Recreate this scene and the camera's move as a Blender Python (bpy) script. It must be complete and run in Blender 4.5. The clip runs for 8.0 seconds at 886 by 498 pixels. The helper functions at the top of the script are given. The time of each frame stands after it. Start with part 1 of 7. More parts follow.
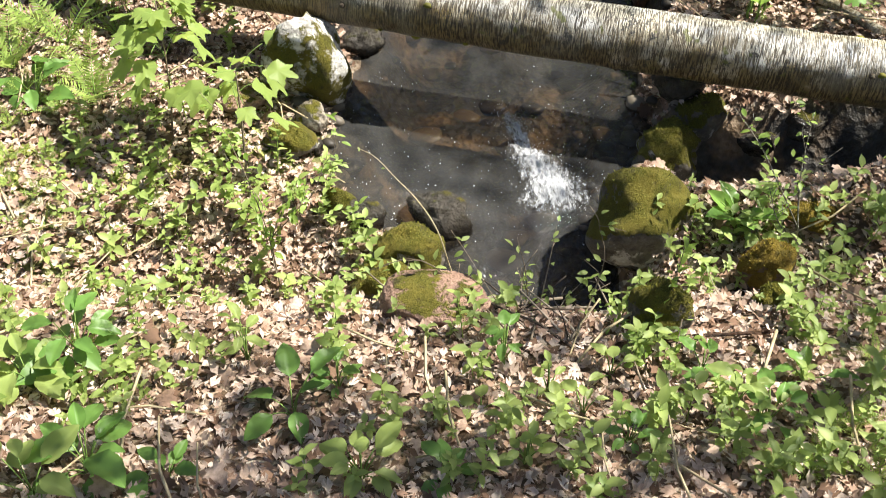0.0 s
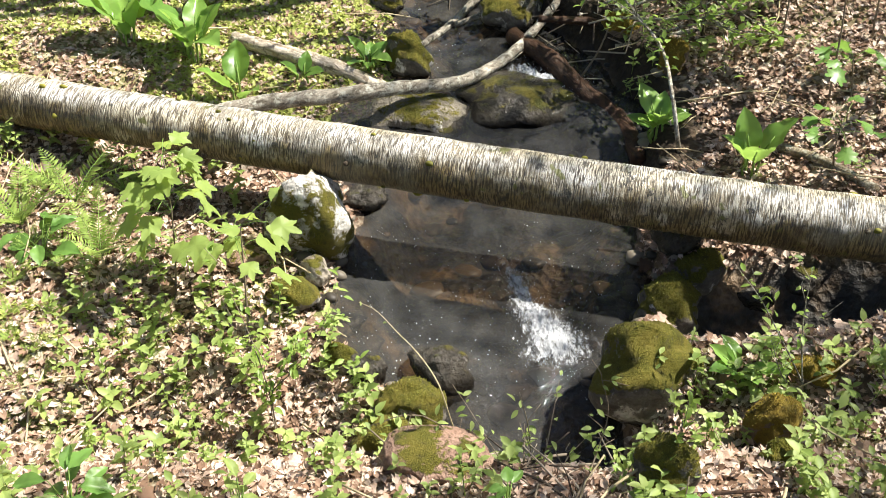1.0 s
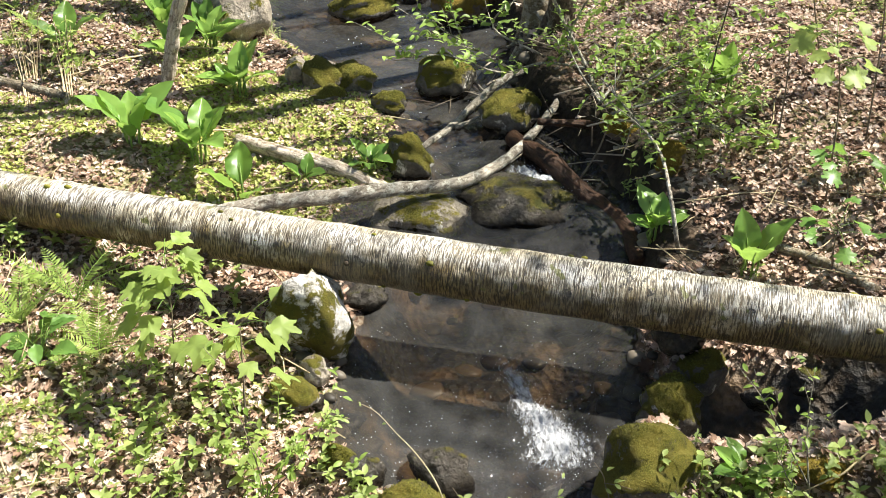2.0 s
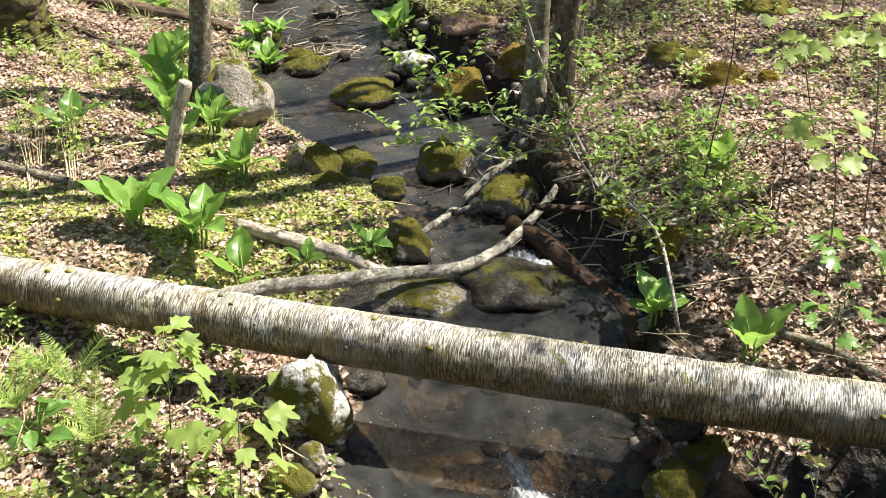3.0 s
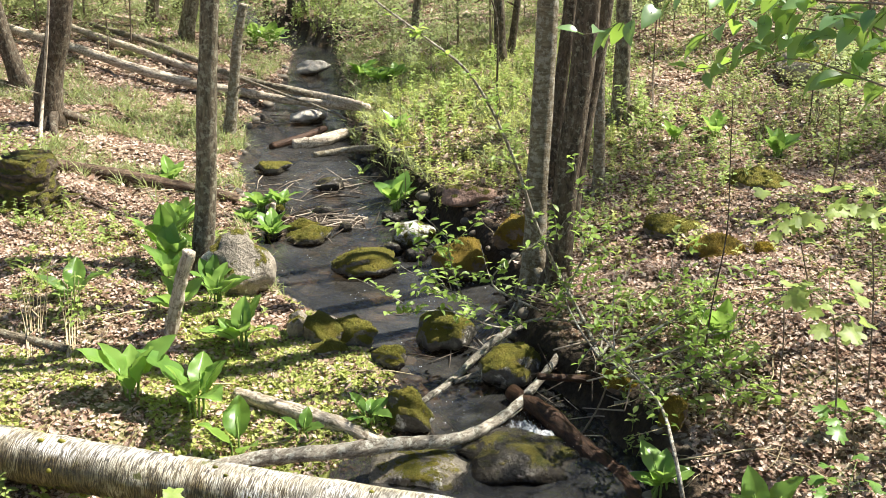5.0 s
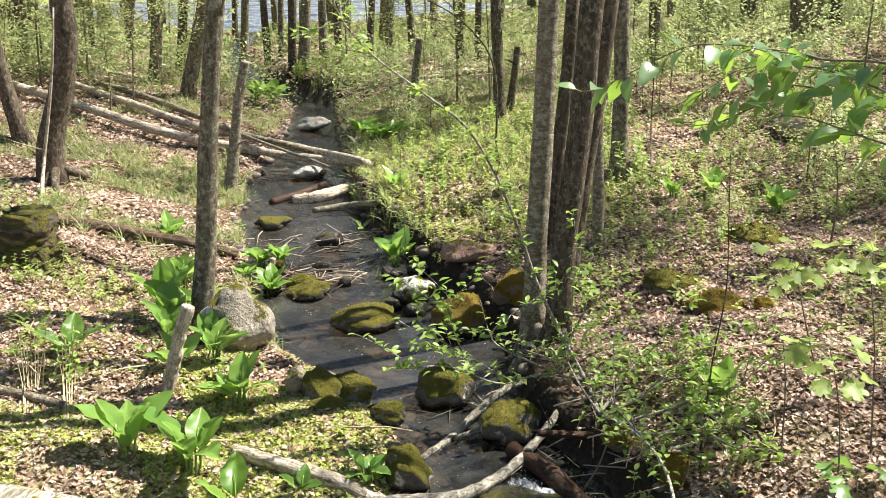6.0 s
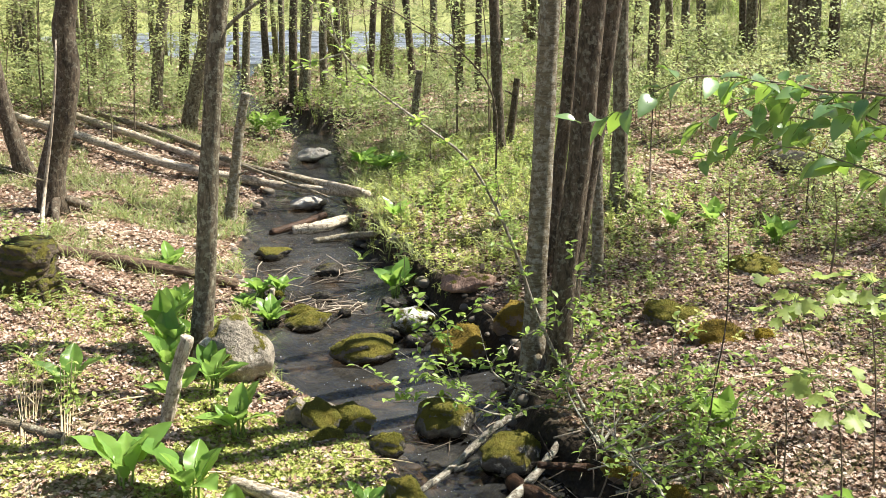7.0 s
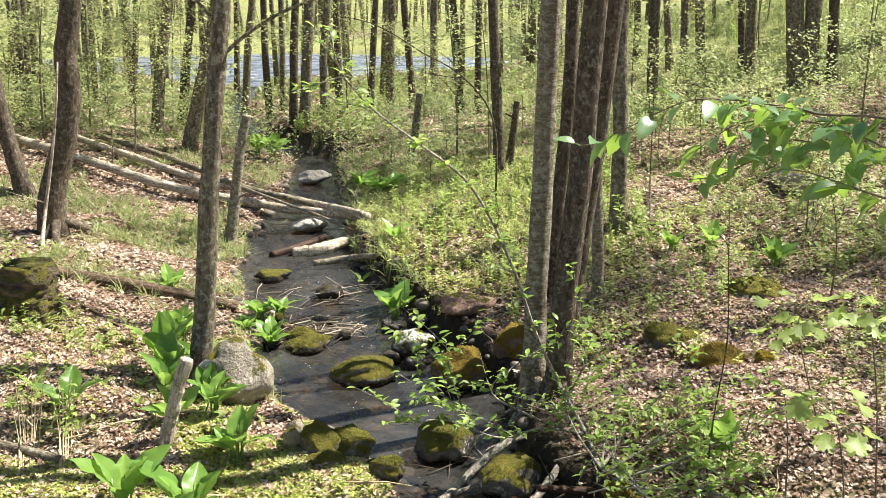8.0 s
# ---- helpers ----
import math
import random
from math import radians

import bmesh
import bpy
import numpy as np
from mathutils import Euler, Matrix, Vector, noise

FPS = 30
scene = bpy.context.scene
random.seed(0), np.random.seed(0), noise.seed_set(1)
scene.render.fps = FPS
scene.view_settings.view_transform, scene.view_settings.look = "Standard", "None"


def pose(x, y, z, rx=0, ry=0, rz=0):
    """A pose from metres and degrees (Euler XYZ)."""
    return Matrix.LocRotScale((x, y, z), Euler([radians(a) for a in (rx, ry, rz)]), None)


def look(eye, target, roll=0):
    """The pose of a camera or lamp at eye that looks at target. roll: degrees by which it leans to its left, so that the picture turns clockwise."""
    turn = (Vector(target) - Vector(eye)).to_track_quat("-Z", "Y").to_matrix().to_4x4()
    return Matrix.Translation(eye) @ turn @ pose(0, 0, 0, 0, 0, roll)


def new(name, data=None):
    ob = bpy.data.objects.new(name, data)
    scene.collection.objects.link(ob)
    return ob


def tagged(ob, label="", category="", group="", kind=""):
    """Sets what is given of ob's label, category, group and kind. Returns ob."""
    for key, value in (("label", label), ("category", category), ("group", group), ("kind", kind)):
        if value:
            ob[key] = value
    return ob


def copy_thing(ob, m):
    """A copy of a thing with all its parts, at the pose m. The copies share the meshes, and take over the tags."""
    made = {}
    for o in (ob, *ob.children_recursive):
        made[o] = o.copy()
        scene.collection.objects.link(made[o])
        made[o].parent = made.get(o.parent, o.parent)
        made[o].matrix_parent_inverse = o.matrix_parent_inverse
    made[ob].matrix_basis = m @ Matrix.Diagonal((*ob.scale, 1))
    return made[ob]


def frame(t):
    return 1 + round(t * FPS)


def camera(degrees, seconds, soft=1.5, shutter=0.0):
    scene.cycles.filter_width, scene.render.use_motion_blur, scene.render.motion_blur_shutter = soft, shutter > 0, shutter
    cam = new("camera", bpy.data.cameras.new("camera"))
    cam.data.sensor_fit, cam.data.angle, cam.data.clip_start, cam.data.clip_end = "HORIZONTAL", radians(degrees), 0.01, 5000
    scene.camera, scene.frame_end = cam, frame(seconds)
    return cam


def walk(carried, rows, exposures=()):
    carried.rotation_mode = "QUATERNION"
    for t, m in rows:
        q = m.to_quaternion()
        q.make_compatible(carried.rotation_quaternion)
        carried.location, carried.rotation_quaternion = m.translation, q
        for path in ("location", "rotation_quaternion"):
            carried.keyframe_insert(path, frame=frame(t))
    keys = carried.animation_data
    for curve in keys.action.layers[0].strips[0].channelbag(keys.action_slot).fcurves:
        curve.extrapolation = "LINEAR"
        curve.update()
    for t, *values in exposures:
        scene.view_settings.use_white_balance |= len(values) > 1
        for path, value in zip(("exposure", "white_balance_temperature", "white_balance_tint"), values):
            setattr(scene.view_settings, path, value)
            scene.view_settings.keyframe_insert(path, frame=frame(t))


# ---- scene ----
# ---- camera and its walk ----
EYE = Vector((0.0, 0.0, 2.6))
cam = camera(46.8, 8.0, soft=0.3, shutter=0.15)
PATH = [  # seconds, pitch, yaw, roll
    (0.0, -47.40, 0.12, -0.40), (0.5, -42.80, 0.16, -0.43), (1.0, -38.79, 0.15, -0.45), (1.5, -35.76, 0.13, -0.39),
    (2.8, -29.43, 0.10, -0.31), (3.0, -28.48, 0.09, -0.29), (3.5, -26.23, 0.08, -0.23), (4.0, -23.82, 0.07, -0.19),
    (4.5, -21.36, 0.05, -0.13), (5.0, -19.05, 0.05, -0.12), (6.5, -15.01, 0.00, -0.05), (7.0, -14.24, 0.00, -0.03),
    (7.5, -13.50, 0.00, 0.00), (8.0, -13.00, 0.00, 0.00)]


def aim(pitch, yaw):
    p, w = radians(pitch), radians(yaw)
    return Vector((-math.sin(w) * math.cos(p), math.cos(w) * math.cos(p), math.sin(p)))


walk(cam, [(t, look(EYE, EYE + aim(p, w), r)) for t, p, w, r in PATH])

# ---- daylight ----
SUN_EL, SUN_AZ = 55.0, 68.0  # degrees; azimuth from +y towards +x
sky = bpy.data.worlds.new("sky")
scene.world = sky
sky.use_nodes = True
tex = sky.node_tree.nodes.new("ShaderNodeTexSky")
tex.sky_type, tex.sun_disc = "NISHITA", False
tex.sun_elevation, tex.sun_rotation = radians(SUN_EL), radians(SUN_AZ)
sky.node_tree.links.new(tex.outputs[0], sky.node_tree.nodes["Background"].inputs[0])
sky.node_tree.nodes["Background"].inputs[1].default_value = 0.05
sun = new("sun", bpy.data.lights.new("sun", "SUN"))
sun.data.energy, sun.data.angle, sun.data.color = 5.0, radians(0.55), (1.0, 0.95, 0.86)
SUN_WAY = Vector((math.sin(radians(SUN_AZ)) * math.cos(radians(SUN_EL)), math.cos(radians(SUN_AZ)) * math.cos(radians(SUN_EL)), math.sin(radians(SUN_EL))))
sun.matrix_world = look(SUN_WAY * 40, (0, 0, 0))
scene.view_settings.exposure = 1.49


# ---- materials ----
class Mat:
    """A node material with short calls for its nodes."""

    def __init__(self, name, rough=0.7, spec=0.3):
        self.m = bpy.data.materials.new(name)
        self.m.use_nodes = True
        self.t = self.m.node_tree
        self.b = self.t.nodes["Principled BSDF"]
        self.out = self.t.nodes["Material Output"]
        self.b.inputs["Roughness"].default_value = rough
        self.b.inputs["Specular IOR Level"].default_value = spec

    def node(self, kind, **ins):
        n = self.t.nodes.new("ShaderNode" + kind)
        for k, v in ins.items():
            self.put(n.inputs[k.replace("_", " ")], v)
        return n

    def put(self, socket, v):
        if isinstance(v, bpy.types.NodeSocket):
            self.t.links.new(v, socket)
        else:
            socket.default_value = v

    def place(self, world=False, stretch=(1, 1, 1)):
        if world:
            v = self.node("NewGeometry").outputs["Position"]
        else:
            v = self.node("TexCoord").outputs["Object"]
        mp = self.node("Mapping", Vector=v, Scale=stretch)
        return mp.outputs[0]

    def noise(self, v, scale, detail=4, rough=0.6, dist=0.0):
        return self.node("TexNoise", Vector=v, Scale=scale, Detail=detail, Roughness=rough, Distortion=dist).outputs["Fac"]

    def cells(self, v, scale, feature="F1", out="Color"):
        n = self.node("TexVoronoi", Vector=v, Scale=scale)
        n.feature = feature
        return n.outputs[out]

    def ramp(self, fac, *stops):
        n = self.node("ValToRGB", Fac=fac)
        e = n.color_ramp.elements
        while len(e) < len(stops):
            e.new(0.5)
        for k, (p, c) in zip(e, stops):
            k.position, k.color = p, (c, c, c, 1) if isinstance(c, (int, float)) else (*c, 1)
        return n.outputs[0]

    def mix(self, fac, a, b, blend="MIX"):
        n = self.t.nodes.new("ShaderNodeMix")
        n.data_type, n.blend_type = "RGBA", blend
        for s, v in ((n.inputs[0], fac), (n.inputs[6], a), (n.inputs[7], b)):
            self.put(s, (*v, 1) if isinstance(v, tuple) and len(v) == 3 else v)
        return n.outputs[2]

    def math(self, op, a, b=0.0):
        n = self.t.nodes.new("ShaderNodeMath")
        n.operation = op
        self.put(n.inputs[0], a), self.put(n.inputs[1], b)
        return n.outputs[0]

    def island(self):
        return self.node("NewGeometry").outputs["Random Per Island"]

    def each(self):
        return self.node("ObjectInfo").outputs["Random"]

    def up(self):
        n = self.node("SeparateXYZ", Vector=self.node("NewGeometry").outputs["Normal"])
        return n.outputs[2]

    def color(self, c):
        self.put(self.b.inputs["Base Color"], (*c, 1) if isinstance(c, tuple) else c)
        return self

    def bump(self, h, strength=0.5, depth=0.02):
        n = self.node("Bump", Height=h, Strength=strength, Distance=depth)
        self.t.links.new(n.outputs[0], self.b.inputs["Normal"])
        return self

    def thin(self, c, amount=0.4):
        """Leaves let light through."""
        tr = self.node("BsdfTranslucent", Color=c)
        mx = self.node("MixShader", Fac=amount)
        self.t.links.new(self.b.outputs[0], mx.inputs[1])
        self.t.links.new(tr.outputs[0], mx.inputs[2])
        self.t.links.new(mx.outputs[0], self.out.inputs[0])
        return self


def leaf_mat(name, dark, light, glow, amount=0.42, rough=0.5, objectwise=False, spec=0.35):
    m = Mat(name, rough, spec)
    r = m.each() if objectwise else m.island()
    v = m.place(True)
    f = m.math("ADD", m.math("MULTIPLY", r, 0.75), m.math("MULTIPLY", m.noise(v, 9, 2), 0.4))
    c = m.ramp(f, (0.15, dark), (0.85, light))
    m.color(c)
    g = m.mix(f, tuple(0.75 * k for k in glow), glow)
    m.thin(g, amount)
    return m.m


def ground_mat():
    m = Mat("forest_floor", 0.9, 0.15)
    v = m.place(True)
    cell = m.node("SeparateXYZ", Vector=m.cells(m.node("Mapping", Vector=v, Scale=(1, 1.25, 0.6)).outputs[0], 24)).outputs[0]
    small = m.node("SeparateXYZ", Vector=m.cells(v, 61)).outputs[1]
    leaf = m.ramp(cell, (0.0, (0.09, 0.06, 0.035)), (0.3, (0.20, 0.135, 0.085)), (0.6, (0.36, 0.27, 0.19)), (0.85, (0.5, 0.42, 0.32)), (1.0, (0.62, 0.55, 0.45)))
    leaf = m.mix(m.ramp(small, (0.55, 0.0), (0.75, 0.8)), leaf, (0.10, 0.065, 0.04))
    soil = m.mix(m.noise(v, 40, 4), (0.05, 0.035, 0.022), (0.13, 0.09, 0.06))
    c = m.mix(m.ramp(m.noise(v, 2.3, 5), (0.36, 0.0), (0.56, 1.0)), soil, leaf)
    green = m.mix(m.noise(v, 55, 3), (0.07, 0.11, 0.02), (0.20, 0.27, 0.06))
    c = m.mix(m.ramp(m.noise(v, 1.1, 5, 0.65), (0.55, 0.0), (0.68, 0.75)), c, green)
    lush = m.node("Attribute")
    lush.attribute_name = "lush"
    c = m.mix(lush.outputs["Fac"], c, m.mix(m.noise(v, 7, 5), (0.15, 0.165, 0.05), (0.30, 0.315, 0.13)))
    # soil of the undercut bank, near black with the shade painted in
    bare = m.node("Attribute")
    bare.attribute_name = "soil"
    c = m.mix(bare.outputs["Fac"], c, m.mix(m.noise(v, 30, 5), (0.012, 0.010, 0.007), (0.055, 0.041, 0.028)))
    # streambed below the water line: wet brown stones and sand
    # wet also covers the hollow under the birch, darkened there as shade
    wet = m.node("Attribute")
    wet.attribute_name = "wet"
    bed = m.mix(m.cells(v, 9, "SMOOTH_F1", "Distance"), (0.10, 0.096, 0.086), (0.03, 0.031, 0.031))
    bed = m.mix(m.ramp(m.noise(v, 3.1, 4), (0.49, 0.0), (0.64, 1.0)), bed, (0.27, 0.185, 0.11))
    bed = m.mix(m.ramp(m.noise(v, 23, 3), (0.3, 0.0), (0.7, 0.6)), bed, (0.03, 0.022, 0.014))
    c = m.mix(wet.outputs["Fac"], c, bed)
    m.color(c)
    h = m.math("ADD", m.cells(v, 24, "F1", "Distance"), m.math("MULTIPLY", m.noise(v, 70, 3), 0.6))
    m.bump(h, 0.8, 0.025)
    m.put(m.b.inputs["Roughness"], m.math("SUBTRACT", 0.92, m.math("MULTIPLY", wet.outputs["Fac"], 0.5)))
    return m.m


def water_mat(name, tint, scale, strength, rough=0.03, far=False, murk_sheen=None):
    m = Mat(name)
    v = m.place(True, (1.0, 0.7, 1.0))
    h = m.math("ADD", m.noise(v, scale, 3, 0.55, 0.6), m.math("MULTIPLY", m.noise(v, scale * 3.7, 2, 0.6, 0.3), 0.35))
    b = m.node("Bump", Height=h, Strength=min(strength, 0.9), Distance=0.035 if strength < 0.9 else 0.3)
    if not far:
        quick = m.node("Attribute")
        quick.attribute_name = "quick"
        m.put(b.inputs["Strength"], m.math("ADD", 0.26, m.math("MULTIPLY", quick.outputs["Fac"], strength)))
    gl = m.node("BsdfGlossy", Color=(0.95, 0.97, 1, 1), Roughness=rough)
    tr = m.node("BsdfTransparent", Color=(*tint, 1))
    fr = m.node("Fresnel", IOR=1.33)
    if murk_sheen:  # cloudiness plus the sky's sheen, painted as a grey veil, thicker in drifts
        silt_sheen = m.node("BsdfDiffuse", Color=(*murk_sheen, 1))
        drift = m.node("MixShader", Fac=m.ramp(m.noise(m.place(True), 1.7, 4, 0.6, 0.8), (0.36, 0.36), (0.62, 0.13)))
        m.t.links.new(tr.outputs[0], drift.inputs[1])
        m.t.links.new(silt_sheen.outputs[0], drift.inputs[2])
        tr = drift
    m.t.links.new(b.outputs[0], gl.inputs["Normal"])
    if not far:
        m.t.links.new(b.outputs[0], fr.inputs["Normal"])
    mx = m.node("MixShader", Fac=fr.outputs[0])
    m.t.links.new(tr.outputs[0], mx.inputs[1])
    m.t.links.new(gl.outputs[0], mx.inputs[2])
    m.t.links.new(mx.outputs[0], m.out.inputs[0])
    return m.m


def stone_mat(name, low, high, moss, cover, lichen=0.0, rough=0.75, moss_lo=(0.05, 0.06, 0.008), top=0.42):
    m = Mat(name, rough, 0.3)
    v = m.place(True)
    c = m.mix(m.ramp(m.noise(v, 14, 6), (0.3, 0.0), (0.7, 1.0)), low, high)
    c = m.mix(m.ramp(m.noise(v, 90, 3), (0.45, 0.0), (0.75, 0.5)), c, tuple(0.6 * k for k in low))
    if lichen:
        c = m.mix(m.ramp(m.noise(v, 8, 5, 0.65), (0.62 - lichen * 0.4, 0.0), (0.68 - lichen * 0.4, 1.0)), c, m.mix(m.ramp(m.noise(v, 40, 4), (0.35, 0.0), (0.65, 1.0)), (0.48, 0.45, 0.39), (0.74, 0.72, 0.66)))
    patch = m.math("ADD", m.math("MULTIPLY", m.up(), top), m.noise(v, 7, 6, 0.75))
    grain = m.noise(v, 260, 3)
    mc = m.mix(m.ramp(grain, (0.3, 0.0), (0.7, 1.0)), moss_lo, moss)
    mc = m.mix(m.ramp(m.noise(v, 12, 4), (0.4, 0.0), (0.7, 0.7)), mc, (0.22, 0.175, 0.03))
    mc = m.mix(m.ramp(m.noise(v, 19, 4), (0.55, 0.0), (0.7, 0.7)), mc, (0.05, 0.045, 0.02))
    k = m.ramp(patch, (1.02 - cover * 0.55, 0.0), (1.08 - cover * 0.55, 1.0))
    wet = m.node("Attribute")  # soaked below the splash line
    wet.attribute_name = "wet"
    m.color(m.mix(wet.outputs["Fac"], m.mix(k, c, mc), (0.22, 0.20, 0.17), "MULTIPLY"))
    h = m.math("ADD", m.noise(v, 30, 6), m.math("MULTIPLY", m.math("MULTIPLY", grain, k), 0.8))
    m.bump(h, 0.9, 0.035)
    m.put(m.b.inputs["Roughness"], m.math("SUBTRACT", m.math("ADD", m.math("MULTIPLY", k, 1.0 - rough), rough), m.math("MULTIPLY", wet.outputs["Fac"], 0.5)))
    return m.m


def bark_mat(name, low, high, patch, amount=0.5, scale=1.0, rough=0.85, stretch=(9, 3)):
    m = Mat(name, rough, 0.2)
    v = m.place(False, (stretch[0] * scale, stretch[0] * scale, stretch[1] * scale))
    w = m.place(False)
    ridge = m.noise(v, 3.0, 6, 0.7, 0.8)
    c = m.mix(m.ramp(ridge, (0.38, 0.0), (0.62, 1.0)), low, high)
    c = m.mix(m.ramp(m.noise(w, 24.0, 5, 0.75), (0.62 - amount * 0.25, 0.0), (0.70 - amount * 0.25, 0.85)), c, patch)
    c = m.mix(m.ramp(m.noise(w, 60, 3), (0.5, 0.0), (0.8, 0.4)), c, tuple(0.5 * k for k in low))
    m.color(c)
    m.bump(m.math("ADD", ridge, m.math("MULTIPLY", m.noise(w, 80, 3), 0.3)), 0.8, 0.02)
    return m.m


def birch_mat():
    """Pale bark that peels in narrow strips round the stem, with dark lenticels and a yellow-brown underlayer."""
    m = Mat("birch_bark", 0.34, 0.7)
    w = m.place(False)
    strip = m.place(False, (9.0, 9.0, 74.0))  # z runs along the stem
    s = m.noise(strip, 2.2, 4, 0.6, 0.0)
    under = m.mix(m.ramp(m.noise(w, 6, 4), (0.4, 0.0), (0.6, 1.0)), (0.065, 0.05, 0.027), (0.20, 0.165, 0.105))
    skin = m.mix(m.ramp(m.noise(w, 9, 5), (0.36, 0.0), (0.60, 1.0)), (0.36, 0.335, 0.275), (0.80, 0.785, 0.74))
    c = m.mix(m.ramp(s, (0.45, 0.0), (0.54, 1.0)), under, skin)
    # ochre stains in long bands; algae plus painted shade low on the stream side
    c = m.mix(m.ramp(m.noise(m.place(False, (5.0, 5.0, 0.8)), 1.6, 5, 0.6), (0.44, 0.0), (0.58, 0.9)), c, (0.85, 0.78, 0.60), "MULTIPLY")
    flank_shade = m.node("VectorMath")
    flank_shade.operation = "DOT_PRODUCT"
    m.put(flank_shade.inputs[0], m.node("TexCoord").outputs["Normal"]), m.put(flank_shade.inputs[1], (-0.80, -0.60, 0.0))
    c = m.mix(m.ramp(m.math("ADD", m.math("MULTIPLY", flank_shade.outputs["Value"], 0.30), m.noise(w, 7, 5, 0.65)), (0.50, 0.0), (0.70, 0.97)), c, (0.33, 0.26, 0.115), "MULTIPLY")
    c = m.mix(m.ramp(m.noise(w, 3.4, 5, 0.65), (0.52, 0.0), (0.64, 0.6)), c, (0.15, 0.14, 0.11))
    tick = m.place(False, (11.0, 11.0, 95.0))
    c = m.mix(m.ramp(m.noise(tick, 2.2, 3, 0.6), (0.60, 0.0), (0.64, 0.95)), c, (0.03, 0.025, 0.018))
    c = m.mix(m.ramp(m.noise(w, 15, 5, 0.7), (0.60, 0.0), (0.64, 0.95)), c, (0.026, 0.023, 0.016))
    c = m.mix(m.ramp(m.noise(w, 10, 3), (0.66, 0.0), (0.69, 0.9)), c, (0.12, 0.125, 0.02))
    m.color(c)
    m.bump(m.math("ADD", s, m.math("MULTIPLY", m.noise(w, 60, 4), 0.25)), 0.75, 0.014)
    m.put(m.b.inputs["Roughness"], m.ramp(s, (0.35, 0.6), (0.65, 0.32)))
    return m.m


def foam_mat():
    """Broken white water: fine bubbles drawn out along the flow, with gaps."""
    m = Mat("foam", 0.3, 0.5)
    v = m.place(True, (1.6, 0.75, 1.0))
    wet = m.node("Attribute")
    wet.attribute_name = "foam"
    fine = m.noise(v, 75, 5, 0.72, 0.8)
    m.color(m.mix(m.ramp(m.noise(v, 24, 6, 0.7, 1.0), (0.36, 0.0), (0.64, 1.0)), (0.55, 0.57, 0.60), (0.84, 0.86, 0.88)))
    k = m.math("ADD", m.math("MULTIPLY", m.math("SUBTRACT", m.noise(v, 15, 6, 0.7, 1.5), 0.5), 1.7), m.math("MULTIPLY", m.math("SUBTRACT", fine, 0.5), 1.3))
    k = m.ramp(m.math("ADD", m.math("MULTIPLY", wet.outputs["Fac"], 0.95), k), (0.34, 0.0), (0.95, 0.86))
    m.bump(fine, 0.8, 0.02)
    tr = m.node("BsdfTransparent")
    mx = m.node("MixShader", Fac=k)
    m.t.links.new(tr.outputs[0], mx.inputs[1])
    m.t.links.new(m.b.outputs[0], mx.inputs[2])
    m.t.links.new(mx.outputs[0], m.out.inputs[0])
    return m.m


def plain_mat(name, a, b, scale=30, rough=0.7, island=False, depth=0.004):
    m = Mat(name, rough, 0.25)
    v = m.place(True)
    f = m.island() if island else m.noise(v, scale, 4)
    m.color(m.mix(m.ramp(f, (0.2, 0.0), (0.8, 1.0)), a, b))
    m.bump(m.noise(v, scale * 3, 3), 0.4, depth)
    return m.m


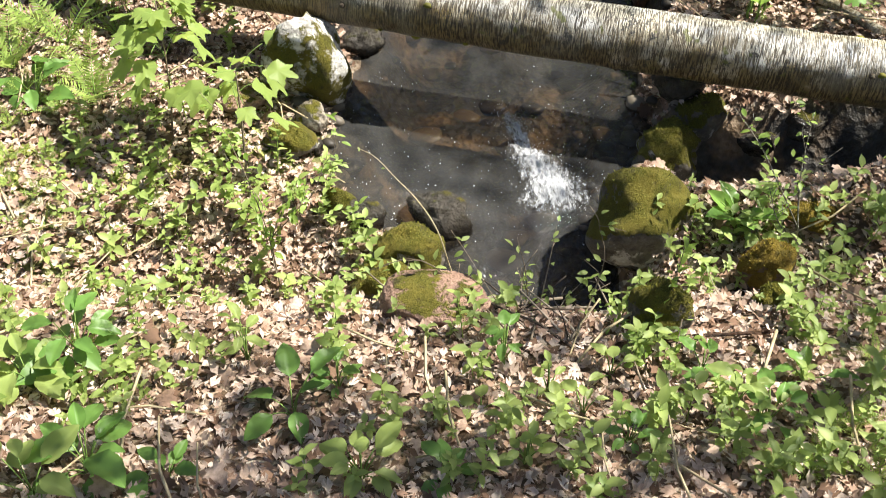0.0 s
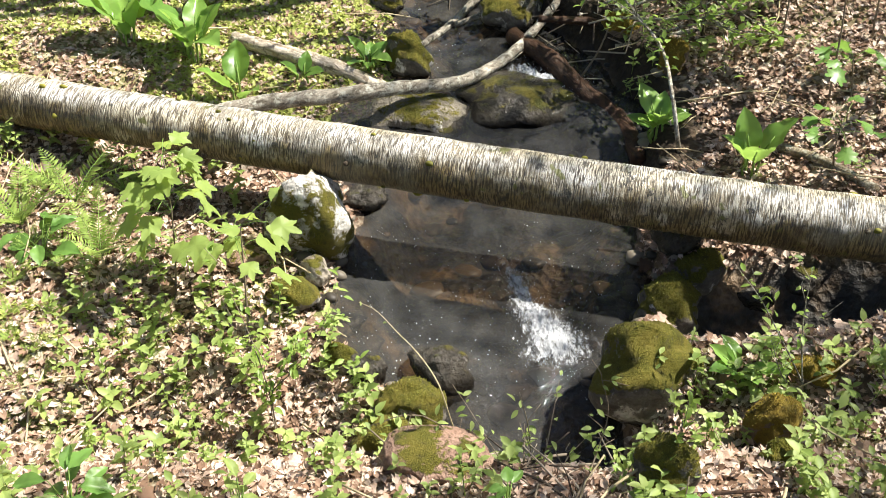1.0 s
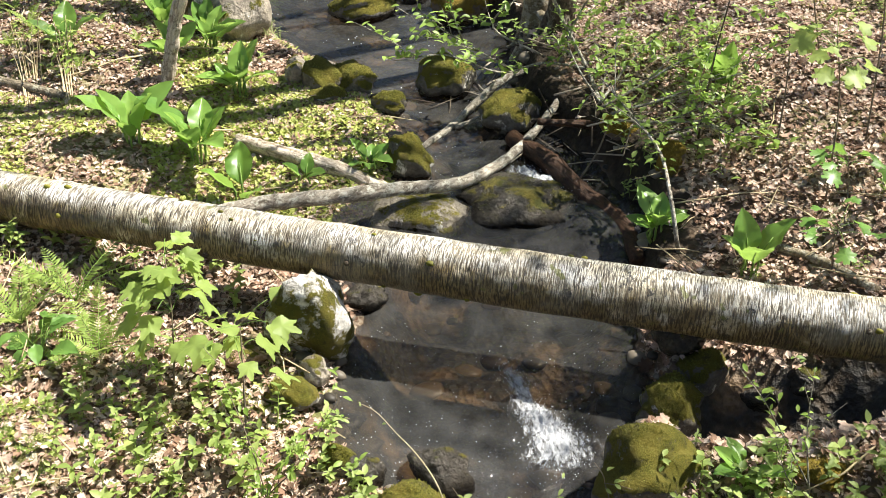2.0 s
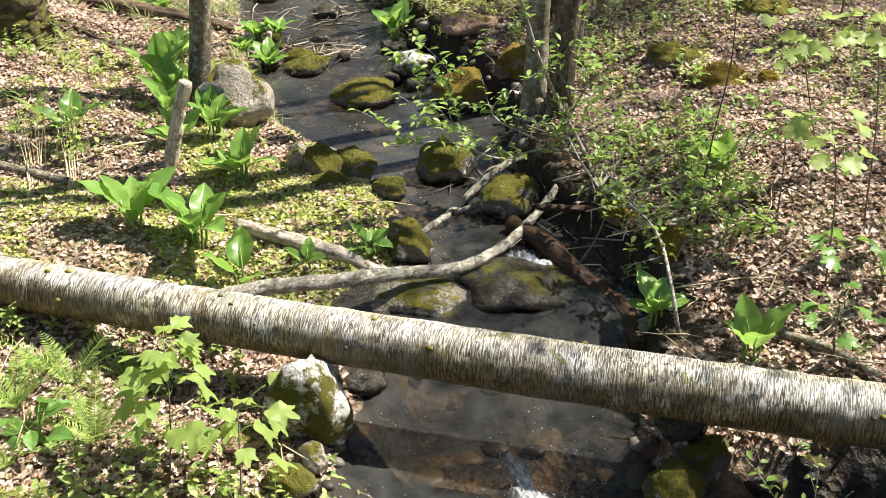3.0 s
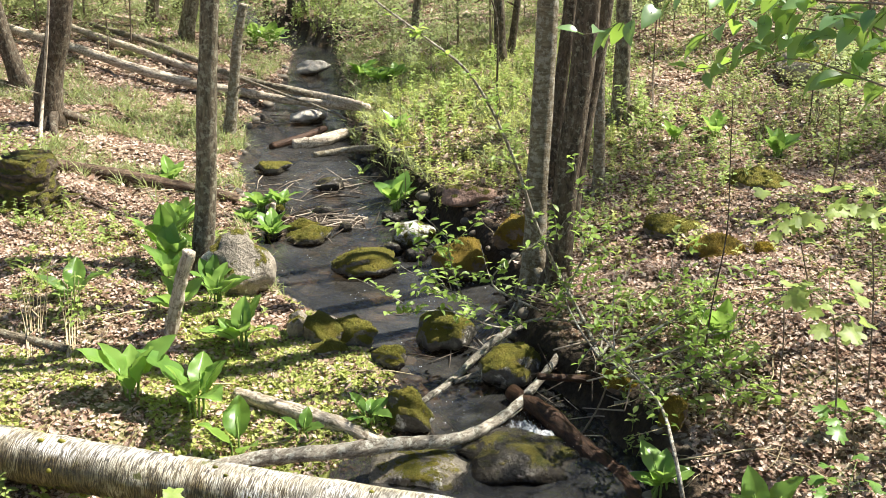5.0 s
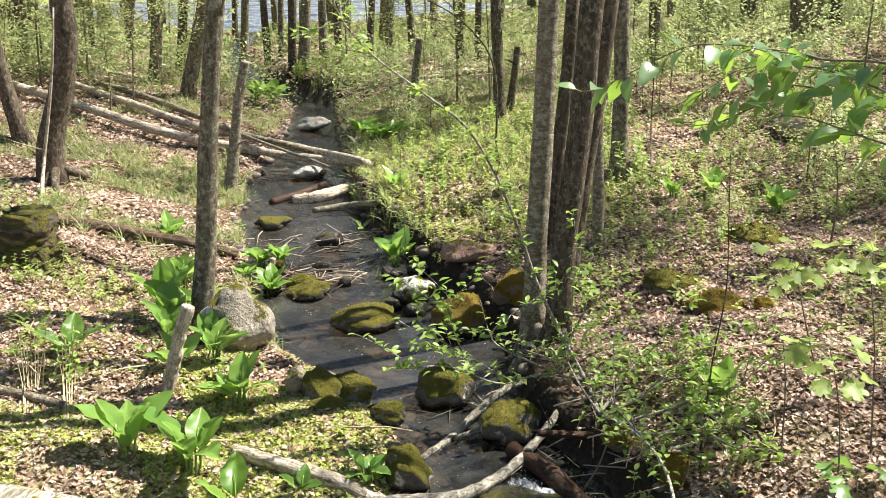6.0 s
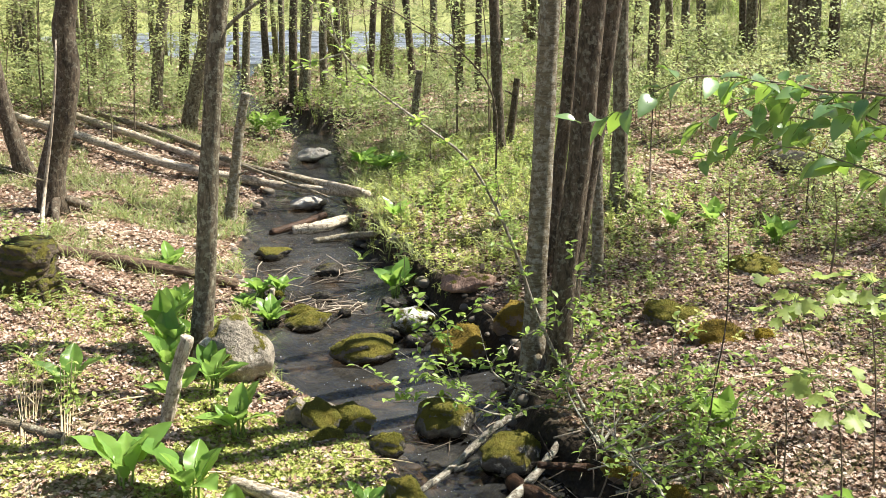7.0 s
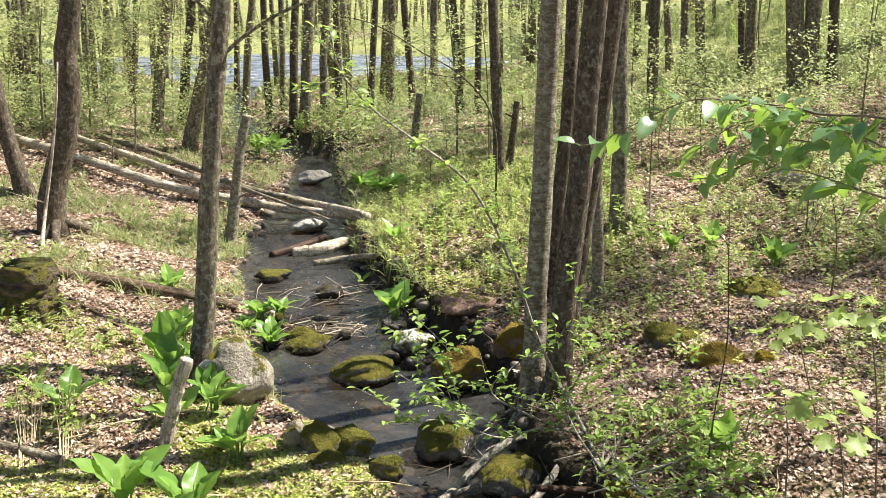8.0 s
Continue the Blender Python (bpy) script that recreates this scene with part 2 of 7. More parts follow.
MOSS, YELLOW_MOSS = (0.20, 0.185, 0.025), (0.31, 0.215, 0.028)
M = {
    "ground": ground_mat(),
    "water": water_mat("stream_water", (0.56, 0.52, 0.46), 11, 0.85, 0.05, False, (0.105, 0.104, 0.098)),
    "pond": water_mat("pond_water", (0.25, 0.27, 0.25), 1.6, 1.0, 0.34, True),
    "lichen": stone_mat("lichened_stone", (0.28, 0.26, 0.23), (0.46, 0.44, 0.40), MOSS, 1.03, 0.55, 0.75, (0.04, 0.045, 0.008), -0.05),
    "mottled": stone_mat("mottled_stone", (0.11, 0.095, 0.07), (0.33, 0.29, 0.225), MOSS, 0.85, 0.06, 0.75, (0.05, 0.055, 0.008), 0.1),
    "moss": stone_mat("mossy_stone", (0.075, 0.066, 0.052), (0.24, 0.215, 0.175), MOSS, 0.82, 0.12, 0.75, (0.05, 0.055, 0.008), 0.45),
    "yellow": stone_mat("yellow_mossy_stone", (0.14, 0.10, 0.07), (0.26, 0.2, 0.15), YELLOW_MOSS, 1.05, 0.0, 0.75, (0.12, 0.07, 0.01)),
    "grey": stone_mat("grey_stone", (0.20, 0.17, 0.13), (0.42, 0.37, 0.29), MOSS, 0.45, 0.06),
    "wet": stone_mat("wet_dark_stone", (0.022, 0.019, 0.015), (0.085, 0.075, 0.06), (0.07, 0.065, 0.015), 0.25, 0.0, 0.22),
    "pale": stone_mat("pale_stone", (0.34, 0.30, 0.245), (0.58, 0.54, 0.47), MOSS, 0.12, 0.1),
    "brown": stone_mat("brown_stone", (0.22, 0.13, 0.09), (0.42, 0.28, 0.21), MOSS, 0.28),
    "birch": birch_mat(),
    "bark": bark_mat("grey_bark", (0.07, 0.057, 0.038), (0.23, 0.19, 0.13), (0.34, 0.325, 0.24), 0.45),
    "bark_pale": bark_mat("pale_smooth_bark", (0.125, 0.10, 0.062), (0.29, 0.245, 0.165), (0.40, 0.38, 0.31), 0.5, 1.0, 0.8, (4, 22)),
    "bark_dark": bark_mat("dark_bark", (0.042, 0.033, 0.023), (0.15, 0.115, 0.08), (0.24, 0.22, 0.165), 0.35, 1.2),
    "dead": bark_mat("bare_dead_wood", (0.28, 0.225, 0.155), (0.68, 0.60, 0.48), (0.17, 0.13, 0.09), 0.4, 1.4, 0.75, (9, 1.2)),
    "old_log": bark_mat("brown_weathered_wood", (0.045, 0.028, 0.017), (0.17, 0.115, 0.075), (0.21, 0.17, 0.12), 0.35, 1.3, 0.8, (9, 1.0)),
    "rotten": bark_mat("rotten_wet_wood", (0.018, 0.011, 0.007), (0.085, 0.042, 0.022), (0.05, 0.028, 0.016), 0.4, 1.2, 0.5),
    "lichen_twig": bark_mat("lichened_branch", (0.11, 0.09, 0.065), (0.40, 0.36, 0.29), (0.56, 0.55, 0.46), 0.42, 1.6, 0.85),
    "twig": plain_mat("twig_bark", (0.10, 0.075, 0.05), (0.26, 0.21, 0.15), 40, 0.8),
    "stalk": plain_mat("dry_stalk", (0.32, 0.25, 0.14), (0.52, 0.44, 0.28), 30, 0.8),
    "stem": plain_mat("green_stem", (0.12, 0.2, 0.04), (0.2, 0.3, 0.07), 30, 0.6),
    "cut": plain_mat("cut_wood", (0.42, 0.32, 0.2), (0.6, 0.48, 0.32), 30, 0.8),
    "foam": foam_mat(),
    "spray_or_glint": plain_mat("spray_and_glints", (0.82, 0.86, 0.9), (0.95, 0.97, 1.0), 60, 0.15),
    "cabbage": leaf_mat("broad_green_leaf", (0.085, 0.185, 0.035), (0.22, 0.37, 0.08), (0.40, 0.62, 0.12), 0.42, 0.30, True),
    "maple": leaf_mat("pale_maple_leaf", (0.15, 0.23, 0.05), (0.30, 0.39, 0.11), (0.52, 0.66, 0.15), 0.48, 0.5),
    "shrub": leaf_mat("shrub_leaf", (0.14, 0.23, 0.04), (0.30, 0.42, 0.10), (0.52, 0.72, 0.15), 0.47, 0.42),
    "herb": leaf_mat("herb_leaf", (0.13, 0.20, 0.045), (0.34, 0.42, 0.13), (0.54, 0.67, 0.19), 0.42, 0.5),
    "deep": leaf_mat("deep_green_leaf", (0.06, 0.14, 0.03), (0.16, 0.29, 0.065), (0.30, 0.50, 0.09), 0.35, 0.4),
    "branch_leaf": leaf_mat("serrate_green_leaf", (0.06, 0.15, 0.05), (0.19, 0.33, 0.12), (0.48, 0.74, 0.10), 0.36, 0.34, True, 1.0),
    "carpet": leaf_mat("yellow_green_cover", (0.25, 0.30, 0.06), (0.50, 0.53, 0.16), (0.58, 0.64, 0.20), 0.35, 0.55),
    "fern": leaf_mat("fern_green", (0.16, 0.25, 0.05), (0.34, 0.45, 0.12), (0.56, 0.70, 0.18), 0.42, 0.55),
    "crown": leaf_mat("spring_foliage", (0.18, 0.22, 0.07), (0.36, 0.40, 0.18), (0.58, 0.62, 0.25), 0.5, 0.55),
    "far_leaf": leaf_mat("far_foliage", (0.15, 0.20, 0.07), (0.35, 0.41, 0.18), (0.52, 0.60, 0.25), 0.45, 0.55),
    "moss_tuft": leaf_mat("moss_tuft", (0.055, 0.055, 0.009), (0.25, 0.235, 0.035), (0.30, 0.31, 0.05), 0.3, 0.7),
    "yellow_tuft": leaf_mat("yellow_moss_tuft", (0.14, 0.09, 0.012), (0.42, 0.33, 0.05), (0.45, 0.36, 0.05), 0.3, 0.7),
    "grass": leaf_mat("grass_blade", (0.12, 0.18, 0.055), (0.35, 0.38, 0.17), (0.48, 0.54, 0.20), 0.4, 0.5),
}


def litter_mat():
    m = Mat("dry_leaf", 0.75, 0.25)
    r = m.island()
    c = m.ramp(r, (0.0, (0.08, 0.048, 0.03)), (0.18, (0.26, 0.155, 0.10)), (0.42, (0.47, 0.33, 0.245)), (0.70, (0.60, 0.46, 0.365)), (1.0, (0.70, 0.59, 0.50)))
    c = m.mix(m.ramp(m.noise(m.place(True), 70, 3), (0.4, 0.0), (0.75, 0.5)), c, (0.14, 0.09, 0.055))
    m.color(c)
    m.thin(c, 0.22)
    return m.m


M["litter"] = litter_mat()
M["stump"] = stone_mat("rotten_stump", (0.06, 0.045, 0.03), (0.19, 0.145, 0.10), (0.20, 0.20, 0.04), 0.85, 0.0, 0.85, (0.03, 0.035, 0.008), 0.3)
M["pebble"] = plain_mat("pebble", (0.035, 0.03, 0.023), (0.17, 0.145, 0.11), 14, 0.5, True)
M["bed_stone"] = plain_mat("bed_stone", (0.035, 0.03, 0.024), (0.15, 0.11, 0.07), 14, 0.4, True)
M["drift"] = plain_mat("driftwood", (0.05, 0.036, 0.025), (0.36, 0.30, 0.23), 30, 0.8, True)


# ---- the lie of the land (heights as functions of x and y) ----
def lattice(ix, iy, seed):
    h = (ix.astype(np.int64) * 374761393 + iy.astype(np.int64) * 668265263 + seed * 974711) & 0x7FFFFFFF
    h = ((h ^ (h >> 13)) * 1274126177) & 0x7FFFFFFF
    return ((h ^ (h >> 16)) & 0xFFFF) / 65535.0


def rough(x, y, seed=0):
    """Smooth noise from -1 to 1."""
    ix, iy = np.floor(x), np.floor(y)
    fx, fy = x - ix, y - iy
    fx, fy = fx * fx * (3 - 2 * fx), fy * fy * (3 - 2 * fy)
    a, b = lattice(ix, iy, seed), lattice(ix + 1, iy, seed)
    c, d = lattice(ix, iy + 1, seed), lattice(ix + 1, iy + 1, seed)
    return 2 * ((a + (b - a) * fx) * (1 - fy) + (c + (d - c) * fx) * fy) - 1


WATER_Y = [1.5, 2.6, 3.0, 4.2, 4.6, 5.2, 6.0, 9.0, 13.0, 20.0, 29.0]
WATER_Z = [-0.75, -0.62, -0.45, -0.43, -0.36, -0.22, -0.20, -0.10, 0.10, 0.35, 0.60]
EDGE_Y = [1.9, 2.3, 2.6, 3.07, 3.3, 3.65, 4.1, 4.64, 5.2, 5.9, 6.5, 7.0, 7.8, 9.0, 10.4, 11.7, 12.8, 14.6, 16.7, 19.4, 24.0, 29.0]
LEFT_X = [0.45, 0.35, 0.10, -0.38, -0.54, -0.50, -0.42, -0.40, -0.10, -0.30, -0.76, -1.24, -1.48, -1.80, -2.10, -2.25, -2.20, -2.25, -2.40, -3.9, -5.0, -5.6]
RIGHT_X = [0.70, 0.73, 0.74, 0.68, 0.85, 0.90, 0.94, 0.98, 0.85, 0.40, 0.48, 0.46, 0.20, -0.28, -0.85, -1.15, -1.22, -1.50, -1.80, -3.4, -4.6, -5.0]


def water_level(y):
    return np.interp(y, WATER_Y, WATER_Z)


def step(a, b, v):
    k = np.clip((v - a) / (b - a), 0, 1)
    return k * k * (3 - 2 * k)


def bank_distance(x, y):
    """Metres from the water's edge: below zero in the stream, to the left and to the right of it."""
    wob = 0.05 * rough(x * 0 + y * 2.3, y * 0 + 3.3, 5) + 0.03 * rough(x * 3 + 7, y * 5.1, 6)
    return np.interp(y, EDGE_Y, LEFT_X) - x + wob, x - np.interp(y, EDGE_Y, RIGHT_X) + wob


POND_Z = 0.60


def pond_at(x, y):
    """Below one inside the pond."""
    return ((x + 8.0) / 11.5) ** 2 + ((y - 40.0) / 10.5) ** 2


def ground(x, y):
    x, y = np.asarray(x, float), np.asarray(y, float)
    w = water_level(np.clip(y, 1.5, 29))
    dl, dr = bank_distance(x, y)
    d = np.maximum(dl, dr)
    bed = -0.22 * step(0, -0.35, d) - 0.05 + 0.05 * rough(x * 4, y * 4, 3) * step(0, -0.2, d)
    left = 0.07 * step(0, 0.25, dl) + 0.22 * step(0.2, 1.8, dl) + 0.10 * np.clip(dl - 1.2, 0, 4) + 0.16 * np.clip(dl - 4, 0, 14)
    right = 0.24 * step(0, 0.16, dr) + 0.18 * step(0.2, 1.4, dr) + 0.07 * np.clip(dr - 1.0, 0, 6) + 0.17 * np.clip(dr - 6, 0, 30)
    left = left - 0.13 * step(0.3, 1.3, dl) * (1 - step(5.4, 7.0, y))
    right = right * (1 - 0.55 * step(15, 22, y) * step(4.5, 1.5, x))  # the land falls away towards the pond
    h = np.where(d < 0, bed, np.where(dl > dr, left, right))
    far = step(10, 24, y)
    h = np.where(d > 0, h * (1 - 0.35 * far * (dl > dr)), h)
    z = w + h
    # near bank that rises to the place where one stands
    near = np.interp(y, [-1.0, 0.2, 0.9, 1.6, 2.1, 2.45, 2.8], [1.0, 0.95, 0.45, 0.02, -0.14, -0.25, -0.42])
    k = 1 - step(2.2, 2.75, y)
    z = z * (1 - k) + near * k
    # hollow below the fallen birch
    z = z - 0.48 * np.exp(-(((x - 1.45) / 0.55) ** 4) - ((y - 3.28) / 0.24) ** 2)
    # rough ground
    out = step(0.0, 0.3, np.where(k > 0.5, 1.0, d))
    z = z + out * (0.05 * rough(x * 1.3, y * 1.3, 1) + 0.03 * rough(x * 3.7, y * 3.7, 2) + 0.012 * rough(x * 11, y * 11, 4))
    z = z + step(6, 12, y) * out * 0.10 * rough(x * 0.45, y * 0.45, 8)
    # pond basin and the land round it
    basin = step(1.25, 0.85, pond_at(x, y))
    z = z * (1 - basin) + (POND_Z - 0.5) * basin
    back = step(50.5, 55, y) * step(14, 4, x)
    z = z * (1 - back) + (0.72 + 0.010 * np.clip(y - 50, 0, 14) + 0.06 * np.clip(y - 64, 0, 60) + 0.06 * rough(x * 0.1, y * 0.1, 9)) * back
    return z


# ---- building helpers ----
rng = np.random.default_rng(7)


def solid(name, V, F, material, parent=None, label="", smooth=True):
    """One mesh object from arrays of corners and faces."""
    me = bpy.data.meshes.new(name)
    if isinstance(F, np.ndarray):
        n, k = F.shape
        me.vertices.add(len(V))
        me.vertices.foreach_set("co", np.asarray(V, np.float32).ravel())
        me.loops.add(n * k)
        me.loops.foreach_set("vertex_index", F.astype(np.int32).ravel())
        me.polygons.add(n)
        me.polygons.foreach_set("loop_start", np.arange(0, n * k, k, dtype=np.int32))
        me.update(calc_edges=True)
    else:
        me.from_pydata([tuple(v) for v in V], [], F)
    if smooth:
        me.polygons.foreach_set("use_smooth", np.ones(len(me.polygons), bool))
    me.materials.append(material)
    ob = new(name, me)
    if parent is not None:
        ob.parent = parent
    if label:
        ob["label"] = label
    return ob


def base(name, place, label, category, group="", turn=0.0, scale=1.0):
    """An empty at the foot of a thing, to hold its parts."""
    ob = new(name)
    ob.matrix_basis = Matrix.LocRotScale(place, Euler((0, 0, turn)), (scale, scale, scale))
    ob.empty_display_size = 0.1
    return tagged(ob, label, category, group)


def z_at(x, y):
    return float(ground(x, y))


def join(parts):
    """Several (V, F) with quads or triangles of one size as one."""
    Vs, Fs, n = [], [], 0
    for V, F in parts:
        Vs.append(V), Fs.append(np.asarray(F) + n)
        n += len(V)
    return np.concatenate(Vs), np.concatenate(Fs)


def tube(pts, rad, seg=8, rugged=0.0, seed=0, cap=True):
    """A tapered round stem along points, as quads; its ends closed by a last tight ring."""
    P, R = np.asarray(pts, float), np.asarray(rad, float)
    if cap:
        P = np.concatenate([P[:1], P, P[-1:]])
        R = np.concatenate([[R[0] * 0.02], R, [R[-1] * 0.02]])
    T = np.gradient(P, axis=0)
    if cap:
        T[0], T[1], T[-1], T[-2] = P[2] - P[1], P[2] - P[1], P[-2] - P[-3], P[-2] - P[-3]
    T /= np.linalg.norm(T, axis=1)[:, None] + 1e-9
    ref = np.array([0.0, 1.0, 0.0]) if abs(T[len(T) // 2][1]) < 0.8 else np.array([1.0, 0.0, 0.0])
    A = np.cross(T, ref)
    A /= np.linalg.norm(A, axis=1)[:, None] + 1e-9
    B = np.cross(T, A)
    a = np.linspace(0, 2 * math.pi, seg, endpoint=False)
    r = R[:, None] * np.ones(seg)
    if rugged:
        k = np.arange(len(P))[:, None] * 0.9
        r = r * (1 + rugged * rough(k + seed * 13.1, np.cos(a)[None] * 1.7 + np.sin(a)[None] * 2.9 + seed, 11))
    V = P[:, None] + r[..., None] * (np.cos(a)[None, :, None] * A[:, None] + np.sin(a)[None, :, None] * B[:, None])
    n = len(P)
    i, j = np.meshgrid(np.arange(n - 1), np.arange(seg), indexing="ij")
    j2 = (j + 1) % seg
    F = np.stack([i * seg + j, i * seg + j2, (i + 1) * seg + j2, (i + 1) * seg + j], -1).reshape(-1, 4)
    return V.reshape(-1, 3), F


def bend(points, n):
    """A smooth line of n points through a few."""
    P = np.asarray(points, float)
    s = np.concatenate([[0], np.cumsum(np.linalg.norm(np.diff(P, axis=0), axis=1))])
    m = np.gradient(P, s, axis=0)
    u = np.linspace(0, s[-1], n)
    k = np.clip(np.searchsorted(s, u, "right") - 1, 0, len(s) - 2)
    h = (s[k + 1] - s[k])[:, None]
    f = ((u - s[k])[:, None]) / h
    return ((2 * f**3 - 3 * f**2 + 1) * P[k] + (f**3 - 2 * f**2 + f) * h * m[k] + (-2 * f**3 + 3 * f**2) * P[k + 1] + (f**3 - f**2) * h * m[k + 1])


def turns(yaw, tilt, spin=None):
    """Rotation matrices: spin about own length (y), tilt up from level, yaw about z."""
    yaw, tilt = np.asarray(yaw, float), np.asarray(tilt, float)
    spin = np.zeros_like(yaw) if spin is None else spin
    z, o = np.zeros_like(yaw), np.ones_like(yaw)
    cy, sy, ct, st, cs, ss = np.cos(yaw), np.sin(yaw), np.cos(tilt), np.sin(tilt), np.cos(spin), np.sin(spin)
    Y = np.stack([np.stack([cy, -sy, z], -1), np.stack([sy, cy, z], -1), np.stack([z, z, o], -1)], -2)
    X = np.stack([np.stack([o, z, z], -1), np.stack([z, ct, -st], -1), np.stack([z, st, ct], -1)], -2)
    S = np.stack([np.stack([cs, z, ss], -1), np.stack([z, o, z], -1), np.stack([-ss, z, cs], -1)], -2)
    return Y @ X @ S


def strew(template, place, turn, size):
    """Many copies of a small template (V, F) in one mesh."""
    V, F = template
    place, n = np.asarray(place, float), len(place)
    W = np.einsum("nij,vj->nvi", turn, V) * np.asarray(size, float).reshape(n, 1, 1) + place[:, None]
    G = np.asarray(F)[None] + (np.arange(n) * len(V))[:, None, None]
    return W.reshape(-1, 3), G.reshape(-1, np.asarray(F).shape[1])


def blade(n=4, wide=0.5, fold=0.25, arch=0.2, peak=0.45):
    """An ovate leaf of length 1 along y, folded at its midrib and arched, as quads."""
    u = np.linspace(0, 1, n + 1)
    w = wide * 0.5 * np.sin(math.pi * u ** (math.log(0.5) / math.log(peak))) ** 0.8
    w[0], w[-1] = 0.03 * wide, 0.015 * wide
    z = -arch * u**2
    L = np.stack([-w, u, z + fold * w], -1)
    C = np.stack([0 * w, u, z], -1)
    R = np.stack([w, u, z + fold * w], -1)
    V = np.stack([L, C, R], 1).reshape(-1, 3)
    F = []
    for i in range(n):
        F += [(3 * i, 3 * i + 1, 3 * i + 4, 3 * i + 3), (3 * i + 1, 3 * i + 2, 3 * i + 5, 3 * i + 4)]
    return V, np.array(F)


def lobed(n=30, teeth=5, deep=0.42):
    """A lobed flat leaf of length 1 along y, as quads round its middle line."""
    a = np.linspace(-math.pi, math.pi, n + 1)[:-1]
    r = 0.5 * (1 - deep * 0.5 + deep * 0.5 * np.cos(teeth * a)) * (1 - 0.12 * np.cos(a * 15)) * (0.9 + 0.15 * np.cos(a))
    V = [(0, 0.45, 0)] + [(r[i] * math.sin(a[i]) * 1.05, 0.45 + r[i] * math.cos(a[i]), 0.10 * math.cos(2 * a[i]) - 0.12 * r[i]) for i in range(n)]
    F = [(0, 1 + i, 1 + (i + 1) % n, 1 + (i + 2) % n) for i in range(0, n, 2)]
    return np.array(V), np.array(F)


def pointed(n=61):
    """A maple leaf of length 1 along y: five pointed lobes with toothed edges, as quads round its middle."""
    a = np.linspace(-math.pi, math.pi, n)[:-1]
    r = 0.31 + 0 * a
    for at, reach, wide in ((0.0, 0.60, 0.50), (0.90, 0.50, 0.45), (-0.90, 0.50, 0.45), (1.9, 0.37, 0.4), (-1.9, 0.37, 0.4)):
        r = np.maximum(r, 0.22 + (reach - 0.22) * np.clip(1 - np.abs(a - at) / wide, 0, 1))
    r = r * (1 + 0.09 * (np.arange(len(a)) % 2))
    V = [(0, 0.42, 0)] + [(r[i] * math.sin(a[i]), 0.42 + r[i] * math.cos(a[i]), 0.05 * math.cos(3 * a[i]) - 0.28 * r[i] ** 2) for i in range(len(a))]
    k = len(a)
    return np.array(V), np.array([(0, 1 + i, 1 + (i + 1) % k, 1 + (i + 2) % k) for i in range(0, k, 2)])


def settle(x, y, lift=0.0):
    return np.stack([x, y, ground(x, y) + lift], -1)


def on_land(x, y, margin=0.05):
    dl, dr = bank_distance(x, y)
    ok = np.maximum(dl, dr) > margin
    ok |= y < 2.35
    ok &= ~((x > 0.95) & (x < 2.05) & (np.abs(y - 3.28) < 0.24))
    return ok & (pond_at(x, y) > 1.12)


# ---- ground, stream and pond ----
def spread(lo, hi, fine_lo, fine_hi, fine, grow, most):
    v = list(np.arange(fine_lo, fine_hi, fine))
    s = fine
    while v[-1] < hi:
        s = min(s * grow, most)
        v.append(v[-1] + s)
    s = fine
    while v[0] > lo:
        s = min(s * grow, most)
        v.insert(0, v[0] - s)
    return np.array(v)


def sheet(gx, gy, height, keep=None):
    X, Y = np.meshgrid(gx, gy, indexing="ij")
    V = np.stack([X, Y, height(X, Y)], -1).reshape(-1, 3)
    i, j = np.meshgrid(np.arange(len(gx) - 1), np.arange(len(gy) - 1), indexing="ij")
    n = len(gy)
    F = np.stack([i * n + j, (i + 1) * n + j, (i + 1) * n + j + 1, i * n + j + 1], -1).reshape(-1, 4)
    if keep is not None:
        F = F[keep(V[F].mean(1))]
        used = np.unique(F)
        V, F = V[used], np.searchsorted(used, F)
    return V, F


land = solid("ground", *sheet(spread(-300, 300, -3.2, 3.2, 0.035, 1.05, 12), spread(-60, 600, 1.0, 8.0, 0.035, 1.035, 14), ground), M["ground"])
tagged(land, "forest floor of brown leaf litter and dark soil", "ground", kind="structure")
co = np.empty(len(land.data.vertices) * 3, np.float32)
land.data.vertices.foreach_get("co", co)
co = co.reshape(-1, 3)
dl, dr = bank_distance(co[:, 0], co[:, 1])
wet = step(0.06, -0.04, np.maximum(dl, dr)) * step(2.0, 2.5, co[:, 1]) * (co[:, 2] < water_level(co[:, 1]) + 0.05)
# shade of the hollow under the birch, painted in with the streambed's dark colour
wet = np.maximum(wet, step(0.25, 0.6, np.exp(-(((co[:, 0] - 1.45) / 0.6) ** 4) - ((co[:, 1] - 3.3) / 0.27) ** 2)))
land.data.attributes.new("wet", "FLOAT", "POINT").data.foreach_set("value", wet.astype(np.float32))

lush = step(0.1, 0.45, rough(co[:, 0] * 0.16, co[:, 1] * 0.16, 33) * 0.6 + 0.5 * step(15, 26, co[:, 1]) + 0.2 * rough(co[:, 0] * 0.9, co[:, 1] * 0.9, 34)) * step(11, 18, co[:, 1])
lush = np.maximum(lush, 0.75 * step(2.0, 4.5, co[:, 0] - 0.05 * co[:, 1]) * step(14.5, 18.5, co[:, 1]) * step(-0.9, -0.2, rough(co[:, 0] * 0.5, co[:, 1] * 0.5, 35)))
lush = np.maximum(lush, 0.5 * step(49, 51, co[:, 1]) * (1 - 0.8 * step(65.5, 66.5, co[:, 1]) * step(70, 69, co[:, 1])))
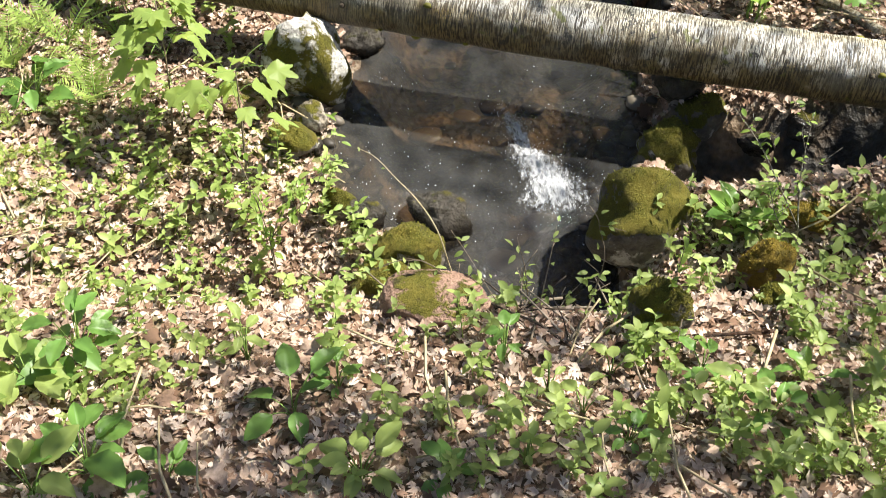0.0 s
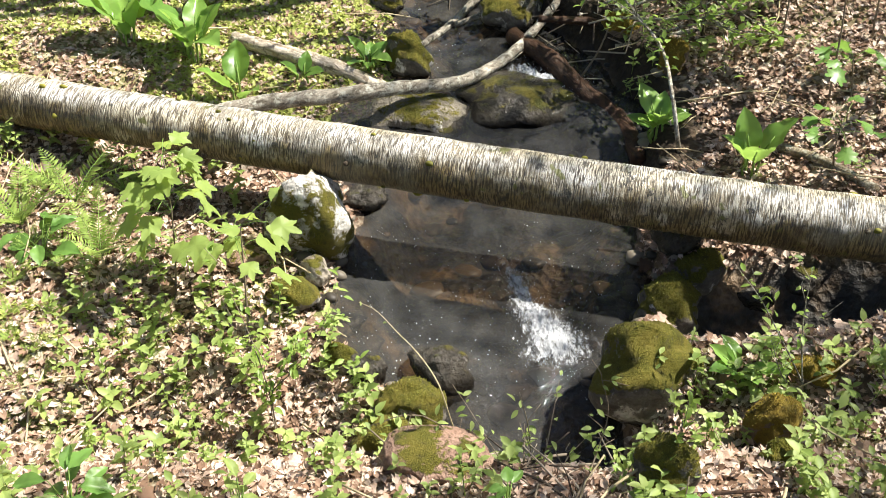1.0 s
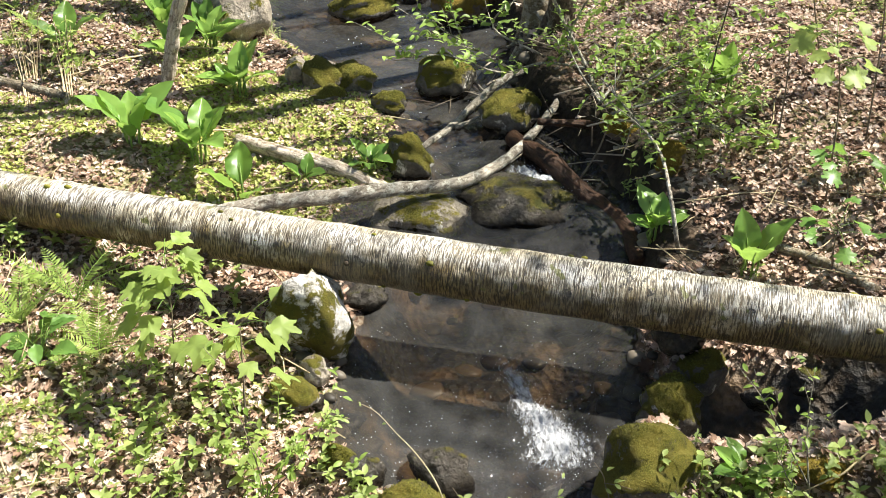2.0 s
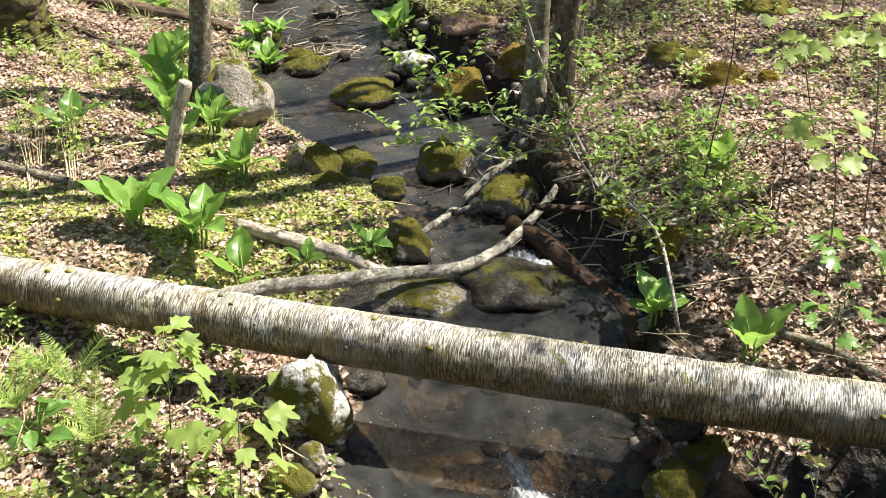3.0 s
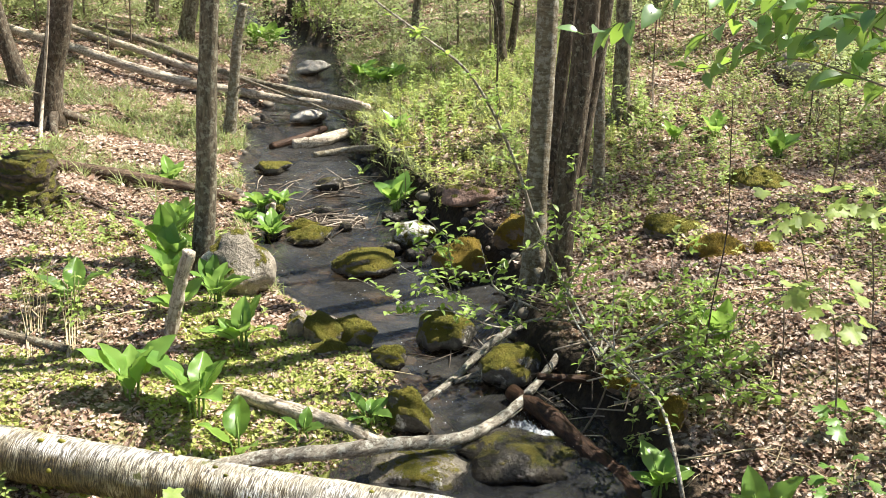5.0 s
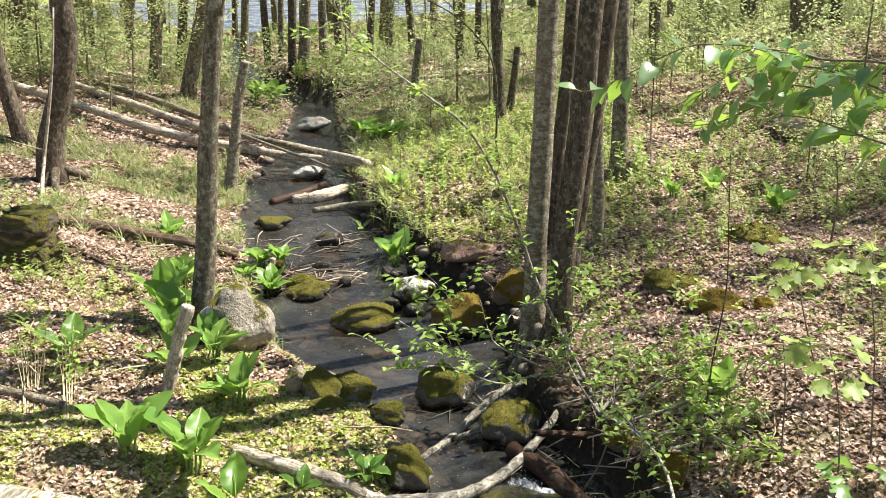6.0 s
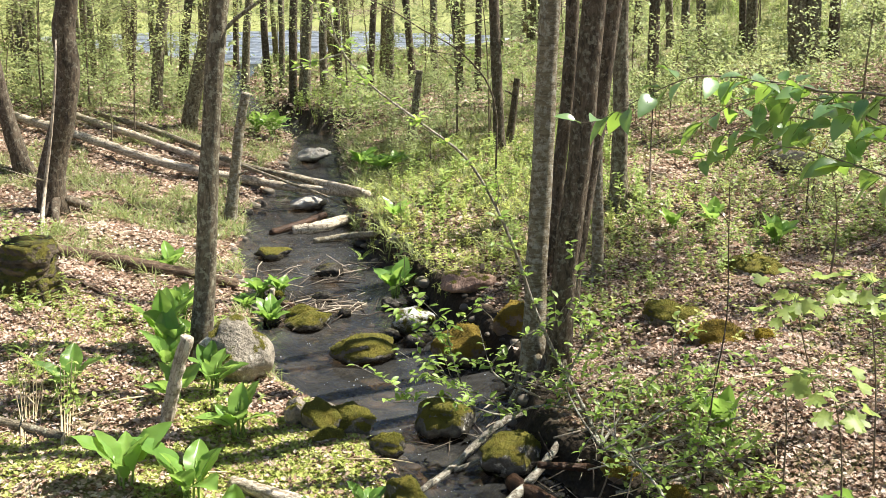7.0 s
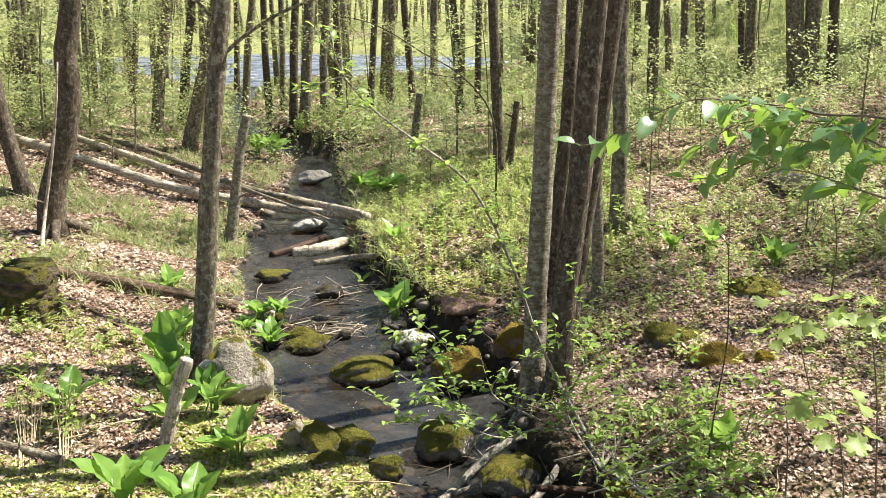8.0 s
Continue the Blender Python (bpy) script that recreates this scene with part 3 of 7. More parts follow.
lush = np.maximum(lush, 0.45 * step(-1.1, -1.5, co[:, 0]) * step(4.45, 4.7, co[:, 1]) * step(6.0, 5.5, co[:, 1]))
# bare soil where the stream cuts under its right bank, blackened for its shade
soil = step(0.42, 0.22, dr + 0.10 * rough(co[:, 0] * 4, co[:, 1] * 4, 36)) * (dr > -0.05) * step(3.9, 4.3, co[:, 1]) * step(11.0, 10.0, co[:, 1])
# same dark paint on the bank at the bend, for its shaded hollow
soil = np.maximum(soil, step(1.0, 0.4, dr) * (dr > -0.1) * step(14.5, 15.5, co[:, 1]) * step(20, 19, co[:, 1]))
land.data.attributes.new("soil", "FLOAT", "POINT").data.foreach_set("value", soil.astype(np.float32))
land.data.attributes.new("lush", "FLOAT", "POINT").data.foreach_set("value", lush.astype(np.float32))


def in_stream(c):
    a, b = bank_distance(c[:, 0], c[:, 1])
    return (np.maximum(a, b) < 0.22) & (c[:, 1] > 2.2) & (c[:, 1] < 31)


def quick_at(y):
    """How broken the water is: one in the falls and riffles, little in the pools."""
    return np.clip(np.exp(-(((y - 2.7) / 0.45) ** 2)) + 0.45 * np.exp(-(((y - 3.5) / 0.5) ** 2)) + np.exp(-(((y - 4.95) / 0.3) ** 2)) + 0.35 * np.exp(-(((y - 6.0) / 0.25) ** 2)) + 0.5 * step(8.2, 10, y), 0, 1)


def stream_top(x, y):
    fast = 0.2 + quick_at(y)
    lip = 0.085 * step(4.05, 4.5, y) * step(5.1, 4.7, y)  # held back by the boulder above the birch
    return water_level(y) + lip + 0.010 * fast * (rough(x * 9, y * 7, 21) + 0.6 * rough(x * 21, y * 17, 22))


water = solid("water", *sheet(spread(-7, 2, -2.6, 1.3, 0.04, 1.1, 0.3), spread(2.2, 31, 2.2, 9, 0.04, 1.03, 0.3), stream_top, in_stream), M["water"])
co = np.empty(len(water.data.vertices) * 3, np.float32)
water.data.vertices.foreach_get("co", co)
water.data.attributes.new("quick", "FLOAT", "POINT").data.foreach_set("value", quick_at(co[1::3]).astype(np.float32))
tagged(water, "shallow clear stream water over a brown bed", "water", kind="structure")
pond = solid("pond_water", *sheet(spread(-22, 6, -13, 4, 0.16, 1.1, 1.0), np.arange(28.5, 52, 0.16), lambda x, y: POND_Z + 0.005 + 0.035 * rough(x * 1.3, y * 2.3, 71) + 0.018 * rough(x * 3.1, y * 5.0, 72)), M["pond"])
tagged(pond, "open pond water with ripples beyond the trees", "water", kind="structure")


# ---- fallen birch, branches and dead logs ----
def ball(level):
    bm = bmesh.new()
    bmesh.ops.create_icosphere(bm, subdivisions=level, radius=1.0)
    V, F = np.array([v.co for v in bm.verts]), np.array([[v.index for v in f.verts] for f in bm.faces])
    bm.free()
    return V, F


def fallen_log(name, points, rad, material, label, seg=20, n=40, rugged=0.06, category="fallen log", group="", seed=0):
    """A lying stem: its mesh is laid along z, so that bark runs true, and bent along the line."""
    P = bend(points, n)
    r = np.interp(np.linspace(0, 1, n), np.linspace(0, 1, len(rad)), rad)
    a, b = Vector(P[0]), Vector(P[-1])
    m = Matrix.Translation(a) @ (b - a).to_track_quat("Z", "Y").to_matrix().to_4x4()
    inv = np.array(m.inverted())
    Q = P @ inv[:3, :3].T + inv[:3, 3]
    ob = new(name)
    ob.matrix_basis = m
    tagged(ob, label, category, group)
    solid("stem", *tube(Q, r, seg, rugged, seed), material, ob)
    return ob, Q, r


def line(points, rad, n=10, seg=7, rugged=0.1, seed=0):
    P = bend(points, n)
    return tube(P, np.interp(np.linspace(0, 1, n), np.linspace(0, 1, len(rad)), rad), seg, rugged, seed)


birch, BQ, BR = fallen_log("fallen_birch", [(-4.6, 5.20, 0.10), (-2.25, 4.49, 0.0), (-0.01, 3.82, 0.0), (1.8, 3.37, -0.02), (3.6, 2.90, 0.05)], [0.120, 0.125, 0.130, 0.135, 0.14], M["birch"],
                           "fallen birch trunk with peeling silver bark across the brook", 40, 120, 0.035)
# curls of loose bark
curl_n = 420
u = rng.uniform(0.1, 0.95, curl_n)
k = (u * (len(BQ) - 1)).astype(int)
ang = rng.uniform(0, 2 * math.pi, curl_n)
ctr = BQ[k] + np.stack([np.cos(ang), np.sin(ang), 0 * ang], -1) * (BR[k] * 1.0)[:, None]
V, F = blade(3, 0.28, 0.5, 0.5)
Rm = np.stack([np.stack([0 * ang, -np.sin(ang), np.cos(ang)], -1), np.stack([0 * ang, np.cos(ang), np.sin(ang)], -1), np.stack([0 * ang + 1, 0 * ang, 0 * ang], -1)], -2)
solid("bark_curls", *strew((V, F), ctr, Rm, rng.uniform(0.015, 0.05, curl_n)), M["birch"], birch, "peeling bark strips")["kind"] = "stuff"


g = np.random.default_rng(91)
n = 70
k, ang = g.integers(12, 112, n), g.uniform(0, 6.28, n)
cushion = ball(2)
parts = []
for i in range(n):
    c = BQ[k[i]] + np.array([math.cos(ang[i]), math.sin(ang[i]), 0]) * BR[k[i]] * 1.0 + np.array([0, 0, g.normal() * 0.04])
    W = cushion[0] * (1 + 0.3 * rough(cushion[0][:, 0] * 2 + i, cushion[0][:, 1] * 2 + cushion[0][:, 2], 92))[:, None]
    parts.append((W * g.uniform(0.005, 0.014) * np.array([1, 1, 1.5]) + c, cushion[1]))
solid("moss", *join(parts), M["moss_tuft"], birch, "small green moss cushions")["kind"] = "stuff"
for i, (f, a) in enumerate(((0.30, 2.2), (0.43, 3.6), (0.52, 2.9), (0.66, 3.9), (0.78, 2.6))):
    c, o = BQ[int(f * 119)], np.array([math.cos(a), math.sin(a), 0.1])
    solid("knot", *line([c + o * 0.10, c + o * 0.132, c + o * 0.142], [0.022, 0.018, 0.010], 6, 10, 0.25, i), M["bark_dark"], birch, "dark branch scar")


WOOD = [  # name, material, label, radii, sides, line
    ("dead_branch", "lichen_twig", "long grey lichened branch leaning over the brook", [0.045, 0.04, 0.038, 0.034, 0.03, 0.024, 0.018], 12, [(-1.16, 4.42, -0.077), (-0.883, 4.5, -0.06), (-0.545, 4.58, -0.068), (-0.259, 4.7, -0.098), (0.136, 4.95, -0.185), (0.369, 5.2, -0.177), (0.55, 5.45, -0.121), (0.746, 5.75, -0.018), (0.93, 6, 0.064)]),
    ("dead_branch", "lichen_twig", "grey dead branch reaching down to the water", [0.02, 0.024, 0.026, 0.024], 10, [(-0.129, 5.4, -0.215), (0.048, 5.65, -0.2), (0.229, 5.9, -0.136), (0.397, 6.05, -0.061), (0.657, 6.3, -0.09)]),
    ("dead_branch", "lichen_twig", "thin forked dead branch over dark water", [0.016, 0.016, 0.018, 0.02], 8, [(0.065, 5.62, -0.192), (0.258, 5.7, -0.159), (0.508, 5.8, -0.118), (0.707, 5.85, -0.091), (0.949, 5.95, -0.059)]),
    ("fallen_log", "dead", "pale weathered log lying on the mossy bank", [0.042, 0.045, 0.045, 0.04], 14, [(-1.21, 5.39, -0.159), (-0.928, 5.19, -0.138), (-0.657, 5.07, -0.157), (-0.303, 4.94, -0.247)]),
    ("fallen_log", "rotten", "dark rotten log sloping into the brook", [0.05, 0.06, 0.062, 0.055, 0.04], 14, [(0.4, 5.44, -0.174), (0.565, 5.2, -0.18), (0.76, 4.9, -0.25), (0.933, 4.69, -0.3), (0.991, 4.32, -0.32)]),
    ("fallen_log", "bark_pale", "thin grey log among leaves behind the birch", [0.022, 0.025, 0.022], 10, [(1.57, 4.2, -0.129), (1.77, 4.05, -0.12), (1.92, 3.71, -0.06)]),
    ("fallen_log", "old_log", "weathered brown log lying down the leafy bank", [0.06, 0.07, 0.065, 0.05], 12, [(-3.62, 8.91, 0.345), (-3.13, 9.07, 0.21), (-2.49, 9, 0.11), (-1.88, 9, -0.024)]),
    ("fallen_log", "dead", "long pale fallen trunk across the brook", [0.062, 0.06, 0.055, 0.05], 12, [(-6.53, 15.3, 0.815), (-5.03, 14.1, 0.643), (-3.2, 12.9, 0.374), (-2.02, 12.7, 0.203), (-0.855, 11.4, 0.351)]),
    ("fallen_log", "dead", "pale fallen trunk lying beside another", [0.052, 0.05, 0.048, 0.04], 12, [(-5.7, 15.8, 0.736), (-4.34, 14.4, 0.6), (-3.23, 13.7, 0.392), (-2.26, 13.3, 0.265), (-0.923, 11.4, 0.383)]),
    ("fallen_log", "bark", "grey fallen trunk lying on the slope", [0.045, 0.045, 0.04, 0.03], 10, [(-5.49, 16.2, 0.707), (-4.47, 15.1, 0.65), (-3.51, 14.3, 0.478), (-2.55, 12.9, 0.435), (-1.56, 12.5, 0.273)]),
    ("dead_branch", "bark_pale", "bare branch lying over the fallen trunks", [0.02, 0.018, 0.014], 8, [(-2.57, 12.7, 0.486), (-1.94, 12.2, 0.36), (-1.43, 11.9, 0.245), (-1.04, 11.6, 0.14)]),
    ("fallen_log", "dead", "short pale log lying in the brook", [0.06, 0.07, 0.06], 12, [(-1.65, 11, 0.018), (-1.4, 11, 0.052), (-1.07, 11.4, 0.074)]),
    ("fallen_log", "rotten", "dark sodden log in the brook", [0.04, 0.045, 0.04], 10, [(-1.88, 10.9, 0.016), (-1.61, 11.2, 0.04), (-1.37, 11.6, 0.062)]),
    ("fallen_log", "bark_pale", "thin log across the gravel of the brook", [0.03, 0.035, 0.03], 10, [(-1.38, 10.6, -0.001), (-1.06, 10.7, 0.026), (-0.691, 10.2, 0.175)]),
    ("dead_branch", "rotten", "dark dead branch lodged under the bank", [0.02, 0.026, 0.024, 0.016], 9, [(0.538, 5.35, -0.025), (0.868, 5.35, -0.055), (1.100, 5.35, -0.099), (1.283, 5.35, -0.122)]),
    ("dead_branch", "lichen_twig", "pale crooked stick caught below the shrub", [0.012, 0.014, 0.012], 8, [(0.945, 5.10, -0.071), (1.117, 5.10, -0.043), (1.255, 5.10, -0.002), (1.369, 5.10, 0.026)]),
    ("dead_branch", "twig", "thin dark twig across the dark water", [0.006, 0.007, 0.005], 6, [(0.731, 5.20, -0.343), (0.938, 5.20, -0.251), (1.176, 5.20, -0.179), (1.382, 5.20, -0.125)]),
    ("dead_branch", "twig", "forked grey twig over the rotten log", [0.005, 0.006, 0.004], 6, [(0.631, 5.00, -0.392), (0.764, 5.00, -0.194), (0.849, 5.00, -0.019), (0.888, 5.00, 0.119)]),
    ("dead_branch", "rotten", "long thin dark twig lying on dead leaves", [0.006, 0.007, 0.006, 0.004], 7, [(0.782, 2.095, -0.115), (1.030, 2.108, -0.116), (1.267, 2.129, -0.129), (1.519, 2.174, -0.173)]),
    ("dead_branch", "lichen_twig", "pale dry stick among seedlings on the bank", [0.004, 0.005, 0.004], 6, [(-1.136, 2.040, -0.105), (-0.948, 2.103, -0.135), (-0.836, 2.413, -0.342)]),
    ("fallen_log", "old_log", "thin brown stick lying on the leafy slope", [0.012, 0.014, 0.010], 8, [(-3.272, 8.360, 0.303), (-2.924, 8.155, 0.205), (-2.613, 7.959, 0.105)]),
    ("stump_pole", "dead", "short snapped stub standing in drift twigs", [0.03, 0.03, 0.02], 10, [(-1.505, 8.515, -0.238), (-1.495, 8.515, -0.058), (-1.475, 8.515, 0.082)]),
    ("stump_pole", "dead", "cut dead sapling stub standing at a slant", [0.044, 0.042, 0.04, 0.04], 12, [(-1.74, 5.91, -0.056), (-1.69, 5.93, 0.122), (-1.63, 5.93, 0.344), (-1.56, 5.93, 0.541)]),
    ("fallen_log", "bark", "thin log lying on the leafy bank by stalks", [0.03, 0.03, 0.03], 10, [(-2.79, 5.71, 0.115), (-2.52, 5.68, 0.062), (-2.24, 5.57, 0.042)]),]


for name, material, label, rad, seg, pts in WOOD:
    ob, Q, R = fallen_log(name, pts, rad, M[material], label, seg, 8 * len(pts), 0.16, "dead branch" if "branch" in name else "dead stub" if "pole" in name else "fallen log", seed=len(label))
    g = np.random.default_rng(len(label))
    for k in range(3 if "branch" in name else 2):
        i = g.integers(3, len(Q) - 3)
        d = g.normal(size=3) * np.array([0.35, 0.35, 0.3]) + np.array([0, 0, 1.0])
        d = d / np.linalg.norm(d) * (R[i] * g.uniform(2, 5) if "branch" in name else R[i] * g.uniform(1.4, 2.0))
        solid("side_twig" if "branch" in name else "branch_stub", *line([Q[i], Q[i] + d * 0.5 + g.normal(size=3) * 0.01, Q[i] + d], [R[i] * 0.28, R[i] * 0.15, R[i] * 0.06], 6, 6, 0.15, k), M["twig" if "branch" in name else material], ob)


# ---- stones ----
BALL = {k: ball(k) for k in (1, 2, 4, 5)}


TUFT = np.array([(0, 0, 0), (-0.22, 0.5, 0.08), (0, 1, -0.05), (0.22, 0.5, 0.08)]), np.array([(0, 3, 2, 1)])


def stone(name, place, size, material, label, seed, level=4):
    """A weathered boulder: a round lump with broken flats and dents, sunk a little into what it lies on."""
    V, F = BALL[level]
    r = np.random.default_rng(seed)
    W = V.copy()
    for k in range(9):  # worn flats
        n = r.normal(size=3)
        n /= np.linalg.norm(n)
        cut = r.uniform(0.68, 0.95)
        over = np.clip(W @ n - cut, 0, None)
        W -= over[:, None] * n * 0.85
    W /= np.abs(W).max(0)
    a = 1 + 0.17 * rough(W[:, 0] * 2 + seed, W[:, 1] * 2 + W[:, 2] * 1.7, seed) + 0.05 * rough(W[:, 0] * 6 + W[:, 2] * 4, W[:, 1] * 6 - W[:, 2] * 3, seed + 1) + 0.035 * rough(W[:, 0] * 15 + W[:, 2] * 11, W[:, 1] * 15 - W[:, 2] * 9, seed + 2) + 0.015 * rough(W[:, 0] * 37 + W[:, 2] * 31, W[:, 1] * 37, seed + 3)
    W = W * a[:, None] * np.array(size) / 2
    ob = solid(name, W, F, M[material])
    if max(bank_distance(np.float64(place[0]), np.float64(place[1]))) < 0.12:
        above = W[:, 2] + place[2] - float(water_level(place[1])) + 0.02 * rough(W[:, 0] * 14, W[:, 1] * 14, seed)
        ob.data.attributes.new("wet", "FLOAT", "POINT").data.foreach_set("value", step(0.075, 0.035, above).astype(np.float32))
    ob.matrix_basis = Matrix.Translation(place) @ Euler((r.uniform(-0.1, 0.1), r.uniform(-0.1, 0.1), r.uniform(-0.4, 0.4))).to_matrix().to_4x4()
    if material in ("moss", "yellow") and place[1] < 9:  # short tufts that break the outline of the moss
        n = 3200
        k = r.integers(0, len(W), n)
        N = W[k] / (np.array(size) / 2) ** 2
        N /= np.linalg.norm(N, axis=1)[:, None]
        ok = (N[:, 2] > 0.25) & (rough(W[k, 0] * 9 + seed, W[k, 1] * 9 + W[k, 2] * 7, seed) > -0.35)
        k, n = k[ok], int(ok.sum())
        solid("moss", *strew(TUFT, W[k] - N[ok] * 0.003, turns(r.uniform(0, 6.28, n), r.uniform(0.5, 1.5, n)), r.uniform(0.004, 0.011, n) * (1 + 0.06 * place[1])), M[material + "_tuft"], ob, smooth=False)["kind"] = "stuff"
    return tagged(ob, label, "stone")


def stump(place, rad, high, label, seed):
    """A rotted stump: ragged mossy flanks, a sunken top and spreading root ends."""
    ob = base("tree_stump", place, label, "tree stump")
    P = [(0, 0, -0.1), (0, 0, 0.04), (0.01, 0.01, high * 0.4), (0.02, 0, high * 0.8), (0.02, 0, high), (0.02, 0, high * 0.97), (0.02, 0, high * 0.9)]
    solid("stump_body", *tube(bend(P, 26), np.interp(np.linspace(0, 1, 26), [0, 0.2, 0.5, 0.8, 0.93, 1.0], [rad * 1.35, rad * 1.15, rad, rad * 0.95, rad * 0.8, rad * 0.25]), 40, 0.22, seed), M["stump"], ob)
    g = np.random.default_rng(seed)
    for b in range(6):
        a = 6.28 * b / 6 + g.uniform(-0.4, 0.4)
        o = np.array([math.cos(a), math.sin(a)])
        Q = [(*(o * rad * 0.8), 0.12)]
        for f in (1.2, 1.7, 2.2):
            q = o * rad * f
            Q.append((*q, z_at(place[0] + q[0], place[1] + q[1]) - place[2] + 0.01))
        solid("root", *line(Q, [0.07, 0.055, 0.03, 0.015], 9, 8, 0.2, b), M["stump"], ob)
    return ob


stump((-3.32, 7.9, z_at(-3.32, 7.9)), 0.21, 0.42, "rotted mossy tree stump overgrown with ferns", 9)

STONE_LABEL = {
    "pale": "smooth pale stone lying in the brook", "mottled": "flat grey boulder mottled with lichen and moss", "lichen": "grey boulder with white lichen and moss patches", "moss": "green mossy stone at the water's edge", "yellow": "stone covered with yellow-brown moss",
    "grey": "bare grey stone with little moss", "wet": "dark wet stone washed by the brook", "brown": "flat reddish brown stone among leaves"}
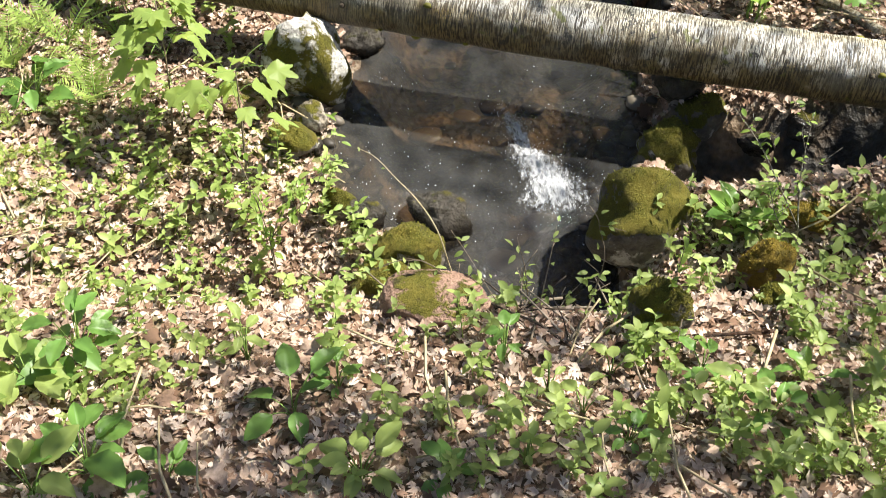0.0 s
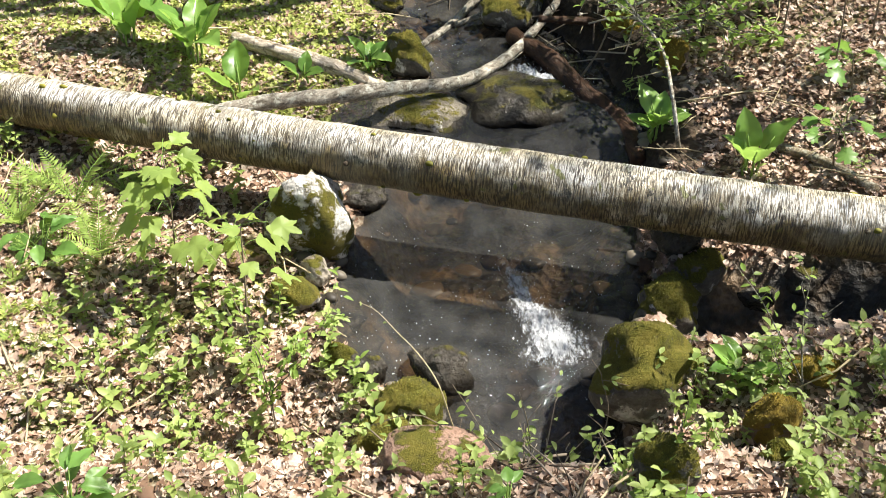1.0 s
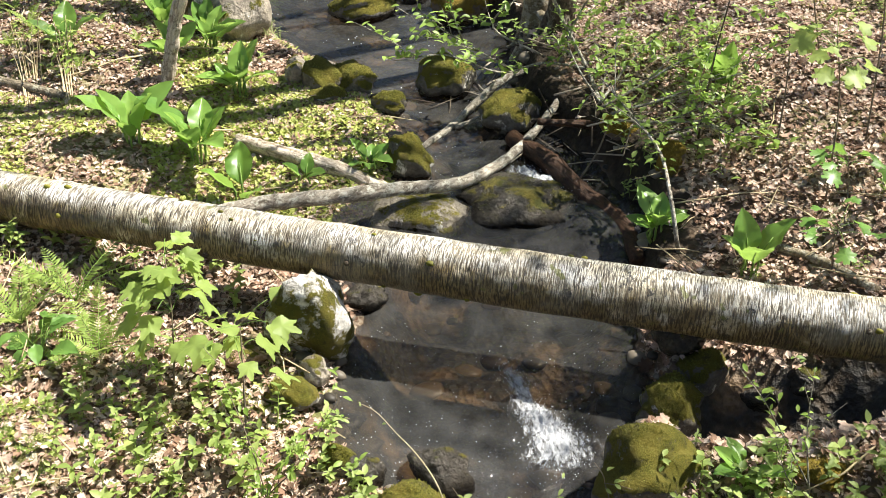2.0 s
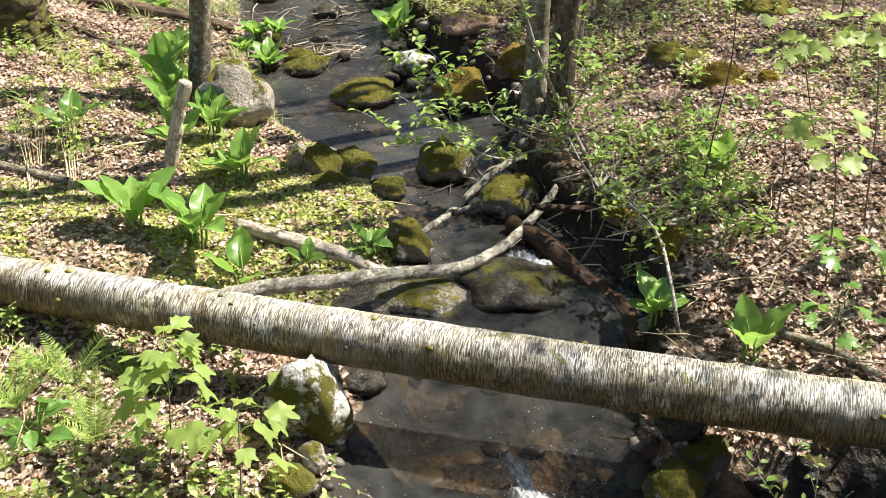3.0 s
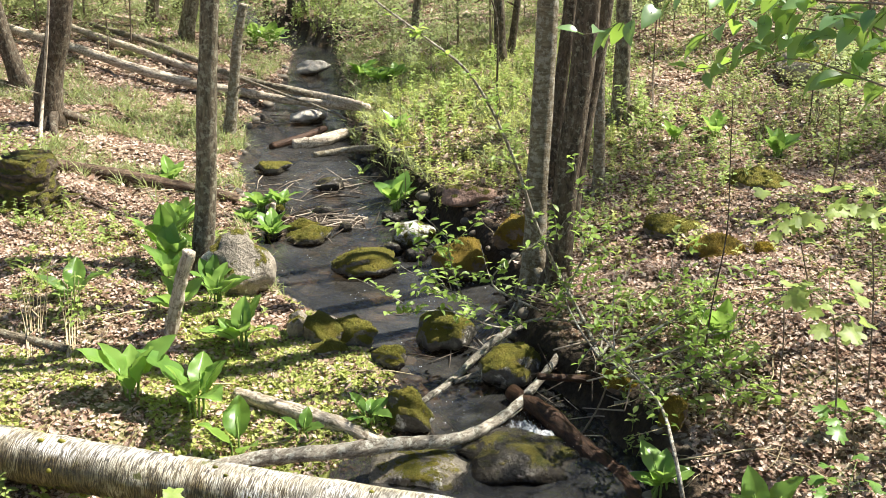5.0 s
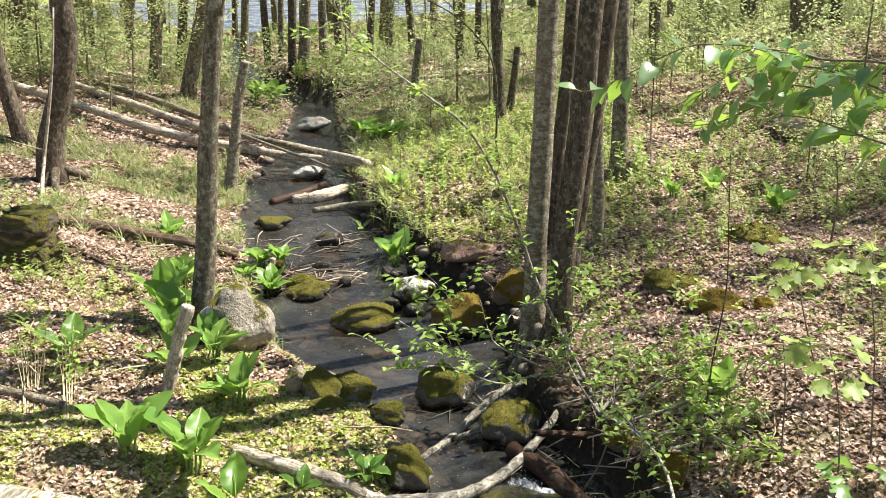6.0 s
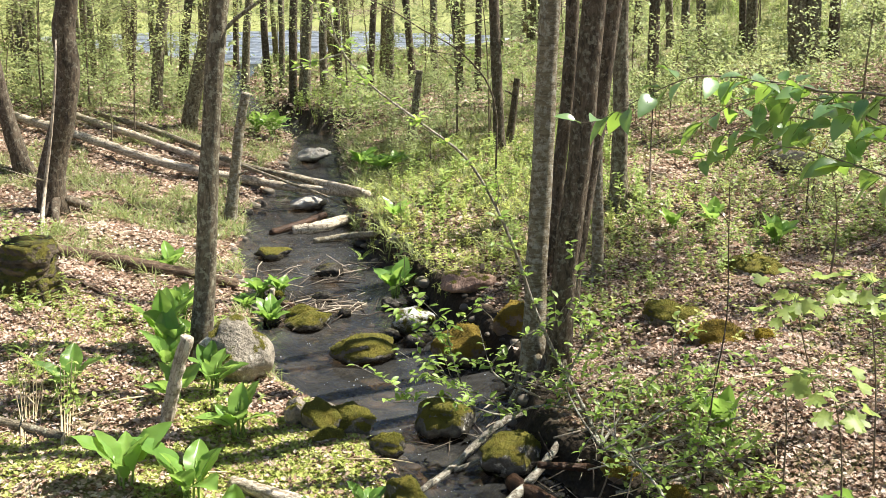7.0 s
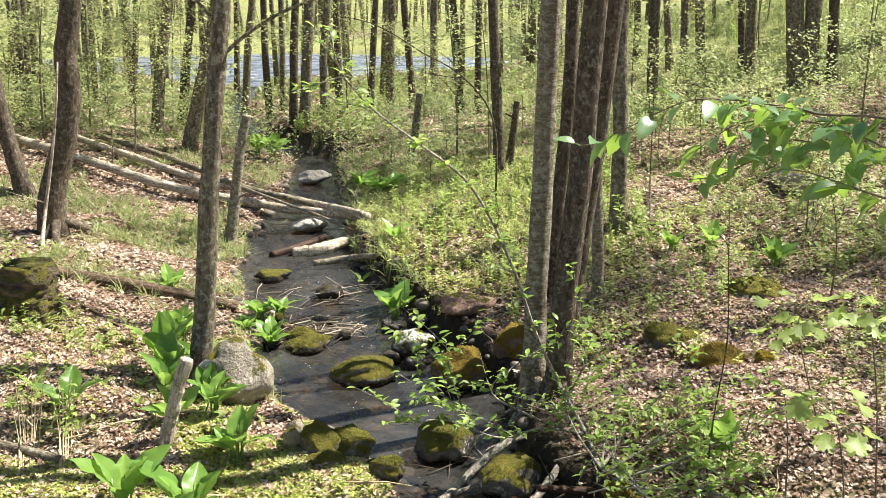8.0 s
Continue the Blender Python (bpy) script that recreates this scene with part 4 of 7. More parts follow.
STONES = [  # kind, place, size
    ("lichen", (-0.617, 3.75, -0.226), (0.41, 0.31, 0.554)),
    ("grey", (-0.588, 3.53, -0.373), (0.163, 0.123, 0.173)),
    ("moss", (0.79, 2.84, -0.315), (0.43, 0.34, 0.46)),
    ("moss", (0.969, 3.31, -0.436), (0.27, 0.22, 0.34)),
    ("moss", (0.982, 3.38, -0.411), (0.271, 0.205, 0.283)),
    ("moss", (0.718, 2.18, -0.079), (0.227, 0.172, 0.249)),
    ("yellow", (1.2, 2.54, -0.262), (0.212, 0.16, 0.249)),
    ("yellow", (1.44, 2.81, -0.262), (0.248, 0.187, 0.102)),
    ("moss", (1.18, 2.34, -0.205), (0.156, 0.118, 0.084)),
    ("wet", (-0.015, 2.97, -0.436), (0.297, 0.224, 0.207)),
    ("wet", (-0.318, 2.96, -0.415), (0.173, 0.131, 0.134)),
    ("moss", (-0.434, 2.99, -0.376), (0.149, 0.112, 0.165)),
    ("moss", (-0.134, 2.78, -0.45), (0.302, 0.228, 0.244)),
    ("moss", (-0.247, 2.63, -0.445), (0.258, 0.195, 0.128)),
    ("moss", (-0.665, 3.37, -0.362), (0.225, 0.17, 0.145)),
    ("brown", (-0.053, 2.29, -0.168), (0.389, 0.294, 0.138)),
    ("brown", (-0.894, 3.58, -0.319), (0.192, 0.145, 0.1)),
    ("mottled", (-0.17, 4.76, -0.298), (0.622, 0.469, 0.22)),
    ("wet", (0.431, 4.87, -0.315), (0.774, 0.584, 0.274)),
    ("moss", (-0.197, 5.14, -0.16), (0.312, 0.236, 0.316)),
    ("moss", (-0.341, 5.84, -0.145), (0.225, 0.17, 0.175)),
    ("moss", (-0.80, 6.10, -0.075), (0.30, 0.24, 0.27)),
    ("moss", (-0.60, 6.12, -0.095), (0.33, 0.26, 0.25)),
    ("grey", (-0.94, 6.16, -0.06), (0.17, 0.14, 0.20)),
    ("moss", (-0.72, 5.94, -0.13), (0.26, 0.2, 0.13)),
    ("moss", (-0.004, 6.16, -0.1), (0.409, 0.309, 0.324)),
    ("moss", (-0.604, 7.46, -0.084), (0.504, 0.381, 0.237)),
    ("lichen", (-0.263, 8.01, -0.051), (0.372, 0.281, 0.281)),
    ("yellow", (0.137, 7.35, -0.044), (0.416, 0.314, 0.378)),
    ("yellow", (0.531, 7.45, 0.146), (0.283, 0.214, 0.329)),
    ("grey", (-1.48, 6.9, 0.078), (0.541, 0.408, 0.486)),
    ("wet", (-1.444, 8.20, -0.108), (0.17, 0.14, 0.13)),
    ("moss", (-1.199, 8.33, -0.103), (0.30, 0.22, 0.20)),
    ("wet", (-1.052, 8.74, -0.089), (0.24, 0.17, 0.16)),
    ("brown", (-1.382, 8.58, -0.094), (0.15, 0.12, 0.10)),
    ("wet", (-0.842, 8.37, -0.102), (0.13, 0.10, 0.10)),
    ("wet", (-0.428, 7.84, -0.120), (0.22, 0.16, 0.14)),
    ("wet", (-0.220, 7.71, -0.124), (0.20, 0.15, 0.14)),
    ("grey", (-0.163, 7.81, -0.120), (0.14, 0.11, 0.11)),
    ("moss", (-1.1, 8.13, -0.084), (0.399, 0.301, 0.16)),
    ("moss", (0.391, 5.68, -0.114), (0.42, 0.317, 0.32)),
    ("yellow", (0.997, 5.24, -0.008), (0.248, 0.187, 0.138)),
    ("yellow", (1.21, 4.82, 0.002), (0.17, 0.129, 0.233)),
    ("moss", (1.67, 7.16, 0.275), (0.444, 0.335, 0.203)),
    ("yellow", (1.89, 6.67, 0.285), (0.421, 0.318, 0.191)),
    ("yellow", (2.17, 6.57, 0.31), (0.153, 0.115, 0.126)),
    ("moss", (-1.73, 10.1, -0.007), (0.38, 0.287, 0.145)),
    ("wet", (-1.09, 9.49, -0.026), (0.288, 0.217, 0.177)),
    ("pale", (-1.89, 14.8, 0.26), (0.474, 0.358, 0.219)),
    ("grey", (4.02, 11.2, 0.821), (0.899, 0.678, 0.474)),
    ("moss", (2.47, 7.91, 0.40), (0.542, 0.409, 0.299)),
    ("wet", (-0.218, 8.65, -0.073), (0.211, 0.159, 0.135)),
    ("wet", (-0.462, 8.57, -0.076), (0.209, 0.158, 0.134)),
    ("moss", (-1.5, 8.78, -0.071), (0.163, 0.123, 0.126)),
    ("brown", (0.193, 8.33, 0.191), (0.451, 0.34, 0.189)),
    ("grey", (-0.412, 9.89, 0.225), (0.296, 0.223, 0.141)),
    ("pale", (-1.6, 12, 0.12), (0.429, 0.324, 0.203)),
    # stones added in the birch's hollow to keep it dark
    ("moss", (1.16, 3.54, -0.374), (0.265, 0.2, 0.27)),
    ("wet", (1.41, 3.49, -0.475), (0.241, 0.182, 0.154)),
    ("wet", (1.63, 3.51, -0.405), (0.228, 0.172, 0.138)),
    ("wet", (1.06, 3.63, -0.254), (0.248, 0.187, 0.165)),
    ("wet", (-0.398, 4.14, -0.395), (0.238, 0.18, 0.122)),
    ("wet", (-0.561, 3.38, -0.406), (0.107, 0.08, 0.086)),]

for i, (kind, place, size) in enumerate(STONES):
    stone("stone" if size[0] < 0.45 else "boulder", place, size, kind, STONE_LABEL[kind], 31 + i)


# ---- trees ----
LEAF = np.array([(0, 0, 0), (-0.3, 0.45, 0.1), (0, 1, -0.12), (0.3, 0.45, 0.1)]), np.array([(0, 3, 2, 1)])


def crown_leaves(tips, n, r, seed, size=(0.045, 0.085)):
    """Small spring leaves in loose sprays round the twig ends."""
    g = np.random.default_rng(seed)
    k = g.integers(0, len(tips), n)
    place = tips[k] + g.normal(size=(n, 3)) * r * np.array([1, 1, 0.6])
    return strew(LEAF, place, turns(g.uniform(0, 6.28, n), g.uniform(-0.9, 0.5, n), g.uniform(-0.8, 0.8, n)), g.uniform(*size, n))


def tree(place, points, rad, bark, label, seed, height, leaves=1500, snag=False, limbs=9, first=0.5, low=0.0, leaf=(0.045, 0.085)):
    """A trunk through the given points (from its foot), tapering to a top, with limbs and a thin spring crown."""
    g = np.random.default_rng(seed)
    pts = [np.array(p, float) for p in points]
    if not snag:
        way = pts[-1] - pts[0]
        way = way / np.linalg.norm(way) * 0.6 + np.array([0, 0, 0.4])
        while pts[-1][2] < height:
            pts.append(pts[-1] + way * height * 0.2 + np.append(g.normal(size=2) * 0.12, 0))
    ob = base("tree" if not snag else "tree_snag", place, label, "tree" if not snag else "dead tree")
    n = 70
    P = bend(pts, n)
    s = np.linspace(0, 1, n)
    R = rad * (1 - (0.75 if not snag else 0.25) * s) * (1 + 0.35 * np.exp(-P[:, 2] / (rad * 2.0)))
    P[0, 2] -= 0.12
    if not snag and place[1] < 13:
        for b in range(6):
            a = 6.28 * b / 6 + g.uniform(-0.4, 0.4)
            o = np.array([math.cos(a), math.sin(a)])
            Q = [(*(o * rad * 0.5), 0.14)]
            for f in (1.6, 2.8, 4.4):
                q = o * rad * f + g.normal(size=2) * rad * 0.4
                Q.append((*q, z_at(place[0] + q[0], place[1] + q[1]) - place[2] + 0.015 - 0.02 * (f > 4)))
            solid("root", *line(Q, [rad * 0.5, rad * 0.35, rad * 0.22, rad * 0.1], 9, 7, 0.15, b), M[bark], ob)
    seg = 18 if rad > 0.05 else 12
    solid("trunk", *tube(P, R, seg, 0.10, seed), M[bark], ob)
    if snag:
        for b in range(3):
            k, a = int(n * (0.35 + 0.2 * b)), g.uniform(0, 6.28)
            d = np.array([math.cos(a), math.sin(a), 0.5]) * rad * 2.6
            solid("branch_stub", *line([P[k], P[k] + d * 0.6, P[k] + d], [rad * 0.3, rad * 0.22, rad * 0.1], 5, 6, 0.15, b), M[bark], ob)
        return ob
    tips = []
    for b in range(limbs):
        k = int(n * (first + (0.97 - first) * b / limbs))
        a = g.uniform(0, 6.28)
        d = np.array([math.cos(a), math.sin(a), g.uniform(0.35, 0.9)])
        ln = height * g.uniform(0.14, 0.26) * (1.15 - 0.5 * b / limbs)
        Q = [P[k], P[k] + d * ln * 0.35, P[k] + d * ln * 0.7 + g.normal(size=3) * 0.1, P[k] + d * ln + np.array([0, 0, 0.12 * ln])]
        solid("limb", *line(Q, [R[k] * 0.45, R[k] * 0.28, 0.006], 9, 7, 0.1, b), M[bark], ob)
        C = bend(Q, 12)
        tips += list(C[5:])
        for tw in range(4):
            c = C[g.integers(4, 11)]
            e = c + (d + g.normal(size=3) * 0.7) * ln * 0.3
            tips += [c * (1 - f) + e * f for f in (0.3, 0.6, 0.85, 1.0)]
            if height < 9 or tw < 2:
                solid("twig", *line([c, (c + e) / 2 + g.normal(size=3) * 0.03, e], [0.008, 0.005, 0.003], 5, 4), M[bark], ob)
    tips = [t for t in tips if t[2] > low]
    if leaves:
        solid("crown", *crown_leaves(np.array(tips), leaves, height * 0.035, seed, leaf), M["crown"], ob, "sparse yellow-green spring leaves", smooth=False)
    return ob


TREE_LABEL = {"bark": "standing tree with grey furrowed bark and young leaves", "bark_pale": "slender tree with pale smooth bark and young leaves", "bark_dark": "slim tree with dark bark and thin spring crown"}
SNAG_LABEL = "broken dead tree stub with weathered bark"
TREES = [  # bark, foot, line from the foot, radius, height, snag
    ("bark", (-1.81, 7.2, -0.04), [(-0, 0, -0), (0.076, 0, 0.644), (0.149, 0, 1.44), (0.237, 0, 2.23), (0.301, 0, 2.73)], 0.078, 9.0, False),
    ("bark_pale", (-2.43, 11.4, 0.04), [(0, 0, 0), (0.091, 0, 0.588), (0.211, 0, 1.29), (0.256, 0, 1.45)], 0.066, 3.0, True),
    ("bark_dark", (-4.08, 10.6, 0.321), [(-0.05, 0, 0), (-0.04, 0, 0.28), (0.03, 0, 0.62), (0.14, 0, 0.93), (0.21, 0, 1.26), (0.26, 0, 1.56), (0.235, 0, 1.86), (0.29, 0, 2.15), (0.34, 0, 2.4)], 0.128, 10.0, False),
    ("bark_dark", (-4.99, 12.1, 0.439), [(0, 0, -0), (-0.097, 0, 0.409), (-0.2, 0, 0.946), (-0.274, 0, 1.54)], 0.095, 9.0, False),
    ("bark_pale", (0.62, 6.7, 0.031), [(0, 0, -0), (0.015, 0, 0.791), (0.044, 0, 1.56), (0.057, 0, 2.29), (0.07, 0, 2.65)], 0.076, 14.0, False),
    ("bark_dark", (0.77, 6.54, 0.071), [(-0, 0, 0), (0.038, 0, 0.715), (0.118, 0, 1.54), (0.157, 0, 2.26), (0.181, 0, 2.61)], 0.082, 14.0, False),
    ("bark_dark", (0.942, 7.54, 0.147), [(0, 0, -0), (0.104, 0, 0.89), (0.188, 0, 1.53), (0.25, 0, 2.15), (0.288, 0, 2.54)], 0.080, 14.0, False),
    ("bark_dark", (0.896, 8.33, 0.291), [(0, 0, -0), (0.045, 0, 0.68), (0.116, 0, 1.52), (0.136, 0, 2.41)], 0.058, 14.0, False),
    ("bark", (1.78, 10.2, 0.477), [(0, 0, -0), (-0.011, 0, 0.868), (-0.042, 0, 2.25)], 0.082, 10.0, False),
    ("bark_pale", (1.27, 8.08, 0.263), [(0, 0, -0), (-0.023, 0, 0.663), (-0.055, 0, 1.35), (-0.057, 0, 1.92)], 0.047, 14.0, False),
    ("bark_dark", (0.719, 12.9, 0.589), [(-0, 0, 0), (-0.038, 0, 0.787), (-0.11, 0, 2.16)], 0.072, 10.0, False),
    ("bark_dark", (0.851, 13.2, 0.619), [(0, 0, 0), (0.052, 0, 0.44), (0.096, 0, 0.874)], 0.052, 3.0, True),
    ("bark", (-0.448, 14.4, 0.515), [(0, 0, 0), (0.059, 0, 0.48), (0.125, 0, 0.992)], 0.060, 3.0, True),
    ("bark_dark", (3.15, 15.5, 0.873), [(0, 0, -0), (-0.017, 0, 0.927), (-0.021, 0, 1.91)], 0.088, 11.0, False),
    ("bark", (4.7, 18.9, 1.47), [(0, 0, 0), (-0.097, 0, 1.35)], 0.092, 12.0, False),
    ("bark", (5.32, 18, 1.48), [(0, 0, -0), (-0.032, 0, 1.33)], 0.093, 12.0, False),
    ("bark_dark", (5.49, 19.1, 1.61), [(0, 0, 0), (-0.079, 0, 1.21)], 0.066, 12.0, False),
    ("bark", (5.78, 16.8, 1.41), [(-0, 0, 0), (-0.121, 0, 0.856), (-0.18, 0, 1.39)], 0.148, 13.0, False),
    ("bark", (5.95, 16.8, 1.42), [(0, 0, -0), (-0.032, 0, 0.853), (-0.021, 0, 1.38)], 0.128, 13.0, False),
    ("bark_dark", (6.34, 16.9, 1.48), [(-0, 0, 0), (-0.059, 0, 1.33)], 0.090, 12.0, False),
    ("bark", (4.5, 20.6, 1.48), [(-0, 0, 0), (-0.123, 0, 1.36)], 0.076, 12.0, False),
    ("bark", (4.49, 19.3, 1.45), [(0, 0, 0), (-0.053, 0, 1.38)], 0.082, 12.0, False),
    ("bark_dark", (4.17, 22.2, 1.63), [(0, 0, 0), (-0.077, 0, 1.23)], 0.081, 12.0, False),
    ("bark", (-4.73, 16.9, 0.62), [(0, 0, 0), (0.134, 0, 1.11), (0.319, 0, 2.18)], 0.098, 11.0, False),
    ("bark", (-3.96, 15.9, 0.521), [(0, 0, 0), (0.225, 0, 0.917), (0.442, -0, 1.77), (0.553, 0, 2.27)], 0.109, 11.0, False),
    ("bark_dark", (-5.03, 19.8, 0.508), [(0, 0, 0), (0.159, 0, 1.28), (0.303, 0, 2.33)], 0.090, 11.0, False),
    ("bark", (-8.42, 25.7, 0.857), [(0, 0, -0), (0.221, 0, 2.05)], 0.090, 12.0, False),
    ("bark", (-2.54, 18.9, 0.651), [(-0, 0, 0), (0.066, 0, 1.18), (0.137, 0, 2.17)], 0.106, 12.0, False),
    ("bark_dark", (-2.77, 19, 0.64), [(0, 0, -0), (0.063, 0, 1.59), (0.103, 0, 2.19)], 0.080, 12.0, False),
    ("bark_dark", (-3.45, 20.5, 0.654), [(0, 0, 0), (-0.047, 0, 1.11), (-0.049, 0, 2.19)], 0.075, 11.0, False),
    ("bark_dark", (-1.42, 20, 0.97), [(0, 0, 0), (0.071, 0, 1.02), (0.127, 0, 1.87)], 0.067, 12.0, False),
    ("bark", (-1.09, 21.2, 0.932), [(0, 0, 0), (0.026, 0, 1.25), (0.057, 0, 1.92)], 0.088, 12.0, False),
    ("bark_dark", (-0.569, 20, 1.01), [(0, 0, 0), (-0.1, 0, 1.2), (-0.16, 0, 1.83)], 0.072, 12.0, False),
    ("bark_dark", (0.328, 19.3, 0.978), [(0, 0, -0), (-0.078, 0, 1.24), (-0.131, 0, 1.85)], 0.075, 12.0, False),
    ("bark", (-0.151, 19.6, 1.03), [(0, 0, 0), (-0.018, 0, 1.8)], 0.076, 12.0, False),
    ("bark_dark", (0.649, 19.4, 1.02), [(0, 0, 0), (0.018, 0, 1.81)], 0.065, 12.0, False),
    ("bark_dark", (-2.11, 21, 0.93), [(0, 0, 0), (-0.017, 0, 1.26), (-0.024, 0, 1.92)], 0.076, 12.0, False),
    ("bark", (-10.1, 24.9, 1.05), [(0, 0, 0), (0.225, 0, 1.85)], 0.134, 12.0, False),
    ("bark_pale", (-8.97, 24.6, 0.799), [(0, 0, 0), (0.173, 0, 2.09)], 0.065, 12.0, False),
    ("bark_dark", (-6.41, 21.3, 0.693), [(-0, 0, -0), (0.193, 0, 2.16)], 0.068, 11.0, False),
    ("bark", (-3.27, 21, 0.724), [(0, 0, 0), (0.041, 0, 2.12)], 0.065, 12.0, False),
    ("bark", (-2.28, 19.9, 0.878), [(0, 0, 0), (-0.003, 0, 1.12), (0.083, 0, 1.96)], 0.078, 12.0, False),
    ("bark", (-4.58, 23.9, 0.459), [(-0, 0, -0), (0.137, 0, 1.67), (0.246, 0, 2.42)], 0.095, 11.0, False),
    ("bark_dark", (-5.52, 27.7, 0.573), [(0, 0, 0), (0.077, 0, 2.36)], 0.078, 12.0, False),]

for i, (bark, place, pts, rad, high, snag) in enumerate(TREES):
    if place[1] > 14:
        place = (place[0], place[1], z_at(place[0], place[1]))
    ob = tree(place, pts, rad, bark, SNAG_LABEL if snag else TREE_LABEL[bark], 100 + i, high, (90 if place[0] > 0 else 200) if place[1] < 13 else 280, snag, 5 if place[1] < 9 else 9, 0.62 if place[1] < 9 else 0.5)
    if i == 0:  # two low limbs that arch over the brook and the bank
        for k, Q in enumerate((
            [(0.278, 0.0, 2.346), (0.432, 0.0, 2.476), (0.632, 0.0, 2.605), (0.887, 0.0, 2.714), (1.14, 0.0, 2.8)],
            [(0.256, 0.0, 2.461), (0.213, 0.0, 2.613), (0.133, 0.0, 2.707), (0.025, 0.0, 2.838)])):
            part = solid("limb", *line(Q, [0.016, 0.012, 0.008], 14, 7, 0.12, k), M[bark], ob)
            solid("leaves", *crown_leaves(bend(Q, 16)[5:], 45, 0.05, 180 + k, (0.03, 0.055)), M["crown"], part, smooth=False)
# unseen trees added on the right slope, so that their crowns dapple the banks
SHADE_TREES = [(3.4, 2.5, 5.4, 0.045, 0.0), (2.4, 2.2, 5.2, 0.04, 0.0), (5.1, 4.3, 5.9, 0.045, 0.0), (5.6, 6.6, 6.6, 0.06, 0.0), (6.2, 9.2, 7.0, 0.05, 0.0), (8.2, 11.2, 7.8, 0.06, 0.0)]
for i, (x, y, high, rad, lean) in enumerate(SHADE_TREES):
    tree((x, y, z_at(x, y)), [(0, 0, 0), (lean * 0.3, 0, high * 0.15), (lean, 0.05, high * 0.35)], rad, "bark", TREE_LABEL["bark"], 190 + i, high, (1300, 1300, 1500, 1300, 2500, 3000)[i], False, 12, 0.52, 2.2, (0.06, 0.10))


# ---- broad-leaved plants, ferns and saplings ----
def broad(wide, fold, arch, peak, n=12, cols=9, tip=0.12):
    """A broad leaf of length 1 along y, with raised side veins and a wavy margin."""
    u = np.linspace(0, 1, n + 1)
    w = wide * 0.5 * np.sin(math.pi * u ** (math.log(0.5) / math.log(peak))) ** 0.75
    w[0], w[-1] = 0.03 * wide, 0.01
    s = np.linspace(-1, 1, cols)
    U, S = np.meshgrid(u, s, indexing="ij")
    X = S * w[:, None]
    Y = U + 0.06 * np.abs(S) * (1 - U)
    Z = -arch * U**2 + fold * np.abs(X) + 0.018 * np.abs(S) * np.sin((Y - 0.5 * np.abs(X)) * 44) + 0.03 * S**2 * np.sin(U * 17 + S * 2) * wide
    i, j = np.meshgrid(np.arange(n), np.arange(cols - 1), indexing="ij")
    F = np.stack([i * cols + j, i * cols + j + 1, (i + 1) * cols + j + 1, (i + 1) * cols + j], -1).reshape(-1, 4)
    return np.stack([X, Y, Z], -1).reshape(-1, 3), F


CAB = [broad(0.58, 0.35, 0.25, 0.44), broad(0.50, 0.6, 0.12, 0.46), broad(0.64, 0.2, 0.4, 0.42)]


def ripple(t, seed):
    V, F = t
    V = V.copy()
    V[:, 2] += 0.035 * rough(V[:, 0] * 5 + seed, V[:, 1] * 4, seed)
    return V, F


def cabbage(place, leaf, count, seed, spread_=1.0, lift=0.75):
    """Skunk cabbage: a rosette of large ribbed leaves on thick stalks."""
    g = np.random.default_rng(seed)
    ob = base("skunk_cabbage", place, "clump of broad bright green skunk cabbage leaves", "plant")
    for i in range(count):
        a = (6.28 / count if count < 9 else 2.4) * i + g.uniform(-0.4, 0.4)
        tilt = g.uniform(lift - 0.25, lift + 0.45)
        L = leaf * g.uniform(0.6, 1.0)
        out = np.array([-math.sin(a), math.cos(a), 0])
        foot = out * 0.02
        top = out * L * 0.16 * spread_ + np.array([0, 0, L * g.uniform(0.25, 0.45)])
        R = turns(np.array([a]), np.array([tilt]), np.array([g.uniform(-0.4, 0.4)]))
        V, F = strew(ripple(CAB[i % 3], seed + i), top[None], R, [L])
        lf = solid("leaf", V, F, M["cabbage"], ob)
        P = [foot - np.array([0, 0, 0.04]), foot * 2 + np.array([0, 0, top[2] * 0.5]), top, top + R[0] @ np.array([0, L * 0.5, -0.02 * L])]
        solid("stalk", *line(P, [0.008, 0.006, 0.002], 7, 5), M["stem"], lf)
    return ob


